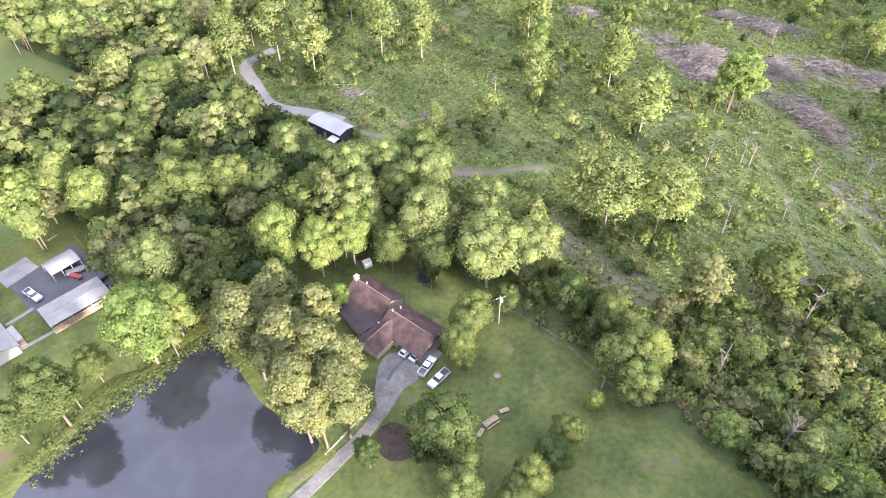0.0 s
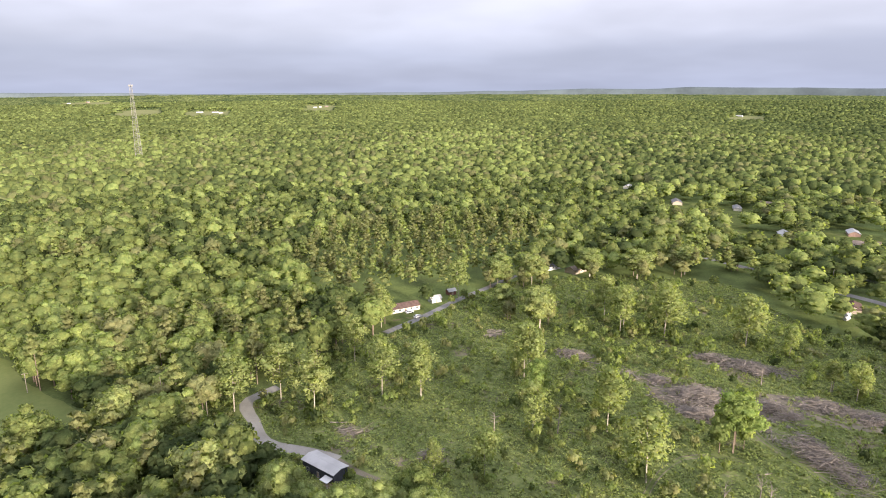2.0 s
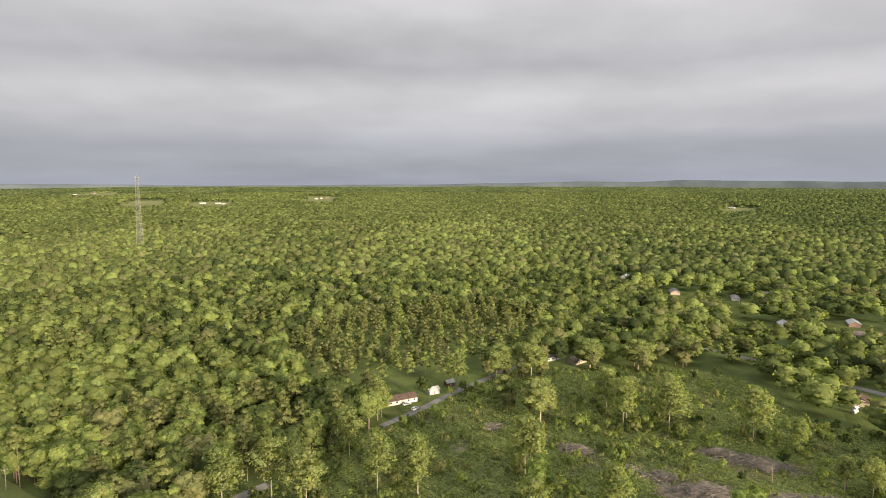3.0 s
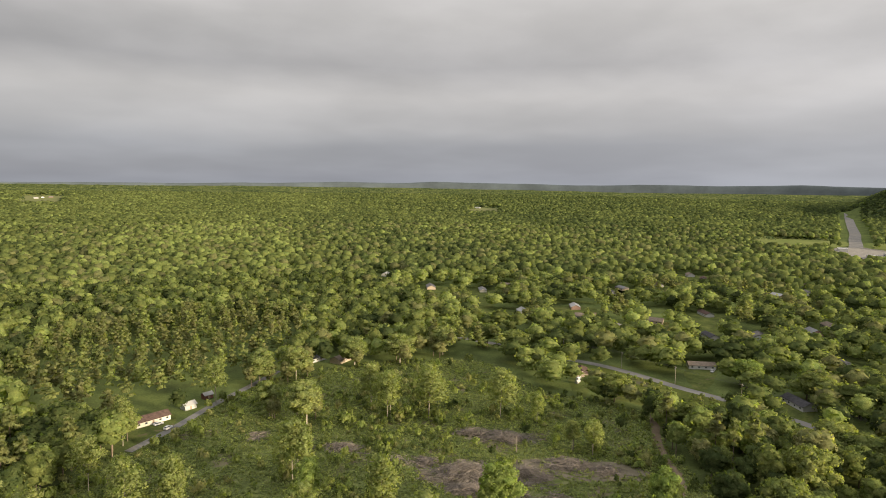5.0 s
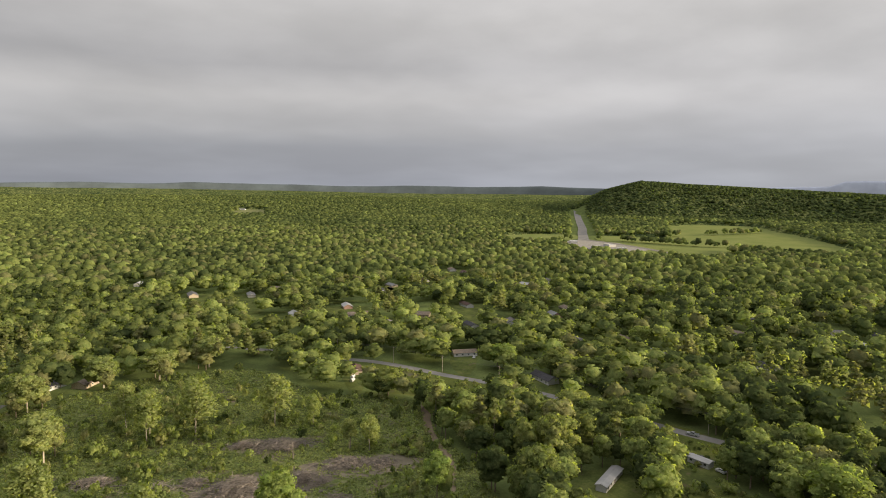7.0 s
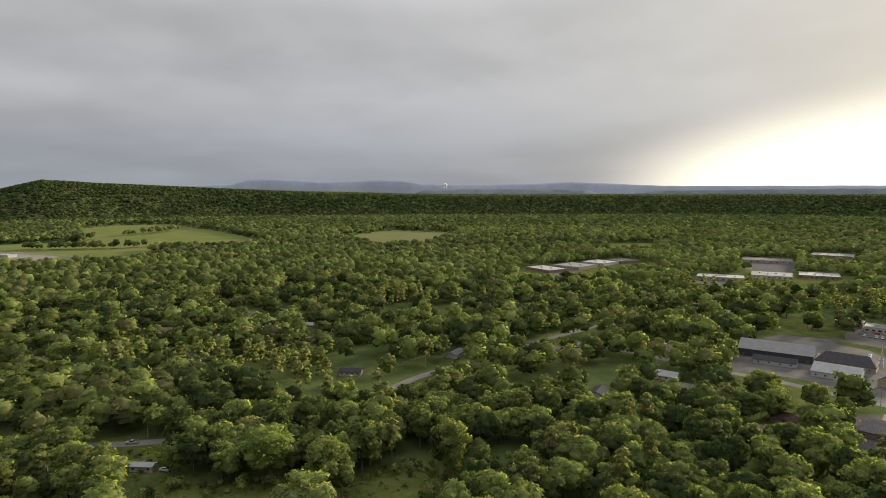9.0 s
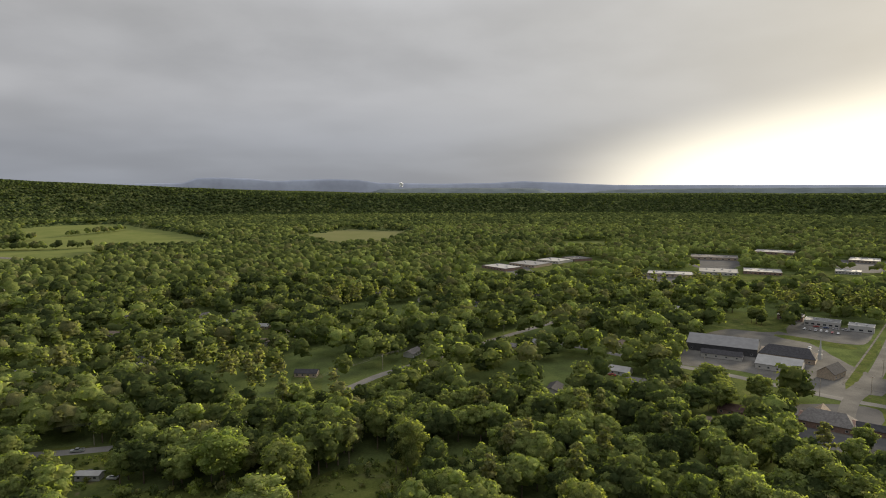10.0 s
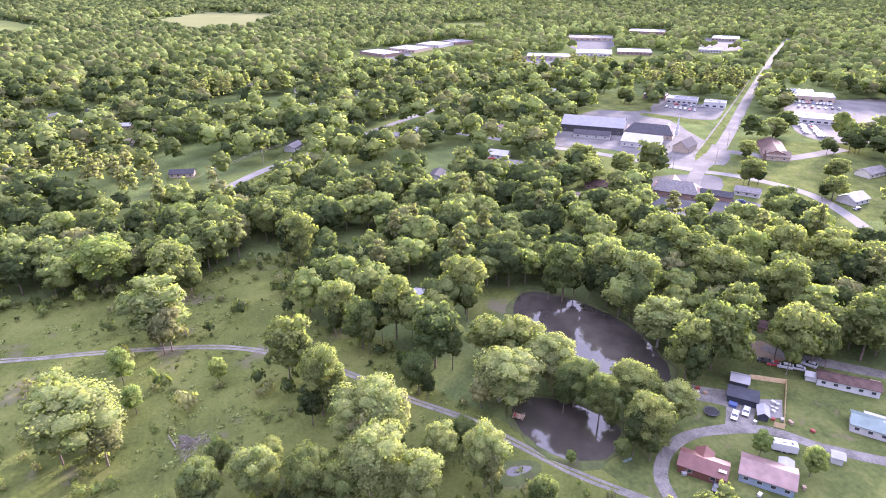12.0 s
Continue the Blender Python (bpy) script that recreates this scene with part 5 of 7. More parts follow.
PALE_A = [(-25.1, 139.4, 8.7, 26), (-14.5, 142.9, 7.2, 24.5), (-3.3, 136.2, 8.5, 26), (-3.3, 118.8, 7.8, 26), (11, 109.2, 7.9, 26), (22.3, 110.9, 6.7, 22.8), (12.9, 126.2, 6.7, 22.8), (-66.7, 105.1, 7.3, 24.9), (-21.3, 129.1, 6.8, 23.2), (-44.1, 155.8, 6.3, 21.4), (-67.5, 160, 9.1, 26), (-110.8, 195.5, 7.8, 26), (-38.8, 153.4, 4.9, 16.5), (202.4, 37.1, 12.5, 26), (150.4, 49.8, 11.9, 26), (126.2, -22.8, 9.5, 26), (109.4, -17.2, 9, 26), (104.7, -27.2, 6.3, 21.4), (109, -45.4, 6, 20.5), (139, -61.5, 10.4, 19), (118.5, -36.9, 4.5, 15.3), (121, 8.4, 5.3, 18), (142.1, -80.3, 8.8, 19), (149.2, -123.2, 10.4, 19)]
PALE_EDGE = [(37.9, 379.6, 10, 22), (59.6, 380.4, 11, 23), (86.7, 460.1, 10, 20), (52.6, 305.4, 10.5, 24), (130, 391, 10.5, 21), (164.4, 399.6, 11, 21), (100.7, 398, 9.5, 20), (37.1, 323.8, 8.5, 20)]
PALE_B = [(113.4, -103.6, 5.1, 17.3), (165.5, 60.3, 5.6, 19)]
BROAD_A = [(-6.6, 147.6, 7.3, 24.9), (-12.3, 129, 6.8, 23.1), (-77.3, 82.1, 4, 13), (-80.1, 71, 6.8, 23.1), (-87.4, 67.1, 4.9, 16.7), (6.3, 93.2, 5.8, 15.5), (3.0, 86.2, 5.2, 12.6), (-1.5, 62.6, 6.8, 19.5), (3.2, 57.7, 4.3, 14.6), (-15.4, 60.3, 3.3, 11.1), (2.4, 50.3, 4.9, 16.7), (24.7, 64, 3.6, 12.1), (20.5, 58.7, 4.1, 14.1), (15.9, 53.2, 4.7, 15.9), (13.1, 49.8, 4.4, 15), (28.8, 97.1, 5.1, 17.3), (36.5, 89.9, 5.3, 17.9), (42.1, 79.7, 5.7, 19.4), (40, 74, 4.7, 16.1), (15.5, 99.8, 3.3, 11.1), (-2, 111.9, 5.6, 19.1), (-13.4, 115.4, 5, 17.1), (-129.7, 178, 8.8, 26), (-57.1, 136.1, 7.3, 24.9)]
BROAD_B = [(-68.7, 133.7, 7.4, 25.2), (318.7, 233.7, 17, 17), (221.7, 227, 9.1, 17), (325.5, 205.7, 13, 17), (217.4, 277.2, 9.3, 17), (262.5, 181.9, 12.2, 17), (259.1, 167.9, 11.2, 17), (213.8, 157.6, 9.8, 26), (279.7, 156.3, 11, 17), (183.2, 141.3, 9.1, 26), (327.4, 145.6, 13.5, 17), (229.2, 200.6, 7.6, 17), (214, 384, 16.3, 17), (203.9, 408.8, 14.4, 17), (174.6, 424.6, 10.2, 17), (237.7, 34.3, 11.8, 26), (250.8, -14.8, 8.3, 26), (181.6, -40.7, 8.8, 26), (190, -69, 8.2, 26), (161.1, -48.4, 9.3, 26), (166.5, -3.1, 8.1, 26), (148.4, -10.8, 7.4, 25.1), (157.8, -65.3, 7.6, 19), (154.6, -75.6, 7.3, 19)]
BROAD_C = [(129.9, -81.3, 7.1, 19), (120.8, -84.2, 6.3, 19), (122.4, -96, 7.8, 19), (108.7, -91.3, 7.4, 19), (133.7, -132.2, 10.6, 26), (143.2, -148.9, 9.6, 26), (131.3, -120.9, 7.4, 25.3), (113.1, -3.5, 6.7, 22.8), (108.3, -9.7, 5.5, 18.8), (126.6, -156.8, 8.6, 26), (122.7, -182.5, 10.1, 26), (300.7, -163.6, 13.6, 17), (305.2, -183.8, 9.4, 17), (178.3, -28.4, 6.4, 21.8), (190.8, -23, 6.7, 22.8), (212.4, -20, 6, 20.5), (149, -39.5, 5.1, 17.3), (133.1, 17.2, 3.8, 12.8), (121.2, 21, 5.3, 18.1), (128.6, 4.3, 4, 13.6), (122.5, -44.4, 3.7, 12.6), (107.1, -82.8, 2.2, 7.6), (94.3, -53.5, 4.7, 16.1), (313.8, -211.5, 7.8, 17)]
BROAD_D = [(124.9, -164, 6.3, 21.3), (185.5, -163.7, 10.9, 26), (204.2, -161.1, 10.1, 26), (175.1, -131, 9.2, 26), (187.3, -124.1, 8.9, 26), (187.5, -107.4, 8.6, 26), (169.5, -163.9, 9.7, 26), (151.5, -175.6, 9.6, 26), (169.2, -214.9, 10.5, 26), (151.5, -220.4, 10.3, 26), (179, -202, 9.4, 26)]
BROAD_E = [(330.7, -193.1, 11.5, 17), (300.6, -157.5, 10.3, 17)]
STREET_TREES = [(540.2, -414.5, 9.0, 17), (516.5, -420.9, 9.0, 17), (521.0, -440.0, 9.0, 17), (525.8, -459.6, 9.0, 17), (505.1, -361.9, 8.0, 16.8), (496.5, -330.2, 9.0, 17), (543.4, -336.7, 9.0, 17), (487.1, -480.1, 7.2, 15.1), (427.2, -438.7, 5.7, 12.0), (370.5, -390.0, 9.0, 17), (356.5, -364.5, 9.0, 17), (323.3, -311.8, 6.4, 13.4), (313.5, -389.3, 9.0, 17), (312.1, -368.2, 6.3, 13.2), (269.7, -330.3, 7.1, 14.9), (242.7, -298.4, 7.4, 15.5), (513.6, -569.7, 9.0, 17), (533.0, -626.4, 9.0, 17), (498.1, -618.1, 9.0, 17), (278.2, -274.8, 8.4, 17), (310.3, -227.9, 6.5, 13.6), (285.9, -205.3, 5.7, 12.0), (315.1, -212.7, 5.9, 12.4), (314.3, -190.3, 8.4, 17), (249.0, -220.3, 5.6, 11.8), (233.9, -253.2, 9.0, 17), (350.8, -195.9, 3.4, 9), (259.2, -230.8, 2.1, 9)]
SPARE_A = [(45.6, 130.8, 8.6, 26), (58.9, 128, 7.6, 26), (38.9, 134.2, 6.3, 25.1), (64.9, 173.1, 8, 26), (14.4, 174.5, 4.8, 19.3), (33.3, 200.3, 5.8, 23.1), (-47.8, 220.7, 8.1, 26), (-79, 221.9, 7.9, 26), (-63.1, 230.9, 6.6, 26), (-22.9, 234.3, 6.5, 25.9), (-6.9, 230.3, 5.5, 21.9), (61.6, 206.1, 6, 24.1), (-1.8, 178.3, 3.4, 13.6), (39.1, 249.3, 6.4, 25.6), (88.7, 315, 6.8, 26), (94.8, 301.2, 8.4, 26), (112.7, 292.2, 8.3, 26), (147.4, 279.5, 9.6, 26), (12.4, 354.2, 7.3, 26), (-29.5, 309.7, 5.9, 23.6), (-37.8, 265.1, 6.2, 24.8)]
SPARE_B = [(160.8, 265.4, 4.1, 16.6), (164, 222.9, 4.3, 17.1), (158.6, 230.9, 3.8, 15.2), (91.5, 295.2, 7, 26), (116.3, 302.2, 8, 26), (37, 249, 7.8, 26), (60.7, 203.5, 6.8, 26), (159.3, 231.7, 3.5, 14.1), (169.2, 229.8, 3.6, 14.3), (-7.3, 233.4, 6.4, 25.8), (166.6, 274, 3.4, 13.4)]
SNAG_A = [(42.5, 202, 4.2, 12.7), (80.6, 154.3, 4.5, 13.4), (93.4, 158.8, 4.3, 12.8), (77.2, 126.8, 4.7, 14), (85, 93.6, 5.4, 16.3), (67.5, 62, 4.4, 13.3), (-104.4, 217.3, 7.6, 17), (60.6, 80.3, 3.8, 11.4)]
rng = np.random.default_rng(7)
ICO_V = []
for s in (-1, 1):
    for u in (-1.618, 1.618):
        ICO_V += [(0, s, u), (s, u, 0), (u, 0, s)]
ICO_V = np.array(ICO_V) / 1.902
ICO_F = np.array([(a, b, c) for a in range(12) for b in range(a + 1, 12) for c in range(b + 1, 12) if max(np.linalg.norm(ICO_V[a] - ICO_V[b]), np.linalg.norm(ICO_V[b] - ICO_V[c]), np.linalg.norm(ICO_V[a] - ICO_V[c])) < 1.1])
for k, (a, b, c) in enumerate(ICO_F):
    if np.dot(np.cross(ICO_V[b] - ICO_V[a], ICO_V[c] - ICO_V[a]), ICO_V[a]) < 0:
        ICO_F[k] = (a, c, b)


def outward(points, own, mid):
    """Soft normals of a crown: partly those of the lobe, partly away from the crown's middle."""
    away = points - mid
    away /= np.linalg.norm(away, axis=1)[:, None] + 1e-6
    n = 0.75 * own / (np.linalg.norm(own, axis=1)[:, None] + 1e-6) + 0.55 * away + (0, 0, 0.10)
    return n / np.linalg.norm(n, axis=1)[:, None]


def lumps(centres, radii, squash=0.85, rough=0.18, low=-1.1):
    """Uneven little balls: the dense inside of a crown; faces that look further down than low are left out."""
    v, f, w = [], [], []
    mid = np.mean(np.asarray(centres), 0) - (0, 0, 1.5)
    faces = ICO_F[ICO_V[ICO_F].mean(1)[:, 2] > low]
    for n, (c, r) in enumerate(zip(centres, radii)):
        jag = 1 + rng.uniform(-rough, rough, (12, 1))
        v.append(np.asarray(c) + ICO_V * jag * r * (1, 1, squash))
        f.append(faces + 12 * n)
        w.append(outward(v[-1], ICO_V, mid))
    return np.concatenate(v), np.concatenate(f), np.concatenate(w)


def sprays(points, normals, size, spread=0.45, corners=4):
    """Small ragged leaf sprays about points, facing roughly along the normals."""
    n = len(points)
    own = normals / np.linalg.norm(normals, axis=1)[:, None]
    nor = own + rng.normal(0, spread, (n, 3))
    nor /= np.linalg.norm(nor, axis=1)[:, None]
    u = np.cross(nor, rng.normal(0, 1, (n, 3)))
    u /= np.linalg.norm(u, axis=1)[:, None]
    w = np.cross(nor, u)
    s = size * rng.uniform(0.6, 1.35, (n, 1))
    soft = outward(points, own + rng.normal(0, 0.32, (n, 3)), points.mean(0) - (0, 0, 1.5))
    if corners == 3:
        v = np.stack([points + u * s * 0.75, points + (-u * 0.45 + w * 0.6) * s, points + (-u * 0.45 - w * 0.6) * s], 1)
        return v.reshape(-1, 3), np.arange(3 * n).reshape(-1, 3), np.repeat(soft, 3, 0)
    bend = nor * s * rng.uniform(-0.25, 0.25, (n, 1))
    v = np.stack([points + u * s * 0.62 + bend, points + w * s * 0.45, points - u * s * 0.62 + bend, points - w * s * 0.45], 1)
    k = 4 * np.arange(n)[:, None]
    return v.reshape(-1, 3), np.concatenate([k + [0, 1, 2], k + [0, 2, 3]]), np.repeat(soft, 4, 0)


def join(*pieces):
    v, f, w, n = [], [], [], 0
    for a, b, c in pieces:
        v.append(a)
        f.append(b + n)
        w.append(c)
        n += len(a)
    return np.concatenate(v), np.concatenate(f), np.concatenate(w)


def on_lobes(centres, radii, count, squash=0.85, low=-0.35, loose=0.17):
    """Points and normals spread over the outside of a heap of lobes."""
    pts, nor = [], []
    share = np.asarray(radii) ** 2
    pick = rng.choice(len(radii), 4 * count, p=share / share.sum())
    d = rng.normal(0, 1, (4 * count, 3))
    d /= np.linalg.norm(d, axis=1)[:, None]
    p = centres[pick] + d * radii[pick][:, None] * (1, 1, squash) * rng.uniform(1.02 - loose, 1.02 + loose, (4 * count, 1))
    keep = d[:, 2] > low
    for c, r in zip(centres, radii):
        keep &= np.linalg.norm((p - c) / (1, 1, squash), axis=1) > 0.86 * r
    idx = np.where(keep)[0][:count]
    return p[idx], d[idx] + (0, 0, 0.25)


def broad_lobes(n, tall=1.0, wide=1.0, core=1.0):
    """Lobes of a round-headed tree 10 high whose domed crown is about 3 in radius."""
    a = rng.uniform(0, 6.28) + np.arange(n) * 2.4 + rng.uniform(-0.25, 0.25, n)
    u = -0.85 + 1.82 * (np.arange(n) + 0.5) / n
    rad = 2.1 * np.sqrt(np.clip(1 - u * u, 0.03, 1)) * rng.uniform(0.66, 1.24, n) * wide
    c = np.stack([rad * np.cos(a), rad * np.sin(a), 5.8 + 2.8 * u * tall + rng.uniform(-0.5, 0.6, n)], -1)
    c[:, :2] += rng.normal(0, 0.3, 2)
    r = rng.uniform(0.50, 1.08, n) * (1.06 - 0.10 * u) * (1.0 if n > 14 else 1.35)
    return np.concatenate([c, [[0, 0, 6.6], [0, 0, 4.6]]]), np.append(r, [2.05 * core, 1.95 * core])


def broad(n_lobes, n_sprays, size, corners=3, tall=1.0, wide=1.0, loose=0.26, core=1.0):
    c, r = broad_lobes(n_lobes, tall, wide, core)
    p, nor = on_lobes(c, r, n_sprays, 0.82, loose=loose)
    return join(lumps(c, r * (1.0 - 0.45 * loose), 0.8, low=-0.6), sprays(p, nor, size, 0.15 + 1.8 * loose, corners)), c


def pine(n_lobes, n_sprays, size, corners=3, loose=0.16):
    """A pine 10 high, bare below, with a loose pointed head of flat tufts."""
    u = (np.arange(n_lobes) + 0.5) / n_lobes
    a = rng.uniform(0, 6.28) + np.arange(n_lobes) * 2.4
    rad = 1.35 * np.sqrt(np.clip(1 - u, 0.02, 1)) * (0.55 + 0.45 * np.clip(u * 5, 0, 1)) * rng.uniform(0.55, 1.15, n_lobes)
    c = np.stack([rad * np.cos(a), rad * np.sin(a), 5.0 + 4.5 * u], -1)
    r = rng.uniform(0.42, 0.72, n_lobes) * (1.12 - 0.3 * u)
    c, r = np.concatenate([c, [[0, 0, 6.6], [0, 0, 7.8]]]), np.append(r, [0.9, 0.7])
    p, nor = on_lobes(c, r, n_sprays, 0.6, -0.4, loose)
    return join(lumps(c, r * 0.88, 0.58, low=-0.75), sprays(p, nor, size, 0.15 + 2.6 * loose, corners)), c


def spare(n_lobes, n_sprays, size, corners=3):
    """A tall tree left alone in cleared ground, 10 high: loose tufts on steep limbs over a bare forked stem."""
    a = rng.uniform(0, 6.28) + np.arange(n_lobes) * 2.4
    h = (np.arange(n_lobes) + 0.5) / n_lobes
    rad = rng.uniform(0.25, 1.0, n_lobes) * (0.6 + 1.6 * np.sin(np.clip(h * 1.1 + 0.2, 0, 1.3) * 2.4))
    c = np.stack([rad * np.cos(a), rad * np.sin(a), 4.0 + h * 5.2 + rng.uniform(-0.4, 0.4, n_lobes)], -1)
    r = rng.uniform(0.48, 1.0, n_lobes) * (1.1 - 0.25 * h)
    p, nor = on_lobes(c, r, n_sprays, 0.85, -0.7, 0.3)
    p = p + rng.normal(0, 0.12, p.shape)
    return join(lumps(c, r * 0.55, 0.8), sprays(p, nor, size, 0.7, corners)), c


def trunk_mesh(name, centres, mat, foot=0.30, lean=0.25, limbs=6, n=6, fork=0.32):
    """A tapered stem with limbs that rise into the crown."""
    g = Geo()
    top = Vector((lean * rng.uniform(-1, 1), lean * rng.uniform(-1, 1), max(c[2] for c in centres) - 0.6))
    mid = Vector((top.x * 0.3, top.y * 0.3, top.z * 0.5))
    g.rod((0, 0, -0.15), mid, foot, foot * 0.6, n).rod(mid, top, foot * 0.6, foot * 0.15, n)
    order = sorted(centres.tolist(), key=lambda c: -math.hypot(c[0], c[1]))[:limbs]
    for c in order:
        k = rng.uniform(0.45, 0.75) * min(1.0, c[2] / top.z)
        base = mid * (k / 0.5) if k < 0.5 else mid.lerp(top, (k - 0.5) / 0.5)
        g.rod(base, c, foot * fork, foot * 0.1, 4)
    return g.mesh(name, mat)


def dead_mesh(name, mat):
    g = Geo()
    top = Vector((rng.uniform(-0.6, 0.6), rng.uniform(-0.6, 0.6), 9.6))
    g.rod((0, 0, -0.1), top * 0.55, 0.26, 0.17, 6).rod(top * 0.55, top, 0.17, 0.04, 6)
    for k in range(13):
        b = top * rng.uniform(0.35, 0.95)
        a = rng.uniform(0, 6.28)
        ln = rng.uniform(0.8, 2.8)
        e = b + Vector((math.cos(a), math.sin(a), rng.uniform(0.3, 1.1))) * ln
        g.rod(b, e, 0.09, 0.02, 4)
        g.rod(b.lerp(e, 0.6), b.lerp(e, 0.6) + Vector((rng.uniform(-0.8, 0.8), rng.uniform(-0.8, 0.8), 0.7)), 0.045, 0.012, 3)
    return g.mesh(name, mat)


TREE_TEXT = {
    "broad": ("leafy green broadleaf tree with a billowing crown", "leaf", "bark"), "lime": ("fresh yellow-green broadleaf tree", "lime", "bark"),
    "pale": ("pale green broadleaf tree with a tufted crown", "pale", "pale_bark"), "pine": ("tall olive-green pine with a bare lower trunk", "pine", "bark"),
    "spare": ("thin pale-leaved tree standing alone in cleared land", "pale", "pale_bark"),
}
STOCK = {}


def stock(kind, near):
    """A few patterns of each kind of tree, each an Empty with a trunk and a crown."""
    if (kind, near) in STOCK:
        return STOCK[kind, near]
    label, leaf, bark = TREE_TEXT[kind]
    made = []
    for n in range(4 if kind == "broad" else 3):
        if kind == "pine":
            (v, f, w), c = pine(40, 3600, 0.15) if near else pine(24, 1300, 0.30)
        elif kind == "spare":
            (v, f, w), c = spare(26, 3600, 0.17) if near else spare(22, 1500, 0.24)
        else:
            (v, f, w), c = broad(34, 4900, 0.155, 3, rng.uniform(0.90, 1.14)) if near else broad(24, 1800, 0.27, 3, rng.uniform(0.90, 1.14))
        t = new("tree")
        tagged(t, label, "tree", "trees", "thing")
        part("trunk", trunk_mesh("trunk", c, M[bark], {"pine": 0.10, "spare": 0.085}.get(kind, 0.15), 0.4, 8 if near else 5, 6 if near else 4), None, t)
        part("crown", sheet_mesh("crown", v, f, M[leaf], normals=w), None, t)
        made.append([t, False])
    STOCK[kind, near] = made
    return made


def plant(kind, x, y, radius, height, near):
    made = stock(kind, near)
    k = int(rng.integers(len(made)))
    wide = radius / {"pine": 1.75, "spare": 2.2}.get(kind, 3.0)
    m = pose(x, y, float(land(x, y)), 0, 0, rng.uniform(0, 360)) @ Matrix.Diagonal((wide * rng.uniform(0.86, 1.14), wide * rng.uniform(0.86, 1.14), height / 10.0, 1))
    if made[k][1]:
        s = made[k][0].scale
        return copy_thing(made[k][0], m @ Matrix.Diagonal((1 / s.x, 1 / s.y, 1 / s.z, 1)))
    made[k][1] = True
    made[k][0].matrix_basis = m
    return made[k][0]


def open_ground(p):
    """Where no wood stands."""
    bare = np.zeros(len(p), bool)
    for o in (LAWN, LEFT_LAWN, LEFT_CLEARING, POND, PASTURE, CUT, MEADOW, YARD, POND_TWO, POND_THREE, GRASS_TWO, CHURCH_LOT, CHURCH_TWO_LOT, TOWN_LOT, TOWN_GREEN, SHOP_LOT, *CHURCH_GREENS):
        bare |= inside(p, o)
    for fields in FAR_FIELDS.values():
        for o in fields:
            bare |= inside(p, o)
    for o in YARDS + FAR_MEADOWS:
        bare |= inside(p, o)
    for line, w in PATHS.values():
        bare |= beside(p, line, w / 2 + 2.5)
    for o in (*VERGES, KIRK_FRONT, POND_SIDE, SHED_VIEW_GAP, BARN_VIEW_GAP):
        bare |= inside(p, o)
    bare |= beside(p, HIGHWAY, 34) | beside(p, SIDE_ROAD, 14) | beside(p, MAIN_ROAD[:5], 13)
    for x, y, r in TAKEN:
        bare |= np.hypot(p[:, 0] - x, p[:, 1] - y) < r
    return bare


def lattice(step, lo, hi, az_lo=-42.0, az_hi=150.0, jitter=0.42):
    """Uneven places between two distances."""
    n = int(hi / step / 0.87) + 2
    i, j = np.meshgrid(np.arange(-n, n + 1), np.arange(-n, n + 1))
    p = np.stack([(i + 0.5 * (j % 2)) * step, j * step * 0.87], -1).reshape(-1, 2)
    p = p + rng.uniform(-jitter, jitter, p.shape) * step
    r, az = np.hypot(p[:, 0], p[:, 1]), np.degrees(np.arctan2(p[:, 0], p[:, 1]))
    return p[(r >= lo) & (r < hi) & (az > az_lo) & (az < az_hi)]


def town(p):
    """How much of the ground is gardens rather than wood."""
    r, az = np.hypot(p[:, 0], p[:, 1]), np.degrees(np.arctan2(p[:, 0], p[:, 1]))
    return ramp_between(az, 14, 28) * (1 - ramp_between(az, 150, 160)) * ramp_between(r, 280, 360) * (1 - ramp_between(r, 800 + 3.5 * np.clip(az - 60, 0, 70), 1000 + 3.5 * np.clip(az - 60, 0, 70)))


def thin(p):
    """Leaves out trees where gardens open the wood."""
    return (wave(p[:, 0] / 38, p[:, 1] / 38, 21) * 0.5 + rng.uniform(-0.4, 0.4, len(p))) > 0.80 - 0.60 * town(p)


# wide grass verges on the side of the streets towards the meadow
def verge(line, deep=0.83):
    q = np.asarray(line, float)
    return [tuple(p) for p in q] + [tuple(p) for p in q[::-1] * deep]


VERGES = [verge(o, 0.86) for o in ([(256, 337), (265, 310), (279, 256)], [(286, 226), (288, 208)], [(293, 160), (294, 118)], [(372, 12), (392, -6), (414, -30)], [(455, -78), (496, -122)], [(385, -200), (363, -222), (334, -243)], [(300, -276), (265, -292), (236, -292), (205, -280)], [(395, -300), (480, -320)], [(330, -292), (420, -390), (500, -472)], [(372, -445), (490, -380)], [(330, -410), (440, -540)])]
for n, o in enumerate(VERGES[:8]):
    patch("verge", o, M["meadow" if n < 5 else "lawn"], "broad grass verge beside a street", 0.022 + 0.004 * n, 1.5, 6.0)
KIRK_FRONT = [(258, -186), (240, -186), (228, -198), (222, -212), (219, -228), (236, -243), (234, -226), (266, -199)]
patch("lawn", KIRK_FRONT, M["lawn"], "mown grass before a brick church", 0.06, 1.0, 5.0)
# added gaps: trees are left out here so the shed and barn show
SHED_VIEW_GAP = [(-47, 186), (-27, 172), (-22, 148), (-38, 152), (-52, 178)]
BARN_VIEW_GAP = [(206, -68), (213, -52), (182, -38), (174, -50)]
POND_SIDE = [(200, -95), (188, -80), (178, -60), (150, -45), (130, -58), (104, -75), (112, -95), (125, -115), (140, -125)]
PINE_WOOD = [(-65, 340), (-30, 330), (5, 348), (36, 365), (60, 420), (100, 520), (40, 560), (-79, 505), (-102, 427)]
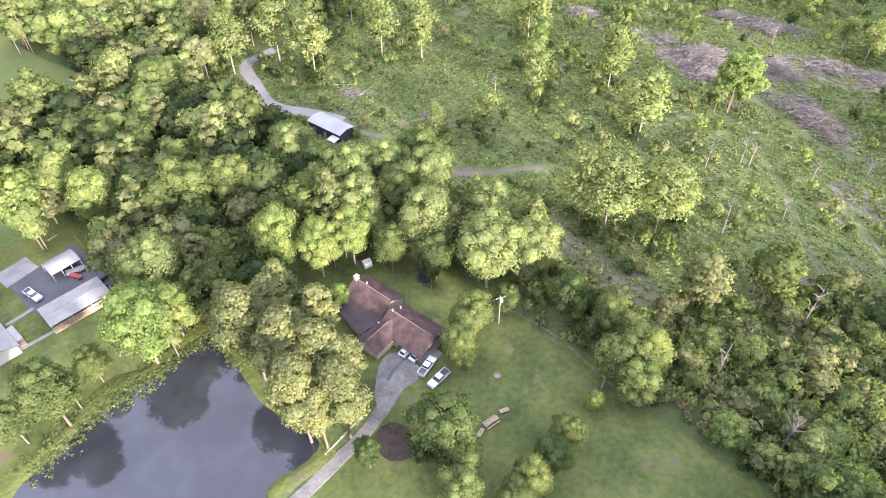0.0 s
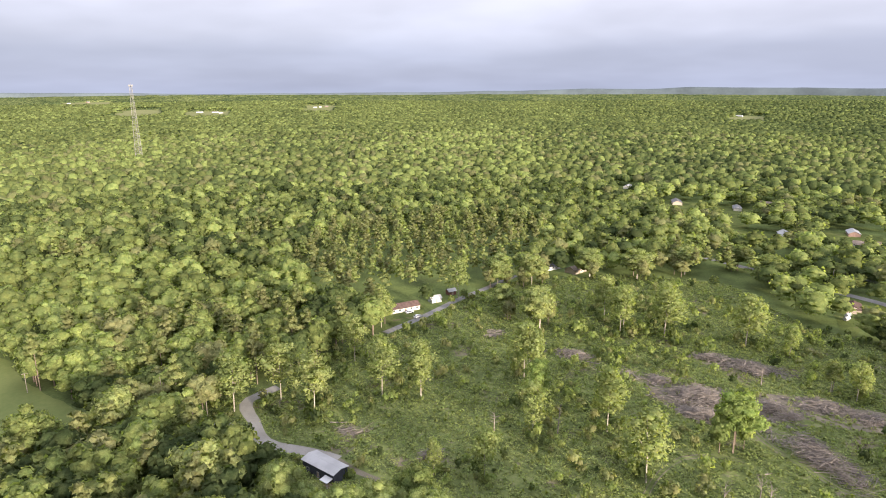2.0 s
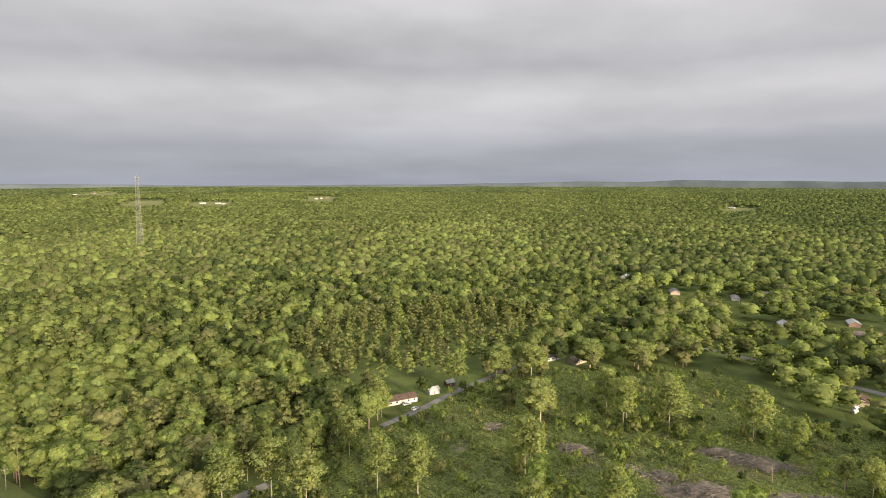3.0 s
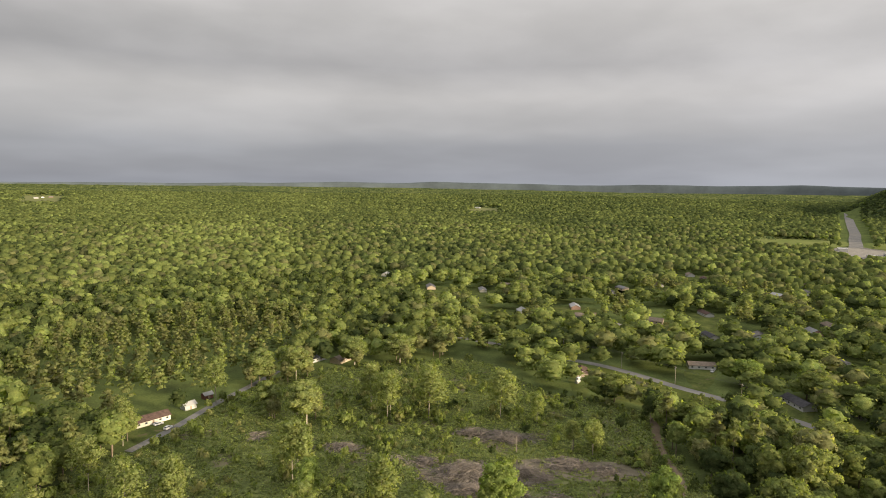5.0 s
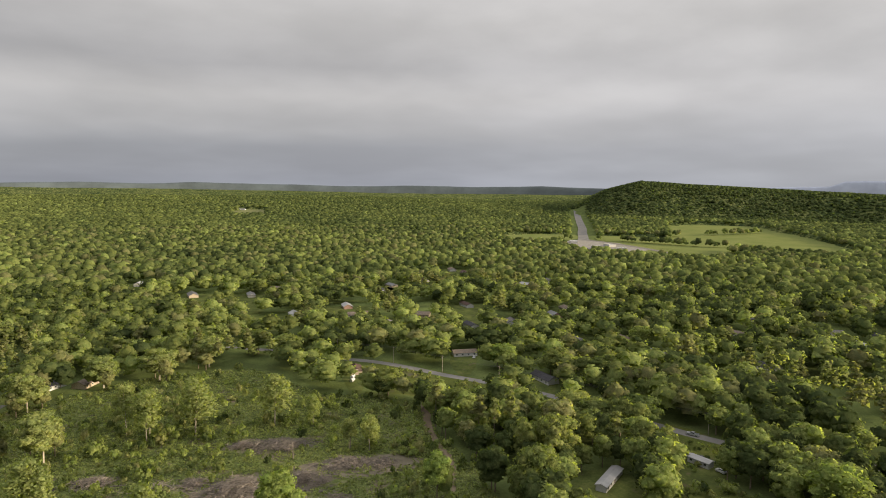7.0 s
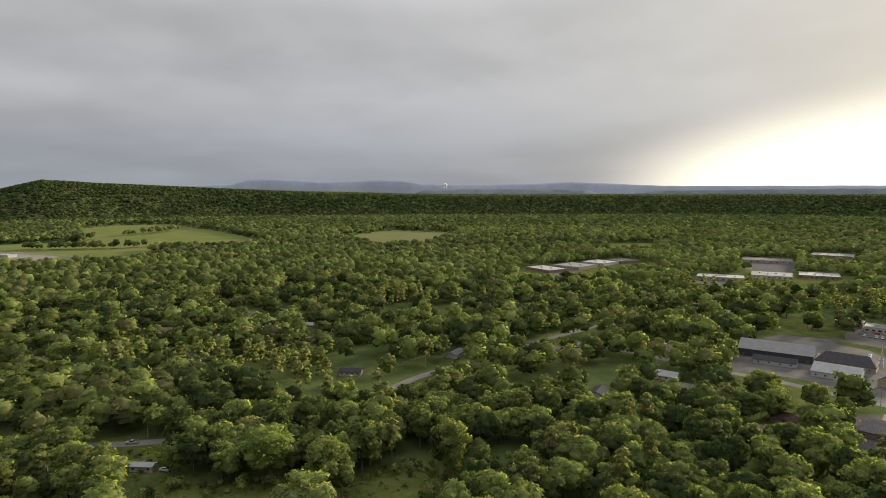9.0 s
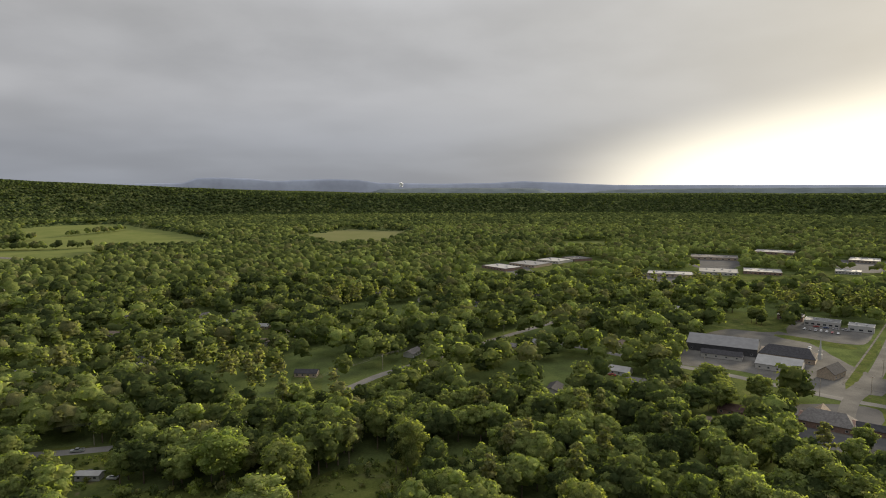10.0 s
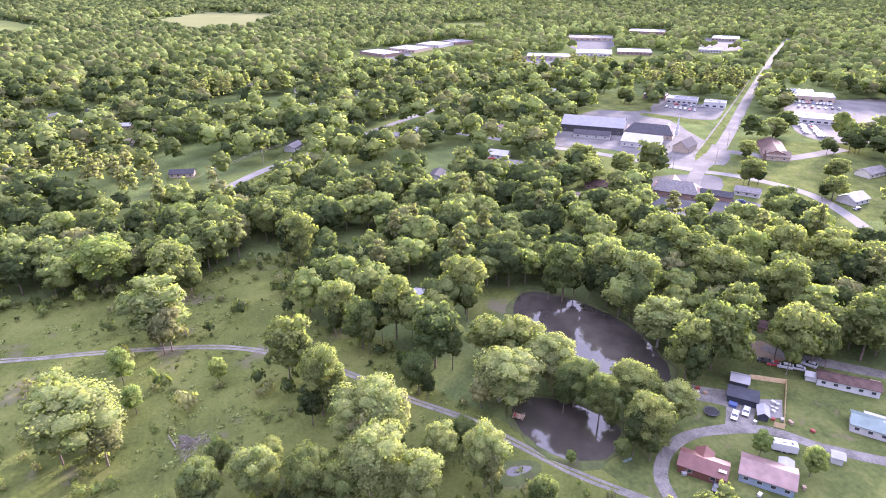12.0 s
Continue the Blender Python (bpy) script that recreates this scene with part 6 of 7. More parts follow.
LIME_WOOD = [(-170, 222), (-107, 233), (-78, 262), (-62, 325), (-104, 392), (-200, 420), (-300, 395), (-290, 330), (-210, 250)]
HEAPS = [(62, 270, 17, 9, -25, 2.1, 272), (125, 262, 19, 12, -20, 2.6, 352), (138, 252, 26, 13, -35, 3.1, 528), (92, 244, 17, 8, -10, 1.6, 208), (103, 226, 31, 21, -30, 3.1, 832), (127, 216, 19, 16, -35, 2.9, 416), (98, 213, 14, 12, -10, 2.3, 320), (126, 185, 41, 14, -75, 2.9, 768)]
HEAPS += [(150, 218, 31, 13, -30, 1.6, 384), (160, 208, 14, 12, -30, 1.6, 192), (80, 250, 10, 8, 10, 1.6, 112), (30, 300, 11, 6, 20, 1.3, 96), (-4, 190, 8, 5, 20, 1.2, 96), (-32, 206, 11, 5, -10, 1.0, 80), (146, 24, 11, 6, 30, 0.8, 64)]
BARE_EARTH = [(92, 246), (112, 240), (128, 232), (148, 226), (170, 214), (176, 200), (160, 198), (140, 208), (120, 208), (104, 206), (92, 216), (86, 232)]


def littered(p):
    """Where cut branches lie heaped on bare earth."""
    hit = inside(p, BARE_EARTH) & (wave(p[:, 0] / 7, p[:, 1] / 7, 84) > -0.1)
    for x, y, long, wide, turn, *_ in HEAPS:
        c, s = math.cos(radians(turn)), math.sin(radians(turn))
        u, w = (p[:, 0] - x) * c + (p[:, 1] - y) * s, (p[:, 1] - y) * c - (p[:, 0] - x) * s
        hit |= (2 * u / long) ** 2 + (2 * w / wide) ** 2 < 0.9
    return hit


SCRUB = [(12, 112), (20, 101), (36, 84), (50, 70), (63, 52), (76, 38), (125, 60), (122, 108), (62, 100), (46, 100), (32, 116)]
singles, rest = [], {}
for kind, group in (("pine", PINE_A), ("lime", LIME_A + LIME_B), ("pale", PALE_A + PALE_B + PALE_EDGE), ("broad", BROAD_A + BROAD_B + BROAD_C + BROAD_D + BROAD_E + STREET_TREES), ("spare", SPARE_A + SPARE_B)):
    singles += [(kind, *row) for row in group]
for kind, x, y, r, h in singles:
    r = min(r, 11.0)
    h = max(h, 1.75 * r)
    near = math.hypot(x, y) < 165
    plant(kind, x, y, r * {"pine": 0.92, "spare": 0.95, "pale": 0.98}.get(kind, 0.92), h, near)
    if kind in ("pale", "broad", "lime") and r > 4.5:
        # a lower companion or two, so that the crowns run together unevenly
        for k in range(2 if r > 6.5 else 1):
            a = rng.uniform(0, 6.28)
            rest.setdefault((kind, math.hypot(x, y) < 160), []).append((x + 0.62 * r * math.cos(a), y + 0.62 * r * math.sin(a), r * rng.uniform(0.36, 0.5), h * rng.uniform(0.55, 0.85)))
spots = np.array([(s[1], s[2], s[3]) for s in singles])


def clear_of_singles(p, k=0.75):
    d = np.hypot(p[:, None, 0] - spots[None, :, 0], p[:, None, 1] - spots[None, :, 1])
    return (d > spots[None, :, 2] * k + 1.0).all(1)


def gather(templates, places, radii, heights, tones):
    """One mesh of many trees from a few patterns."""
    vs, fs, ts, ns, n = [], [], [], [], 0
    pick = rng.integers(len(templates), size=len(places))
    turn = rng.uniform(0, 6.283, len(places))
    z = land(places[:, 0], places[:, 1])
    for k, (v, f, w) in enumerate(templates):
        i = np.where(pick == k)[0]
        c, s = np.cos(turn[i])[:, None], np.sin(turn[i])[:, None]
        x = (v[None, :, 0] * c - v[None, :, 1] * s) * radii[i][:, None] + places[i][:, :1]
        y = (v[None, :, 0] * s + v[None, :, 1] * c) * radii[i][:, None] + places[i][:, 1:]
        q = np.stack([x, y, v[None, :, 2] * heights[i][:, None] + z[i][:, None]], -1)
        ns.append(np.stack([w[None, :, 0] * c - w[None, :, 1] * s, w[None, :, 0] * s + w[None, :, 1] * c, np.repeat(w[None, :, 2], len(i), 0)], -1).reshape(-1, 3))
        vs.append(q.reshape(-1, 3))
        fs.append((f[None] + n + (np.arange(len(i)) * len(v))[:, None, None]).reshape(-1, 3))
        ts.append(np.repeat(tones[i], len(v)))
        n += len(i) * len(v)
    return np.concatenate(vs), np.concatenate(fs), np.concatenate(ns), np.concatenate(ts)


def unit(vf, radius, height):
    v, f, w = vf
    return v / (radius, radius, height), f, w


# the near woods: the nearest trees one by one, the rest as patterns in one mesh
p = lattice(8.6, 40, 330)
p = p[~open_ground(p)]
p = p[~thin(p) & clear_of_singles(p)]
p = p[(p[:, 0] < 150) | (rng.random(len(p)) < 0.72)]
p = p[np.argsort(np.hypot(p[:, 0], p[:, 1]))]
piny, scrub, limy = inside(p, PINE_WOOD), inside(p, SCRUB), inside(p, LIME_WOOD)
lush = wave(p[:, 0] / 30, p[:, 1] / 30, 31)
for n, (x, y) in enumerate(p):
    u = rng.random()
    if scrub[n]:
        kind, r = ("broad" if u < 0.3 else "lime" if u < 0.5 else "pale"), rng.uniform(2.2, 4.2)
    elif piny[n] and u < 0.8:
        kind, r = "pine", rng.uniform(3.6, 4.7)
    else:
        kind, r = ("lime" if limy[n] and u > 0.3 else "pine" if u < (0.16 if x < 150 else 0.05) else "lime" if u < 0.16 + 0.16 * (lush[n] > 0) + 0.08 * (x > 150) else "pale" if u < 0.36 else "broad"), rng.uniform(4.8, 7.4)
    if kind == "pine":
        r = min(r, 4.6)
    elif not scrub[n] and x > 150:
        r *= 0.98
    gardens = float(town(np.array([(x, y)]))[0])
    h = r * (rng.uniform(4.9, 6.0) if kind == "pine" else rng.uniform(2.0, 2.6) if scrub[n] else rng.uniform(2.7, 3.3) - 0.5 * gardens)
    if n < 90:
        plant(kind, x, y, r, h, False)
    else:
        rest.setdefault((kind, math.hypot(x, y) < 140), []).append((x, y, r, h))

# small scrub between the bigger trees of the thicket
p = lattice(2.7, 40, 150)
p = p[inside(p, SCRUB) & clear_of_singles(p, 0.5)]
for x, y in p:
    r = rng.uniform(1.3, 2.9)
    rest.setdefault((rng.choice(["pale", "lime", "broad"], p=[0.52, 0.33, 0.15]), "shrub"), []).append((x, y, r, r * rng.uniform(1.7, 2.4)))


# saplings and shrubs in the cleared land, round the trees left standing and along the meadow's edge
p = lattice(3.3, 60, 420)
grown = 0.6 * wave(p[:, 0] / 26, p[:, 1] / 26, 81) + 0.4 * wave(p[:, 0] / 9, p[:, 1] / 9, 82)
close = np.zeros(len(p), bool)
for x, y, r, h in SPARE_A + SPARE_B:
    close |= np.hypot(p[:, 0] - x, p[:, 1] - y) < 1.1 * r
edge = np.zeros(len(p), bool)
for q in (np.array(MEADOW),):
    m = np.roll(q, -1, 0)
    for a, b in zip(q, m):
        edge |= beside(p, [tuple(a), tuple(b)], 9)
chance = np.where(inside(p, CUT), 0.13 + 0.34 * grown + 0.06 * (p[:, 1] > 240) + 0.34 * close, np.where(inside(p, MEADOW), 0.10 + 0.26 * grown + 0.40 * edge, 0.0))
for line, w in PATHS.values():
    chance[beside(p, line, w / 2 + 2.0)] = 0
for line in (TRACK, TRACK_TWO, *RUTS):
    chance[beside(p, line, 3.2)] = 0
for q in (POND_TWO, POND_THREE, YARD):
    chance[inside(p, q)] = 0
chance[littered(p)] *= 0.12
for x, y in p[rng.random(len(p)) < chance]:
    r = min(3.4, rng.gamma(3.0, 0.45) + 0.5)
    kind = rng.choice(["lime", "broad", "pale"], p=[0.34, 0.40, 0.26])
    rest.setdefault((kind, "shrub"), []).append((x, y, r, r * rng.uniform(1.3, 2.6)))


# low growth on the verges of the wooded street
p = lattice(4.0, 200, 520)
for o in VERGES[:5]:
    for x, y in p[inside(p, o) & ~beside(p, STREET, 7.0) & (rng.random(len(p)) < 0.5)]:
        r = rng.uniform(0.9, 2.3)
        rest.setdefault((rng.choice(["lime", "broad", "pale"]), "shrub"), []).append((x, y, r, r * rng.uniform(1.2, 1.9)))


def pattern(kind, near):
    """A tree crown for the joined woods."""
    if near == "shrub":
        n = int(rng.integers(2, 4))
        c = np.stack([rng.normal(0, 1.0, n), rng.normal(0, 1.0, n), rng.uniform(1.0, 2.4, n)], -1)
        r = rng.uniform(0.9, 1.5, n)
        p, nor = on_lobes(c, r, 46, 0.9, loose=0.25)
        return unit(join(lumps(c, r * 0.72, 0.85, low=-0.3), sprays(p, nor, 0.72, 0.6, 3)), 2.4, 3.6)
    if kind == "pine":
        (v, f, w), c = pine(20, 800, 0.32) if near else pine(12, 230, 0.46, 3, 0.12)
    else:
        (v, f, w), c = broad(20, 850, 0.32, 3, core=1.08) if near else broad(13, 290, 0.52, 3, 1.0, 0.92, 0.14, 1.2)
    return unit((v, f, w), 1.75 if kind == "pine" else 3.0, 10.0)


SPREAD = {"broad": (0.0, 0.70), "lime": (0.60, 0.69), "pale": (0.93, 1.0), "pine": (0.78, 0.88)}
pieces = []
for (kind, near), rows in rest.items():
    q = np.array(rows)
    lo, hi = SPREAD[kind]
    pieces.append(gather([pattern(kind, near) for _ in range(4)], q[:, :2], q[:, 2], q[:, 3], lo + (hi - lo) * rng.random(len(q)) ** np.where((kind == "broad") & (q[:, 0] > 110), 1.7, 1.0)))
v, f, w = join(*[x[:3] for x in pieces])
tagged(new("woods", sheet_mesh("woods", v, f, M["woods"], np.concatenate([x[3] for x in pieces]), normals=w)), "dense mixed woods of broadleaf trees and pines", "woods", kind="stuff")

# the trunks under those crowns
a = np.linspace(0, 2 * math.pi, 5, endpoint=False)
ring = np.stack([np.cos(a), np.sin(a), 0 * a], -1)
stem = np.concatenate([ring * 0.055, ring * 0.03 + (0, 0, 0.72)])
sides = np.array([t for i in range(5) for t in ((i, (i + 1) % 5, 5 + i), ((i + 1) % 5, 5 + (i + 1) % 5, 5 + i))])
q = np.array([row for (kind, near), rows in rest.items() if near != "shrub" for row in rows])
v, f, w, t = gather([(stem, sides, np.concatenate([ring, ring]))], q[:, :2], q[:, 2], q[:, 3], np.zeros(len(q)))
tagged(new("trunks", sheet_mesh("trunks", v, f, M["bark"], t, normals=w)), "brown trunks standing in mixed woods", "trunks", kind="stuff")


def middle_broad():
    c, r = broad_lobes(6, 1.1, 0.92, 1.22)
    p, nor = on_lobes(c, r, 56, 0.9, loose=0.16)
    return unit(join(lumps(c, r * 0.94, 0.9, low=-0.25), sprays(p, nor, 0.62, 0.5, 3)), 3.0, 10.0)


def middle_pine():
    (v, f, w), c = pine(8, 70, 0.6)
    return unit((v, f, w), 1.75, 10.0)


def far_tree(leaves=4):
    """A crown seen from a long way off: an uneven half-ball with a few ragged sprays."""
    v, f, w = lumps([(0, 0, 5.6)], [4.0], 1.05, 0.3, -0.25 if leaves else 0.0)
    if not leaves:
        return unit((v, f, w), 4.1, 10.0)
    d = rng.normal(0, 1, (leaves, 3))
    d[:, 2] = np.abs(d[:, 2]) * 0.8
    d /= np.linalg.norm(d, axis=1)[:, None]
    return unit(join((v, f, w), sprays(np.array([0, 0, 5.6]) + d * (3.6, 3.6, 3.6), d, 2.4, 0.5, 3)), 4.1, 10.0)


# the middle woods
p = lattice(11.2, 330, 760)
p = p[~open_ground(p)]
p = p[~thin(p)]
piny = (inside(p, PINE_WOOD) | (wave(p[:, 0] / 90, p[:, 1] / 90, 41) > 0.45)) & ~inside(p, LIME_WOOD)
for name, sel, make, lo, hi, k, text in (("broadleaf_woods", ~piny, middle_broad, 4.9, 7.8, 2.95, "mixed green broadleaf woods"), ("pine_woods", piny, middle_pine, 3.4, 4.6, 5.6, "stand of olive-green pines")):
    q = p[sel]
    north = 1 - ramp_between(np.degrees(np.arctan2(q[:, 0], q[:, 1])), 52, 70)  # lower garden trees to the north
    r = rng.uniform(lo, hi, len(q)) * (1 + 0.12 * town(q))
    # tone rises northward and sunward: the brighter light there is painted into the leaves
    tone = np.clip(0.26 + 0.10 * ramp_between(np.degrees(np.arctan2(q[:, 0], q[:, 1])), 95, 120) + 0.20 * north + 0.18 * wave(q[:, 0] / 60, q[:, 1] / 60, 51) + rng.normal(0, 0.25, len(q)) + 0.34 * (rng.random(len(q)) < 0.26 - 0.14 * north), 0, 0.72) if name[0] == "b" else rng.uniform(0.72, 0.90, len(q))
    tone = np.where(rng.random(len(q)) < 0.10, 0.85, tone)
    tone = np.where(inside(q, LIME_WOOD), rng.uniform(0.42, 0.70, len(q)), tone)
    v, f, w, t = gather([make() for _ in range(5)], q, r, r * k * rng.uniform(0.88, 1.14, len(q)) * (1 - (0.10 + 0.12 * north) * town(q)), tone)
    tagged(new(name, sheet_mesh(name, v, f, M["woods"], t, normals=w)), text, "woods", kind="stuff")

# the woods behind them
# hedgerows and clumps across the fields under the ridge: from, to, trees, width
HEDGES = [((1256, 752), (1255, 618), 46, 6), ((1255, 618), (1286, 533), 26, 4), ((1625, 685), (1782, 652), 26, 7), ((1415, 759), (1490, 731), 22, 10), ((1574, 718), (1615, 692), 9, 6), ((1905, 646), (1874, 605), 6, 5)]


def on_ridge(p):
    """The face of the long ridge to the east."""
    r, az = np.hypot(p[:, 0], p[:, 1]), np.degrees(np.arctan2(p[:, 0], p[:, 1]))
    return (az > 52) & (az < 136) & (r > 2330) & (r < 2900)


for name, step, lo, hi, small, large, leaves, text in (("distant_woods", 11.8, 760, 1700, 4.6, 7.4, 2, "rolling mixed woods in the distance"), ("far_off_woods", 19.0, 1700, 3450, 7.5, 11.5, 0, "wooded plain far off"), ("ridge_woods", 13.5, 2330, 2900, 5.0, 8.0, 0, "woods on a long ridge, toned dark for cloud shade")):
    p = lattice(step, lo, hi, -38.0, 145.0)
    p = p[~open_ground(p)]
    p = p[~thin(p)]
    if name == "distant_woods":
        for (ax, ay), (bx, by), count, wide in HEDGES:
            u = rng.uniform(0, 1, (count, 1))
            p = np.concatenate([p, np.array([(ax, ay)]) + u * (bx - ax, by - ay) + rng.normal(0, wide, (count, 2))])
    else:
        p = p[on_ridge(p) == (name == "ridge_woods")]
    r = rng.uniform(small, large, len(p))
    # cloud shade over the ridge is put into its trees' very dark tone
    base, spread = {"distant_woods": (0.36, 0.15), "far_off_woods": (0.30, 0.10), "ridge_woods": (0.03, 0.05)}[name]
    # front light in the north and sunward glow are put into the leaf tone
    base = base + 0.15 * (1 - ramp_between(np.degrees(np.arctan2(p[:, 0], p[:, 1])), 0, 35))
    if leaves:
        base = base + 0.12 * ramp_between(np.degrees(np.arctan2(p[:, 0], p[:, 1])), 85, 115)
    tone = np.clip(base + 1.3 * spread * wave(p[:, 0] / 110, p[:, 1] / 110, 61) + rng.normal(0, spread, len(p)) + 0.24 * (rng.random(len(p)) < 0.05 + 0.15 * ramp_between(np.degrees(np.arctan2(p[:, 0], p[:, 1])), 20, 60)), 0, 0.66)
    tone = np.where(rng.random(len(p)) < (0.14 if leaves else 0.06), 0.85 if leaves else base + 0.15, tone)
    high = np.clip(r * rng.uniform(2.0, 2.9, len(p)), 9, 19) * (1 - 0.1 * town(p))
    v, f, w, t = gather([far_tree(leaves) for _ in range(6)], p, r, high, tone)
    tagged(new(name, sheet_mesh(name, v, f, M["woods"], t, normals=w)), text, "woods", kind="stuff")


# brush on the cleared land and the meadow
def bush():
    p = np.stack([rng.normal(0, 0.42, 15), rng.normal(0, 0.42, 15), rng.uniform(0.1, 0.95, 15)], -1)
    return sprays(p, p * (0.9, 0.9, 0.2) + (0, 0, 0.75), 0.46, 0.55, 3)


for name, outline, step, keep, text in (("brush", CUT, 1.7, -0.15, "low green brush and weeds on cleared land"), ("brush", MEADOW, 3.4, 0.55, "scattered weeds and saplings in a meadow")):
    p = lattice(step, 30, 420)
    p = p[inside(p, outline) & clear_of_singles(p, 0.15)]
    dens = 0.5 * wave(p[:, 0] / 14, p[:, 1] / 14, 71) + 0.5 * wave(p[:, 0] / 5, p[:, 1] / 5, 72) + rng.normal(0, 0.3, len(p))
    p = p[dens > keep - 0.55]
    dens = np.zeros(len(p), bool)
    for line, w in PATHS.values():
        dens |= beside(p, line, w / 2 + 1.0)
    for line in (TRACK, TRACK_TWO, *RUTS):
        dens |= beside(p, line, 1.2)
    dens |= littered(p) & (rng.random(len(p)) < 0.85)
    p = p[~dens]
    h = rng.gamma(1.8, 0.36, len(p)).clip(0.2, 2.4)
    v, f, w, t = gather([(*bush()[:2], np.tile((0.0, 0.0, 1.0), (45, 1)) + rng.normal(0, 0.28, (45, 3))) for _ in range(6)], p, rng.uniform(0.7, 1.5, len(p)), h, np.clip((0.68 if outline is CUT else 0.54) + 0.12 * wave(p[:, 0] / 12, p[:, 1] / 12, 73) + rng.normal(0, 0.08, len(p)), 0.3, 0.76))
    tagged(new(name, sheet_mesh(name, v, f, M["brush"], t, normals=w)), text, "brush", kind="stuff")


# weeds along the pond's grassy bank
line = spline([(-84, 62), (-77, 75), (-67, 85), (-60, 94), (-55, 96.5), (-48, 88)], 0.55)
p = np.repeat(line, 9, 0) + rng.normal(0, 1.7, (9 * len(line), 2)) + (0.7, -0.7)
v, f, w, t = gather([(*bush()[:2], np.tile((0.0, 0.0, 1.0), (45, 1)) + rng.normal(0, 0.28, (45, 3))) for _ in range(4)], p, rng.uniform(0.5, 1.1, len(p)), rng.uniform(0.15, 0.55, len(p)), rng.uniform(0.48, 0.70, len(p)))
tagged(new("weeds", sheet_mesh("weeds", v, f, M["brush"], t, normals=w)), "tangled green weeds along a pond's bank", "weeds", kind="stuff")


# ---- dead trees, brush piles and logs ----
dead = []
for n in range(3):
    t = thing("dead_tree", 0, 0, label="bare grey dead tree in cleared land", category="dead tree", group="dead trees")
    part("trunk", dead_mesh("trunk", M["dead"]), None, t)
    dead.append(t)
for n, (x, y, r, h) in enumerate(SNAG_A + [(128, 150, 3, 9), (150, 160, 3, 8), (58, 66, 3, 9), (70, 88, 3, 8), (96, 132, 3, 9), (20, 205, 2, 8), (96, 158, 2, 9), (112, 150, 2, 8), (134, 238, 2, 9), (160, 232, 2, 9)]):
    m = pose(x, y, 0, 0, 0, n * 77) @ Matrix.Diagonal((0.9, 0.9, h / 10, 1))
    if n < 3:
        dead[n].matrix_basis = m
    else:
        s = dead[n % 3].scale
        copy_thing(dead[n % 3], m @ Matrix.Diagonal((1 / s.x, 1 / s.y, 1 / s.z, 1)))


def branch_heap(x, y, long, wide, turn, height, sticks):
    """Heaped tree tops: bundles of branches that fan out from their butts, with a few bare trunks."""
    g = Geo()
    bundles = max(4, sticks // 26)
    for b in range(bundles):
        u, w = rng.normal(0, 0.24), rng.normal(0, 0.22)
        lift = height * math.exp(-(2.2 * u) ** 2 - (2.0 * w) ** 2)
        way, size = rng.uniform(0, 6.28), rng.uniform(0.6, 1.35)
        for k in range(sticks // bundles):
            c = Vector((u * long + rng.normal(0, 1.5) * size, w * wide + rng.normal(0, 1.1) * size, lift * rng.uniform(0.1, 1.0)))
            a, ln = way + rng.normal(0, 0.55), rng.gamma(3.0, 0.85) * size + 0.7
            d = Vector((math.cos(a), math.sin(a), rng.normal(0.02, 0.16))) * ln / 2
            r = rng.uniform(0.035, 0.095) if k else rng.uniform(0.12, 0.22)
            g.rod((c.x - d.x, c.y - d.y, max(0.05, c.z - d.z)), (c.x + d.x, c.y + d.y, max(0.1, c.z + d.z)), r, r * 0.4, 3)
    me = bpy.data.meshes.new("branch_heap")
    me.from_pydata(g.v, [], g.f)
    me.materials.append(M["dead"])
    ob = new("branch_heap", me)
    ob.matrix_basis = pose(x, y, 0.05, 0, 0, turn)
    tagged(ob, "long heap of grey-brown cut branches" if long > 20 else "heap of grey-brown cut branches", "brush heap", kind="stuff")


for x, y, long, wide, turn, height, sticks in HEAPS:
    branch_heap(x, y, long, wide, turn, height * 1.35, int(sticks * 2.3))
patch("bare_earth", BARE_EARTH, M["dirt"], "bare brown earth between heaps of branches", 0.08, 2.5)
patch("bare_earth", [(26, 142), (34, 134), (42, 124), (50, 114), (56, 106), (50, 102), (42, 106), (34, 118), (26, 132)], M["dirt"], "strip of bare scraped earth beside the woods", 0.08, 2.0)
patch("bare_earth", [(118, 150), (126, 148), (128, 132), (122, 128), (118, 138)], M["dirt"], "small bare patch in the brush", 0.08, 1.5)
for n, (x, y, turn, long) in enumerate([(-36, 212, -5, 9.0), (36, 228, 30, 7.0), (128, 170, -20, 7.5), (140, 14, 60, 8.0), (150, 30, 20, 6.0), (70, 262, -30, 6.0), (104, 176, 5, 5.0), (-109.7, 130.4, 50, 3.0)]):
    t = thing("log", x, y, turn, 0.25, label="pale bare log lying on the ground", category="log", group="logs")
    part("stem", Geo().rod((-long / 2, 0, 0), (long / 2, 0.2, 0.05), 0.24, 0.14, 8), M["dead"], t)
    part("branch", Geo().rod((long * 0.1, 0, 0.1), (long * 0.3, 0.9, 0.5), 0.08, 0.03, 5), M["dead"], t)


# ---- vehicles ----
def wheels(t, axle, track, r):
    for sx in (-1, 1):
        for sy in (-1, 1):
            w = part("wheel", Geo().rod((sx * axle, sy * (track - 0.22), r), (sx * axle, sy * track, r), r, r, 12), M["tyre"], t)
            part("rim", Geo().rod((sx * axle, sy * (track - 0.05), r), (sx * axle, sy * (track + 0.015), r), r * 0.6, r * 0.55, 10), M["car_silver"], w)


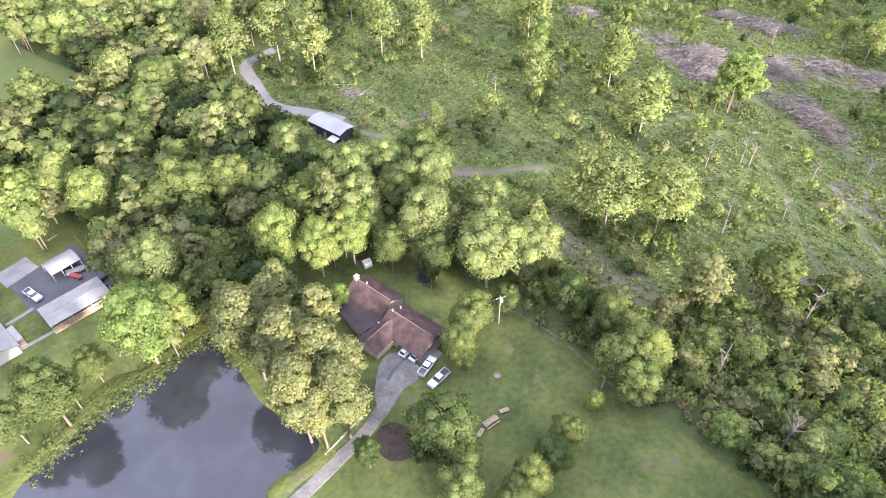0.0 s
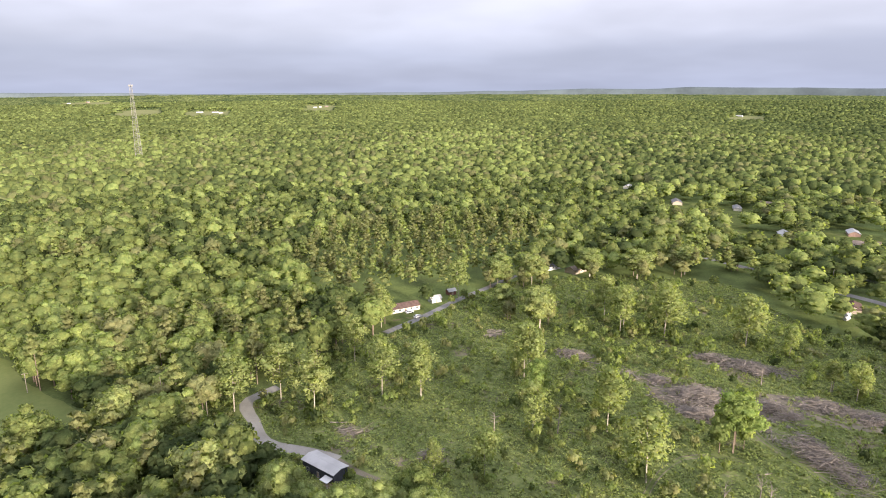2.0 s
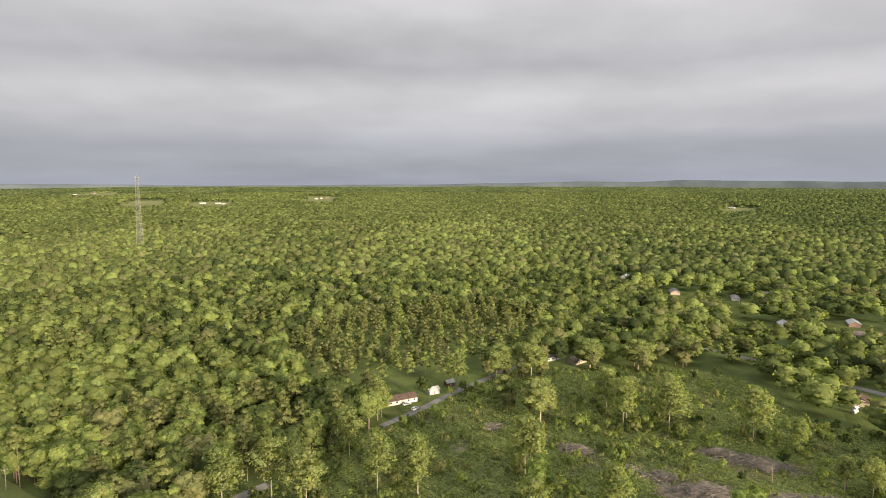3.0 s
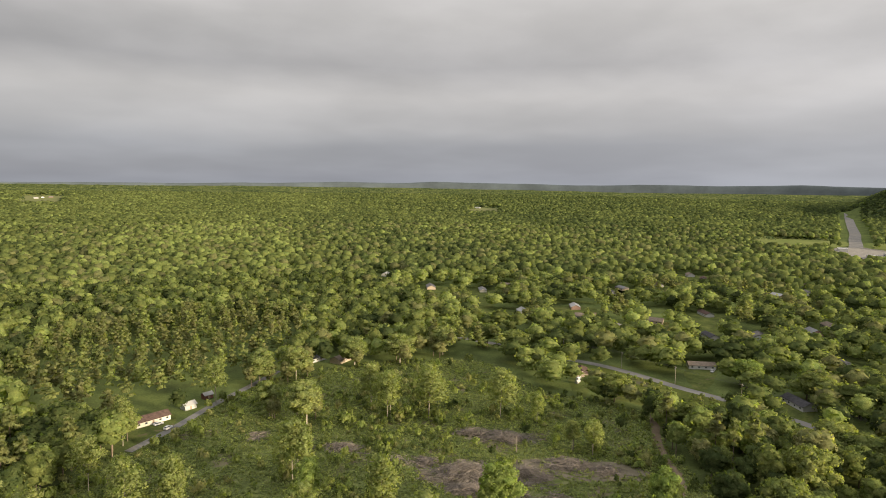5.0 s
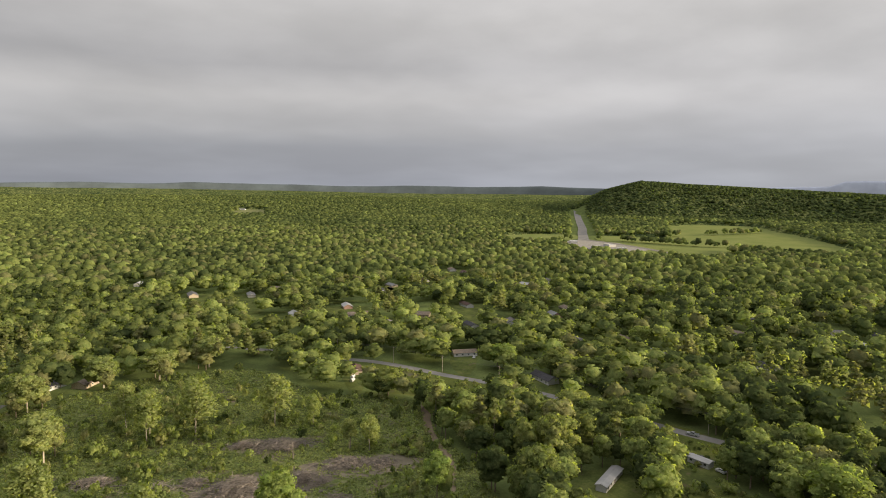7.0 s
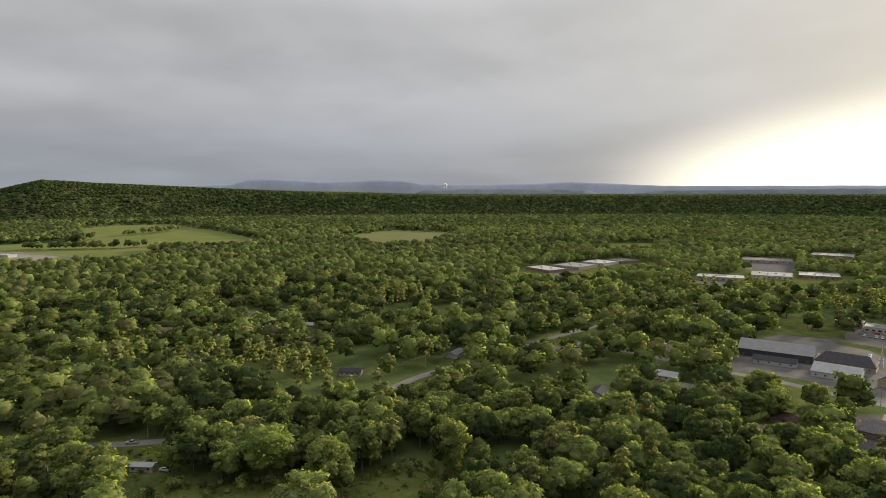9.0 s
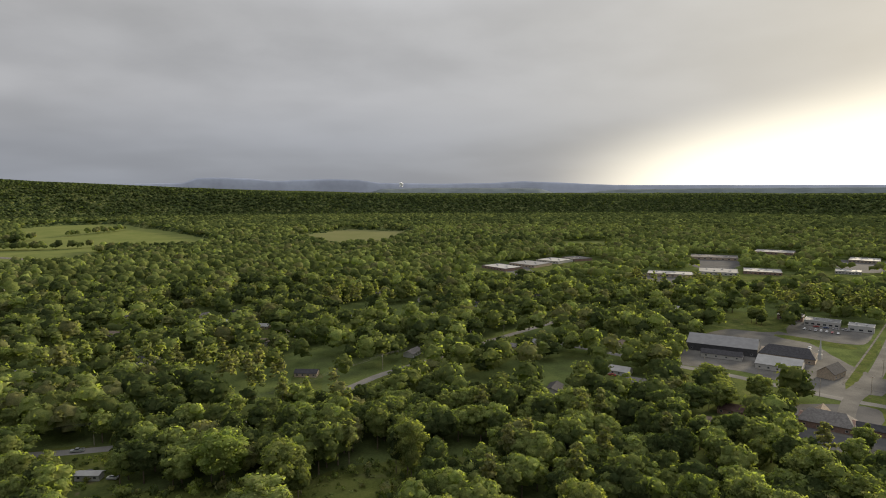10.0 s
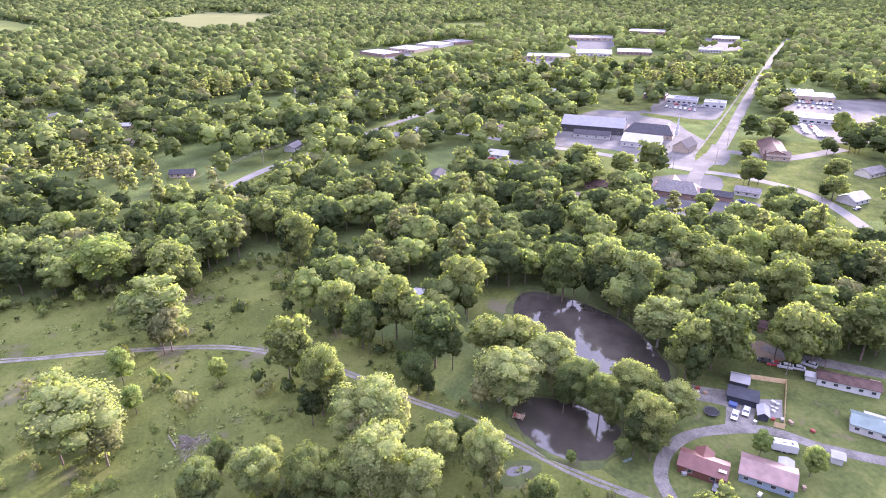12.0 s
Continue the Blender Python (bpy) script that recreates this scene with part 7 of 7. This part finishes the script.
def lamps(t, front, rear, half, z):
    for sy in (-1, 1):
        part("headlight", Geo().box(front, sy * half, z, 0.10, 0.36, 0.16), M["lamp"], t)
        part("tail_light", Geo().box(rear, sy * (half + 0.05), z + 0.05, 0.08, 0.22, 0.22), M["red_plastic"], t)


def car(paint, label, suv=False):
    t = thing("car", 0, 0, label=label, category="car")
    h = 0.25 if suv else 0.0
    part("body", Geo().side([(-2.2, 0.32), (2.2, 0.32), (2.25, 0.62), (2.1, 0.80 + h), (1.0, 0.95 + h), (-1.9, 1.0 + h), (-2.25, 0.92 + h), (-2.28, 0.55)], 1.8), M[paint], t)
    tail = -1.95 if suv else -1.55
    part("cabin_glass", Geo().side([(1.15, 0.93 + h), (0.45, 1.38 + h), (tail + 0.35, 1.40 + h), (tail - 0.15, 0.98 + h)], 1.62, 0.82, level=1.2), M["glass"], t)
    part("roof", Geo().side([(0.50, 1.37 + h), (0.30, 1.45 + h), (tail + 0.45, 1.46 + h), (tail + 0.30, 1.39 + h)], 1.36), M[paint], t)
    for sx in (1.0, 0.05):
        for sy in (-1, 1):
            part("mirror" if sx == 1.0 else "door_handle", Geo().box(sx, sy * 0.92, 0.92 + h, 0.14, 0.12, 0.1), M[paint], t)
    wheels(t, 1.36, 0.9, 0.33)
    lamps(t, 2.2, -2.22, 0.62, 0.62)
    part("bumper", Geo().box(2.26, 0, 0.36, 0.10, 1.7, 0.22), M["dark_metal"], t)
    return t


def pickup(paint, label):
    t = thing("pickup_truck", 0, 0, label=label, category="pickup truck")
    part("body", Geo().side([(-2.85, 0.45), (2.85, 0.45), (2.9, 0.95), (2.7, 1.15), (1.25, 1.2), (-2.85, 1.2)], 1.95), M[paint], t)
    part("cab_glass", Geo().side([(1.3, 1.18), (0.65, 1.74), (-0.75, 1.76), (-0.95, 1.18)], 1.72, 0.85, level=1.5), M["glass"], t)
    part("roof", Geo().side([(0.68, 1.72), (0.5, 1.84), (-0.7, 1.85), (-0.78, 1.74)], 1.5), M[paint], t)
    part("bed", Geo().box(-1.92, 0, 1.205, 1.7, 1.6, 0.012), M["dark_metal"], t)
    for sy in (-1, 1):
        part("bed_side", Geo().box(-1.92, sy * 0.88, 1.19, 1.85, 0.14, 0.22), M[paint], t)
        part("mirror", Geo().box(1.05, sy * 1.06, 1.22, 0.16, 0.16, 0.22), M["dark_metal"], t)
    part("tailgate", Geo().box(-2.80, 0, 1.19, 0.10, 1.62, 0.22), M[paint], t)
    part("bumper", Geo().box(2.92, 0, 0.5, 0.14, 1.9, 0.28), M["car_silver"], t)
    part("bumper", Geo().box(-2.92, 0, 0.5, 0.14, 1.9, 0.22), M["car_silver"], t)
    wheels(t, 1.85, 0.98, 0.40)
    lamps(t, 2.84, -2.84, 0.74, 0.85)
    return t


FLEET = {
    "wp": pickup("car_white", "white pickup truck with a dark bed"), "sp": pickup("car_silver", "silver and black pickup truck with an open bed"),
    "ws": car("car_white", "white parked sport utility car", True), "wc": car("car_white", "white saloon car parked outdoors"), "sc": car("car_silver", "silver car parked outdoors"),
    "dc": car("car_dark", "dark car parked outdoors"), "rc": car("car_red", "red car parked outdoors"), "bc": car("car_blue", "dark blue car parked outdoors"),
}
PARKED = [("wp", -4.1, 84.2, 59), ("sp", -1.4, 80.9, 227), ("ws", -8.7, 88.9, 50.4), ("wc", -6.35, 87.65, 50.4), ("wp", -104.9, 108.2, -33), ("ws", -10.9, 323.6, 50), ("wc", -15.5, 331.0, 30), ("wc", 112.0, -123.5, 130), ("sc", 112.4, -127.8, 130), ("ws", 126.9, -155.6, 50), ("wc", 125.0, -158.9, 48), ("rc", 129.0, -153.4, 60), ("dc", 131.3, -151.8, 40), ("dc", 137.6, -148.4, 20), ("ws", 125.2, -163.9, 30), ("dc", 91.2, -100.2, -45)]
PARKED += [("dc", 232.8, 129.6, 60), ("ws", 262.0, 106.0, 80), ("dc", 269.0, 118.0, 80), ("sp", 292.0, 132.5, 96), ("rc", 371.0, -151.0, 40), ("wc", 369.0, -160.0, 60), ("sc", 272.0, -266.0, 40), ("wp", 236.0, 320.0, 40), ("ws", 240.0, 316.0, 70), ("wc", 312.0, 300.0, 30), ("dc", 228.0, -300.0, 100)]
KINDS = ["wc", "sc", "dc", "ws", "rc", "bc", "sp", "wp"]
for n, (ax, ay, bx, by, count, turn) in enumerate([(461.0, -474.0, 435.0, -503.0, 15, 140), (379.0, -424.0, 349.0, -403.0, 9, 48), (386.0, -420.0, 362.0, -402.0, 5, 228), (472.0, -357.0, 453.0, -372.0, 7, 137), (478.0, -372.0, 462.0, -386.0, 4, 47), (438.0, -470.0, 418.0, -494.0, 7, 320), (402.0, -309.0, 414.0, -318.0, 3, 137), (256.0, -250.0, 250.0, -243.0, 2, 47)]):
    for k in range(count):
        u = k / max(1, count - 1)
        PARKED.append((KINDS[(3 * n + k * k + k // 2) % 8], ax + (bx - ax) * u, ay + (by - ay) * u, turn + (k * 37) % 7 - 3))
used = set()
for key, x, y, turn in PARKED:
    m = pose(x, y, 0.16 if math.hypot(x, y) > 100 else 0.14, 0, 0, turn)
    if key in used:
        copy_thing(FLEET[key], m)
    else:
        FLEET[key].matrix_basis = m
        used.add(key)

rv = thing("camper_trailer", 96.8, -126.4, 53.6, 0.12, label="white camper trailer with grey stripes", category="camper trailer")
part("body", Geo().side([(-3.2, 0.55), (3.0, 0.55), (3.3, 1.1), (3.15, 2.3), (2.6, 2.85), (-2.6, 2.85), (-3.2, 2.4)], 2.35), M["car_white"], rv)
for x in (-1.8, 0.2, 2.0):
    part("window", Geo().box(x, -1.19, 1.5, 0.9, 0.06, 0.65), M["glass"], rv)
part("stripe", Geo().box(0, -1.185, 0.95, 5.6, 0.04, 0.22), M["grey_metal"], rv)
part("roof_unit", Geo().box(0.3, 0, 2.85, 1.0, 0.8, 0.3), M["siding"], rv)
part("roof_vent", Geo().box(-1.6, 0.2, 2.85, 0.5, 0.5, 0.18), M["dark_metal"], rv)
wheels(rv, 0.55, 1.1, 0.36)
part("hitch", Geo().rod((3.2, 0, 0.55), (4.4, 0, 0.5), 0.07, 0.05, 6), M["dark_metal"], rv)


# ---- poles, wires and the mast ----
def pole(x, y, height, turn, label="weathered wooden utility pole with a crossarm", drum=True, lean=0.0):
    t = thing("utility_pole", x, y, turn, label=label, category="utility pole")
    if lean:
        t.matrix_basis = pose(x, y, 0, 0, lean, turn)
    part("post", Geo().rod((0, 0, -0.1), (0, 0, height), 0.17, 0.11, 8), M["pale_bark"], t)
    arm = part("crossarm", Geo().box(0, 0, height - 0.7, 2.4, 0.11, 0.13), M["timber"], t)
    for sx in (-1.05, -0.4, 1.05):
        part("insulator", Geo().rod((sx, 0, height - 0.57), (sx, 0, height - 0.35), 0.07, 0.05, 6), M["white"], arm)
    if drum:
        part("transformer", Geo().rod((0.42, 0, height - 2.2), (0.42, 0, height - 1.2), 0.27, 0.27, 10), M["galv"], t)
    return Vector((x, y, height - 0.35))


def wire(a, b, sag, off=0.0):
    """A hanging line between two points: one thin tube."""
    d = Vector(b) - Vector(a)
    side = Vector((d.y, -d.x, 0)).normalized()
    v, q = [], []
    for k in range(13):
        u = k / 12
        c = Vector(a).lerp(Vector(b), u) + side * off
        c.z -= sag * 4 * u * (1 - u)
        v += [tuple(c + side * 0.03), tuple(c - side * 0.03), tuple(c + Vector((0, 0, 0.045)))]
        if k:
            q += [(3 * k - 3 + i, 3 * k - 3 + (i + 1) % 3, 3 * k + (i + 1) % 3, 3 * k + i) for i in range(3)]
    ob = new("power_line", sheet_mesh("power_line", v, q, M["dark_metal"]))
    tagged(ob, "thin dark overhead power line", "power line", "power lines")


top = pole(13.2, 97.1, 9.9, 20, "pale wooden utility pole with a transformer")
low = pole(34.6, 78.0, 9.0, 30, "leaning wooden utility pole beside a hedge", False, 3.0)
wire(top, low, 0.8)
wire(low, (30.0, 20.0, 9.0), 0.8)
wire(top, (-3.0, 94.0, 4.2), 0.4)
line = [pole(x, y, 11.0, turn, drum=k % 2 == 0) for k, (x, y, turn) in enumerate([(246, 372, 65), (262, 328, 70), (272, 290, 75), (282, 250, 78), (294, 206, 82), (297, 165, 88), (299, 128, 88), (312, 84, 60), (340, 46, 45), (372, 20, 40), (402, -8, 45), (432, -42, 50), (462, -76, 50), (492, -108, 50)])]
for a, b in zip(line[:-1], line[1:]):
    for off in (-1.05, 1.05):
        wire(a, b, 0.9, off)
town_line = [pole(x, y, 10.5, turn, drum=False) for x, y, turn in ((396, -190, 140), (370, -212, 140), (344, -232, 140), (318, -252, 140), (286, -276, 160), (318, -284, 47), (348, -318, 47), (384, -358, 47), (424, -400, 47))]
for a, b in zip(town_line[:4], town_line[1:5]):
    wire(a, b, 0.7)
for a, b in zip(town_line[5:8], town_line[6:9]):
    wire(a, b, 0.7)
pole(-170.0, 240.0, 9.0, 30, "thin pale pole at a pasture's edge", False)
pole(-88.0, 218.0, 9.0, 30, "thin utility pole beside a gravel track", False)


def mast(x, y, height, base, top_w):
    t = thing("radio_mast", x, y, 15, float(land(x, y)), label="tall pale steel lattice radio mast above the woods", category="radio mast")
    steps = 17
    corner = lambda k, a: Vector(((base + (top_w - base) * k / steps) / 1.7 * math.cos(a), (base + (top_w - base) * k / steps) / 1.7 * math.sin(a), height * k / steps))
    angles = [radians(90 + 120 * n) for n in range(3)]
    for a in angles:
        part("leg", Geo().rod(corner(0, a), corner(steps, a), 0.30, 0.22, 5), M["pale_metal"], t)
    for k in range(steps):
        g = Geo()
        for a, b in zip(angles, angles[1:] + angles[:1]):
            g.rod(corner(k, a), corner(k + 1, b), 0.11, n=3).rod(corner(k, b), corner(k + 1, a), 0.11, n=3).rod(corner(k + 1, a), corner(k + 1, b), 0.11, n=3)
        part("brace", g, M["pale_metal"], t)
    for n in range(6):
        a = radians(60 * n)
        part("antenna", Geo().box(3.2 * math.cos(a), 3.2 * math.sin(a), height - 2.2, 0.7, 0.7, 3.0), M["pale_metal"], t)
    part("platform", Geo().rod((0, 0, height - 1.6), (0, 0, height - 1.1), 3.4, 3.4, 10), M["pale_metal"], t)
    part("tip", Geo().rod((0, 0, height), (0, 0, height + 5), 0.18, 0.05, 5), M["pale_metal"], t)


mast(-527.0, 1131.0, 133.0, 12.0, 4.0)

# ---- yards ----
def trampoline(x, y):
    t = thing("trampoline", x, y, label="round black trampoline on a lawn", category="trampoline", group="trampolines")
    part("mat", Geo().rod((0, 0, 0.84), (0, 0, 0.86), 1.75, 1.75, 24), M["tyre"], t)
    for n in range(24):
        a, b = radians(15 * n), radians(15 * n + 15)
        part("rim", Geo().rod((2.05 * math.cos(a), 2.05 * math.sin(a), 0.88), (2.05 * math.cos(b), 2.05 * math.sin(b), 0.88), 0.17, n=6), M["dark_metal"], t)
    for n in range(6):
        a = radians(60 * n)
        part("leg", Geo().rod((2.0 * math.cos(a), 2.0 * math.sin(a), 0), (2.0 * math.cos(a), 2.0 * math.sin(a), 0.85), 0.04), M["galv"], t)
        part("net_pole", Geo().rod((2.1 * math.cos(a), 2.1 * math.sin(a), 0.85), (2.1 * math.cos(a), 2.1 * math.sin(a), 2.3), 0.035), M["dark_metal"], t)


trampoline(-4.7, 111.7)
trampoline(115.4, -118.1)


def fence(points, height, mat, label, gap=2.4, rails=2, boards=False):
    t = thing("fence", points[0][0], points[0][1], label=label, category="fence")
    o = Vector((points[0][0], points[0][1], 0))
    for a, b in zip(points[:-1], points[1:]):
        a, b = Vector((*a, 0)) - o, Vector((*b, 0)) - o
        n = max(1, round((b - a).length / gap))
        turn = math.degrees(math.atan2(b.y - a.y, b.x - a.x))
        for k in range(n + 1):
            p = a.lerp(b, k / n)
            part("post", Geo().box(p.x, p.y, 0, 0.11, 0.11, height + 0.08, turn), M[mat], t)
        for k in range(n):
            p, q = a.lerp(b, k / n), a.lerp(b, (k + 1) / n)
            c = (p + q) / 2
            for r in range(rails):
                part("rail", Geo().box(c.x, c.y, height * (r + 0.6) / rails - 0.04, (q - p).length - 0.11, 0.04, 0.08, turn), M[mat], t)
            if boards:
                for j in range(8):
                    w = p.lerp(q, (j + 0.5) / 8)
                    s = Vector((q - p).normalized().yx).to_3d() * 0.06
                    part("board", Geo().box(w.x + s.x, w.y - s.y, 0.05, (q - p).length / 8 - 0.02, 0.025, height, turn), M[mat], t)


fence([(12.4, 103.7), (18.6, 99.1), (28.4, 90.3), (34.7, 81.0), (39.7, 74.8)], 1.2, "timber", "weathered brown rail fence along a hedge", rails=2)
fence([(-24.7, 63.2), (-17.6, 72.4)], 0.9, "white", "low white rail fence beside a driveway", rails=2)
fence([(125.7, -140.7), (120.0, -149.6), (104.4, -133.8)], 1.7, "new_timber", "new yellow timber plank fence", boards=True)
fence([(105.4, -131.2), (103.6, -133.2)], 1.7, "new_timber", "short new timber plank fence", boards=True)
fence([(-82.5, 108.5), (-90.0, 117.0), (-98.0, 125.0), (-103.0, 130.0)], 1.0, "timber", "low weathered fence behind open sheds", rails=2)


def box_thing(name, x, y, z, sx, sy, sz, turn, mat, label, category, lid=None):
    t = thing(name, x, y, turn, z, label=label, category=category)
    part("body", Geo().box(0, 0, 0, sx, sy, sz, 0, 0.96), M[mat], t)
    part("lid", Geo().box(0, 0, sz, sx + 0.1, sy + 0.1, 0.08), M[lid or mat], t)
    return t


box_thing("garden_box", -20.2, 117.4, 0.05, 2.2, 1.6, 1.7, 30, "white", "small white garden storage box on the lawn", "storage box")
ring = thing("fire_pit", 11.8, 81.9, label="low reddish stone fire ring on the lawn", category="fire pit")
for n in range(12):
    a = radians(30 * n)
    part("stone", Geo().box(0.75 * math.cos(a), 0.75 * math.sin(a), 0.05, 0.38, 0.26, 0.28, 30 * n + 90), M["orange"], ring)
part("ash", Geo().rod((0, 0, 0.06), (0, 0, 0.10), 0.62, 0.6, 12), M["concrete"], ring)
for n, (x, y, turn) in enumerate([(9.6, 70.0, 35), (12.6, 72.8, 20), (7.2, 67.6, 60)]):
    t = thing("picnic_table" if n == 0 else "garden_bench", x, y, turn, label="weathered picnic table on the lawn" if n == 0 else "small weathered garden bench", category="table" if n == 0 else "bench")
    s = 1.0 if n == 0 else 0.6
    for k in range(5):
        part("top_board", Geo().box(0, (k - 2) * 0.19, 0.74 * s, 3.6 * s, 0.17, 0.05), M["timber"], t)
    for sx in (-1, 1):
        part("leg", Geo().box(sx * 1.3 * s, 0, 0, 0.10, 0.7, 0.74 * s), M["timber"], t)
        if n == 0:
            part("seat", Geo().box(0, sx * 0.85, 0.45, 3.4, 0.28, 0.05), M["timber"], t)
mound = thing("earth_mound", 52.0, 74.5, label="small orange-brown earth mound among brush", category="mound")
part("soil", Geo().rod((0, 0, 0), (0.1, 0, 1.3), 2.2, 0.4, 12), M["orange"], mound)
for n, (x, y, turn, s) in enumerate([(-97.5, 116.7, 30, 1.0), (-96.4, 114.6, -20, 0.7), (-89.6, 114.1, 60, 0.9), (-87.0, 111.4, 10, 0.6)]):
    t = thing("boat_trailer" if n == 0 else "yard_tractor", x, y, turn, 0.14, label="covered grey boat on a trailer" if n == 0 else "small red and black yard tractor", category="boat" if n == 0 else "tractor")
    part("hull" if n == 0 else "body", Geo().side([(-2.2 * s, 0.5), (1.6 * s, 0.5), (2.6 * s, 1.1), (-2.2 * s, 1.15)], 1.7 * s, 1.0), M["grey_metal" if n == 0 else "red_plastic" if n == 1 else "dark_metal"], t)
    wheels(t, 0.9 * s, 0.85 * s, 0.32)
box_thing("tarpaulin_heap", 116.2, -126.4, 0.12, 2.2, 1.8, 0.9, 40, "tarp", "heap under a crumpled blue tarpaulin", "tarpaulin")
for n, (x, y) in enumerate([(124.6, -120.6), (123.4, -122.4), (126.2, -121.8), (108.0, -127.0), (106.6, -135.4), (104.8, -136.6), (107.5, -133.0), (97.4, -95.4), (86.0, -108.8), (84.4, -120.8), (100.2, -139.8)]):
    box_thing("crate", x, y, 0.12, 0.9 + 0.2 * (n % 3), 0.8, 0.6 + 0.2 * (n % 2), 37 * n, ["white", "timber", "red_plastic", "galv"][n % 4], "small pale crate lying in a yard" if n % 4 in (0, 3) else "small coloured crate lying in a yard", "crate")
jetty = thing("jetty", 130.6, -64.0, 50, 0.2, label="small weathered timber jetty at a pond", category="jetty")
for k in range(8):
    part("plank", Geo().box(k * 0.42 - 1.6, 0, 0.5, 0.38, 2.2, 0.06), M["timber"], jetty)
for sx in (-1.5, 1.3):
    for sy in (-0.9, 0.9):
        part("post", Geo().box(sx, sy, -0.3, 0.16, 0.16, 1.5), M["timber"], jetty)
part("bench", Geo().box(0.9, 0, 0.56, 0.5, 1.5, 0.45), M["red_plastic"], jetty)
pool = thing("round_pool", 247.7, 205.1, label="round above-ground pool with a pale rim", category="pool")
part("wall", Geo().rod((0, 0, 0), (0, 0, 1.1), 2.8, 2.8, 20), M["siding"], pool)
part("water", Geo().rod((0, 0, 1.1), (0, 0, 1.13), 2.55, 2.55, 20), M["pond"], pool)
for n, (x, y) in enumerate([(225, 314), (221, 317), (217, 312)]):
    t = thing("propane_tank" if n == 0 else "white_trailer", x, y, 30, label="white propane tank beside a house" if n == 0 else "small white cargo trailer beside a house", category="tank" if n == 0 else "trailer")
    part("body", Geo().rod((-2, 0, 1.2), (2, 0, 1.2), 1.0, 1.0, 12), M["white"], t)
    part("stand", Geo().box(0, 0, 0, 2.4, 1.2, 0.5), M["concrete"], t)
ribbon("path", [(-107.8, 99.0), (-105.4, 101.8), (-103.4, 104.4)], 1.1, M["concrete"], "pale concrete garden path", 0.16, 1.0, category="path")
ribbon("path", [(-100.6, 91.7), (-97.4, 94.6), (-94.7, 97.3)], 1.1, M["concrete"], "pale concrete garden path", 0.16, 1.0, category="path")

kayak = thing("kayak", 106.2, -84.5, 100, 0.06, label="small green and white kayak lying on grass", category="kayak")
part("hull", Geo().side([(-1.5, 0.22), (-1.0, 0.02), (1.0, 0.02), (1.5, 0.22), (0.9, 0.30), (-0.9, 0.30)], 0.7), M["green_metal"], kayak)
part("cockpit", Geo().rod((0, 0, 0.30), (0, 0, 0.33), 0.26, 0.26, 10), M["dark_metal"], kayak)
for n, (x, y, turn, s) in enumerate([(113.6, -138.7, 20, 1.0), (112.4, -139.2, 70, 0.8), (111.0, -137.4, 40, 0.7), (110.2, -135.6, 10, 0.9), (112.0, -136.8, 55, 0.6)]):
    box_thing("storage_tote", x, y, 0.14, 1.2 * s, 0.9 * s, 0.7 * s, turn, ["white", "galv", "siding"][n % 3], "pale storage tote standing on a cluttered slab", "storage box")

# a plume of smoke far off
puff = []
for k in range(9):
    puff.append((bearing(93.0 + rng.uniform(-0.12, 0.12)) * 4400 + Vector((0, 0, 108 + k * 3.0))))
v, f, w = lumps(np.array([tuple(p) for p in puff]), np.linspace(5, 11, 9), 0.8, 0.25)
smoke = new("smoke_plume", sheet_mesh("smoke_plume", v, f, M["smoke"], smooth=True))
tagged(smoke, "small white plume of smoke on the horizon", "smoke", kind="stuff")
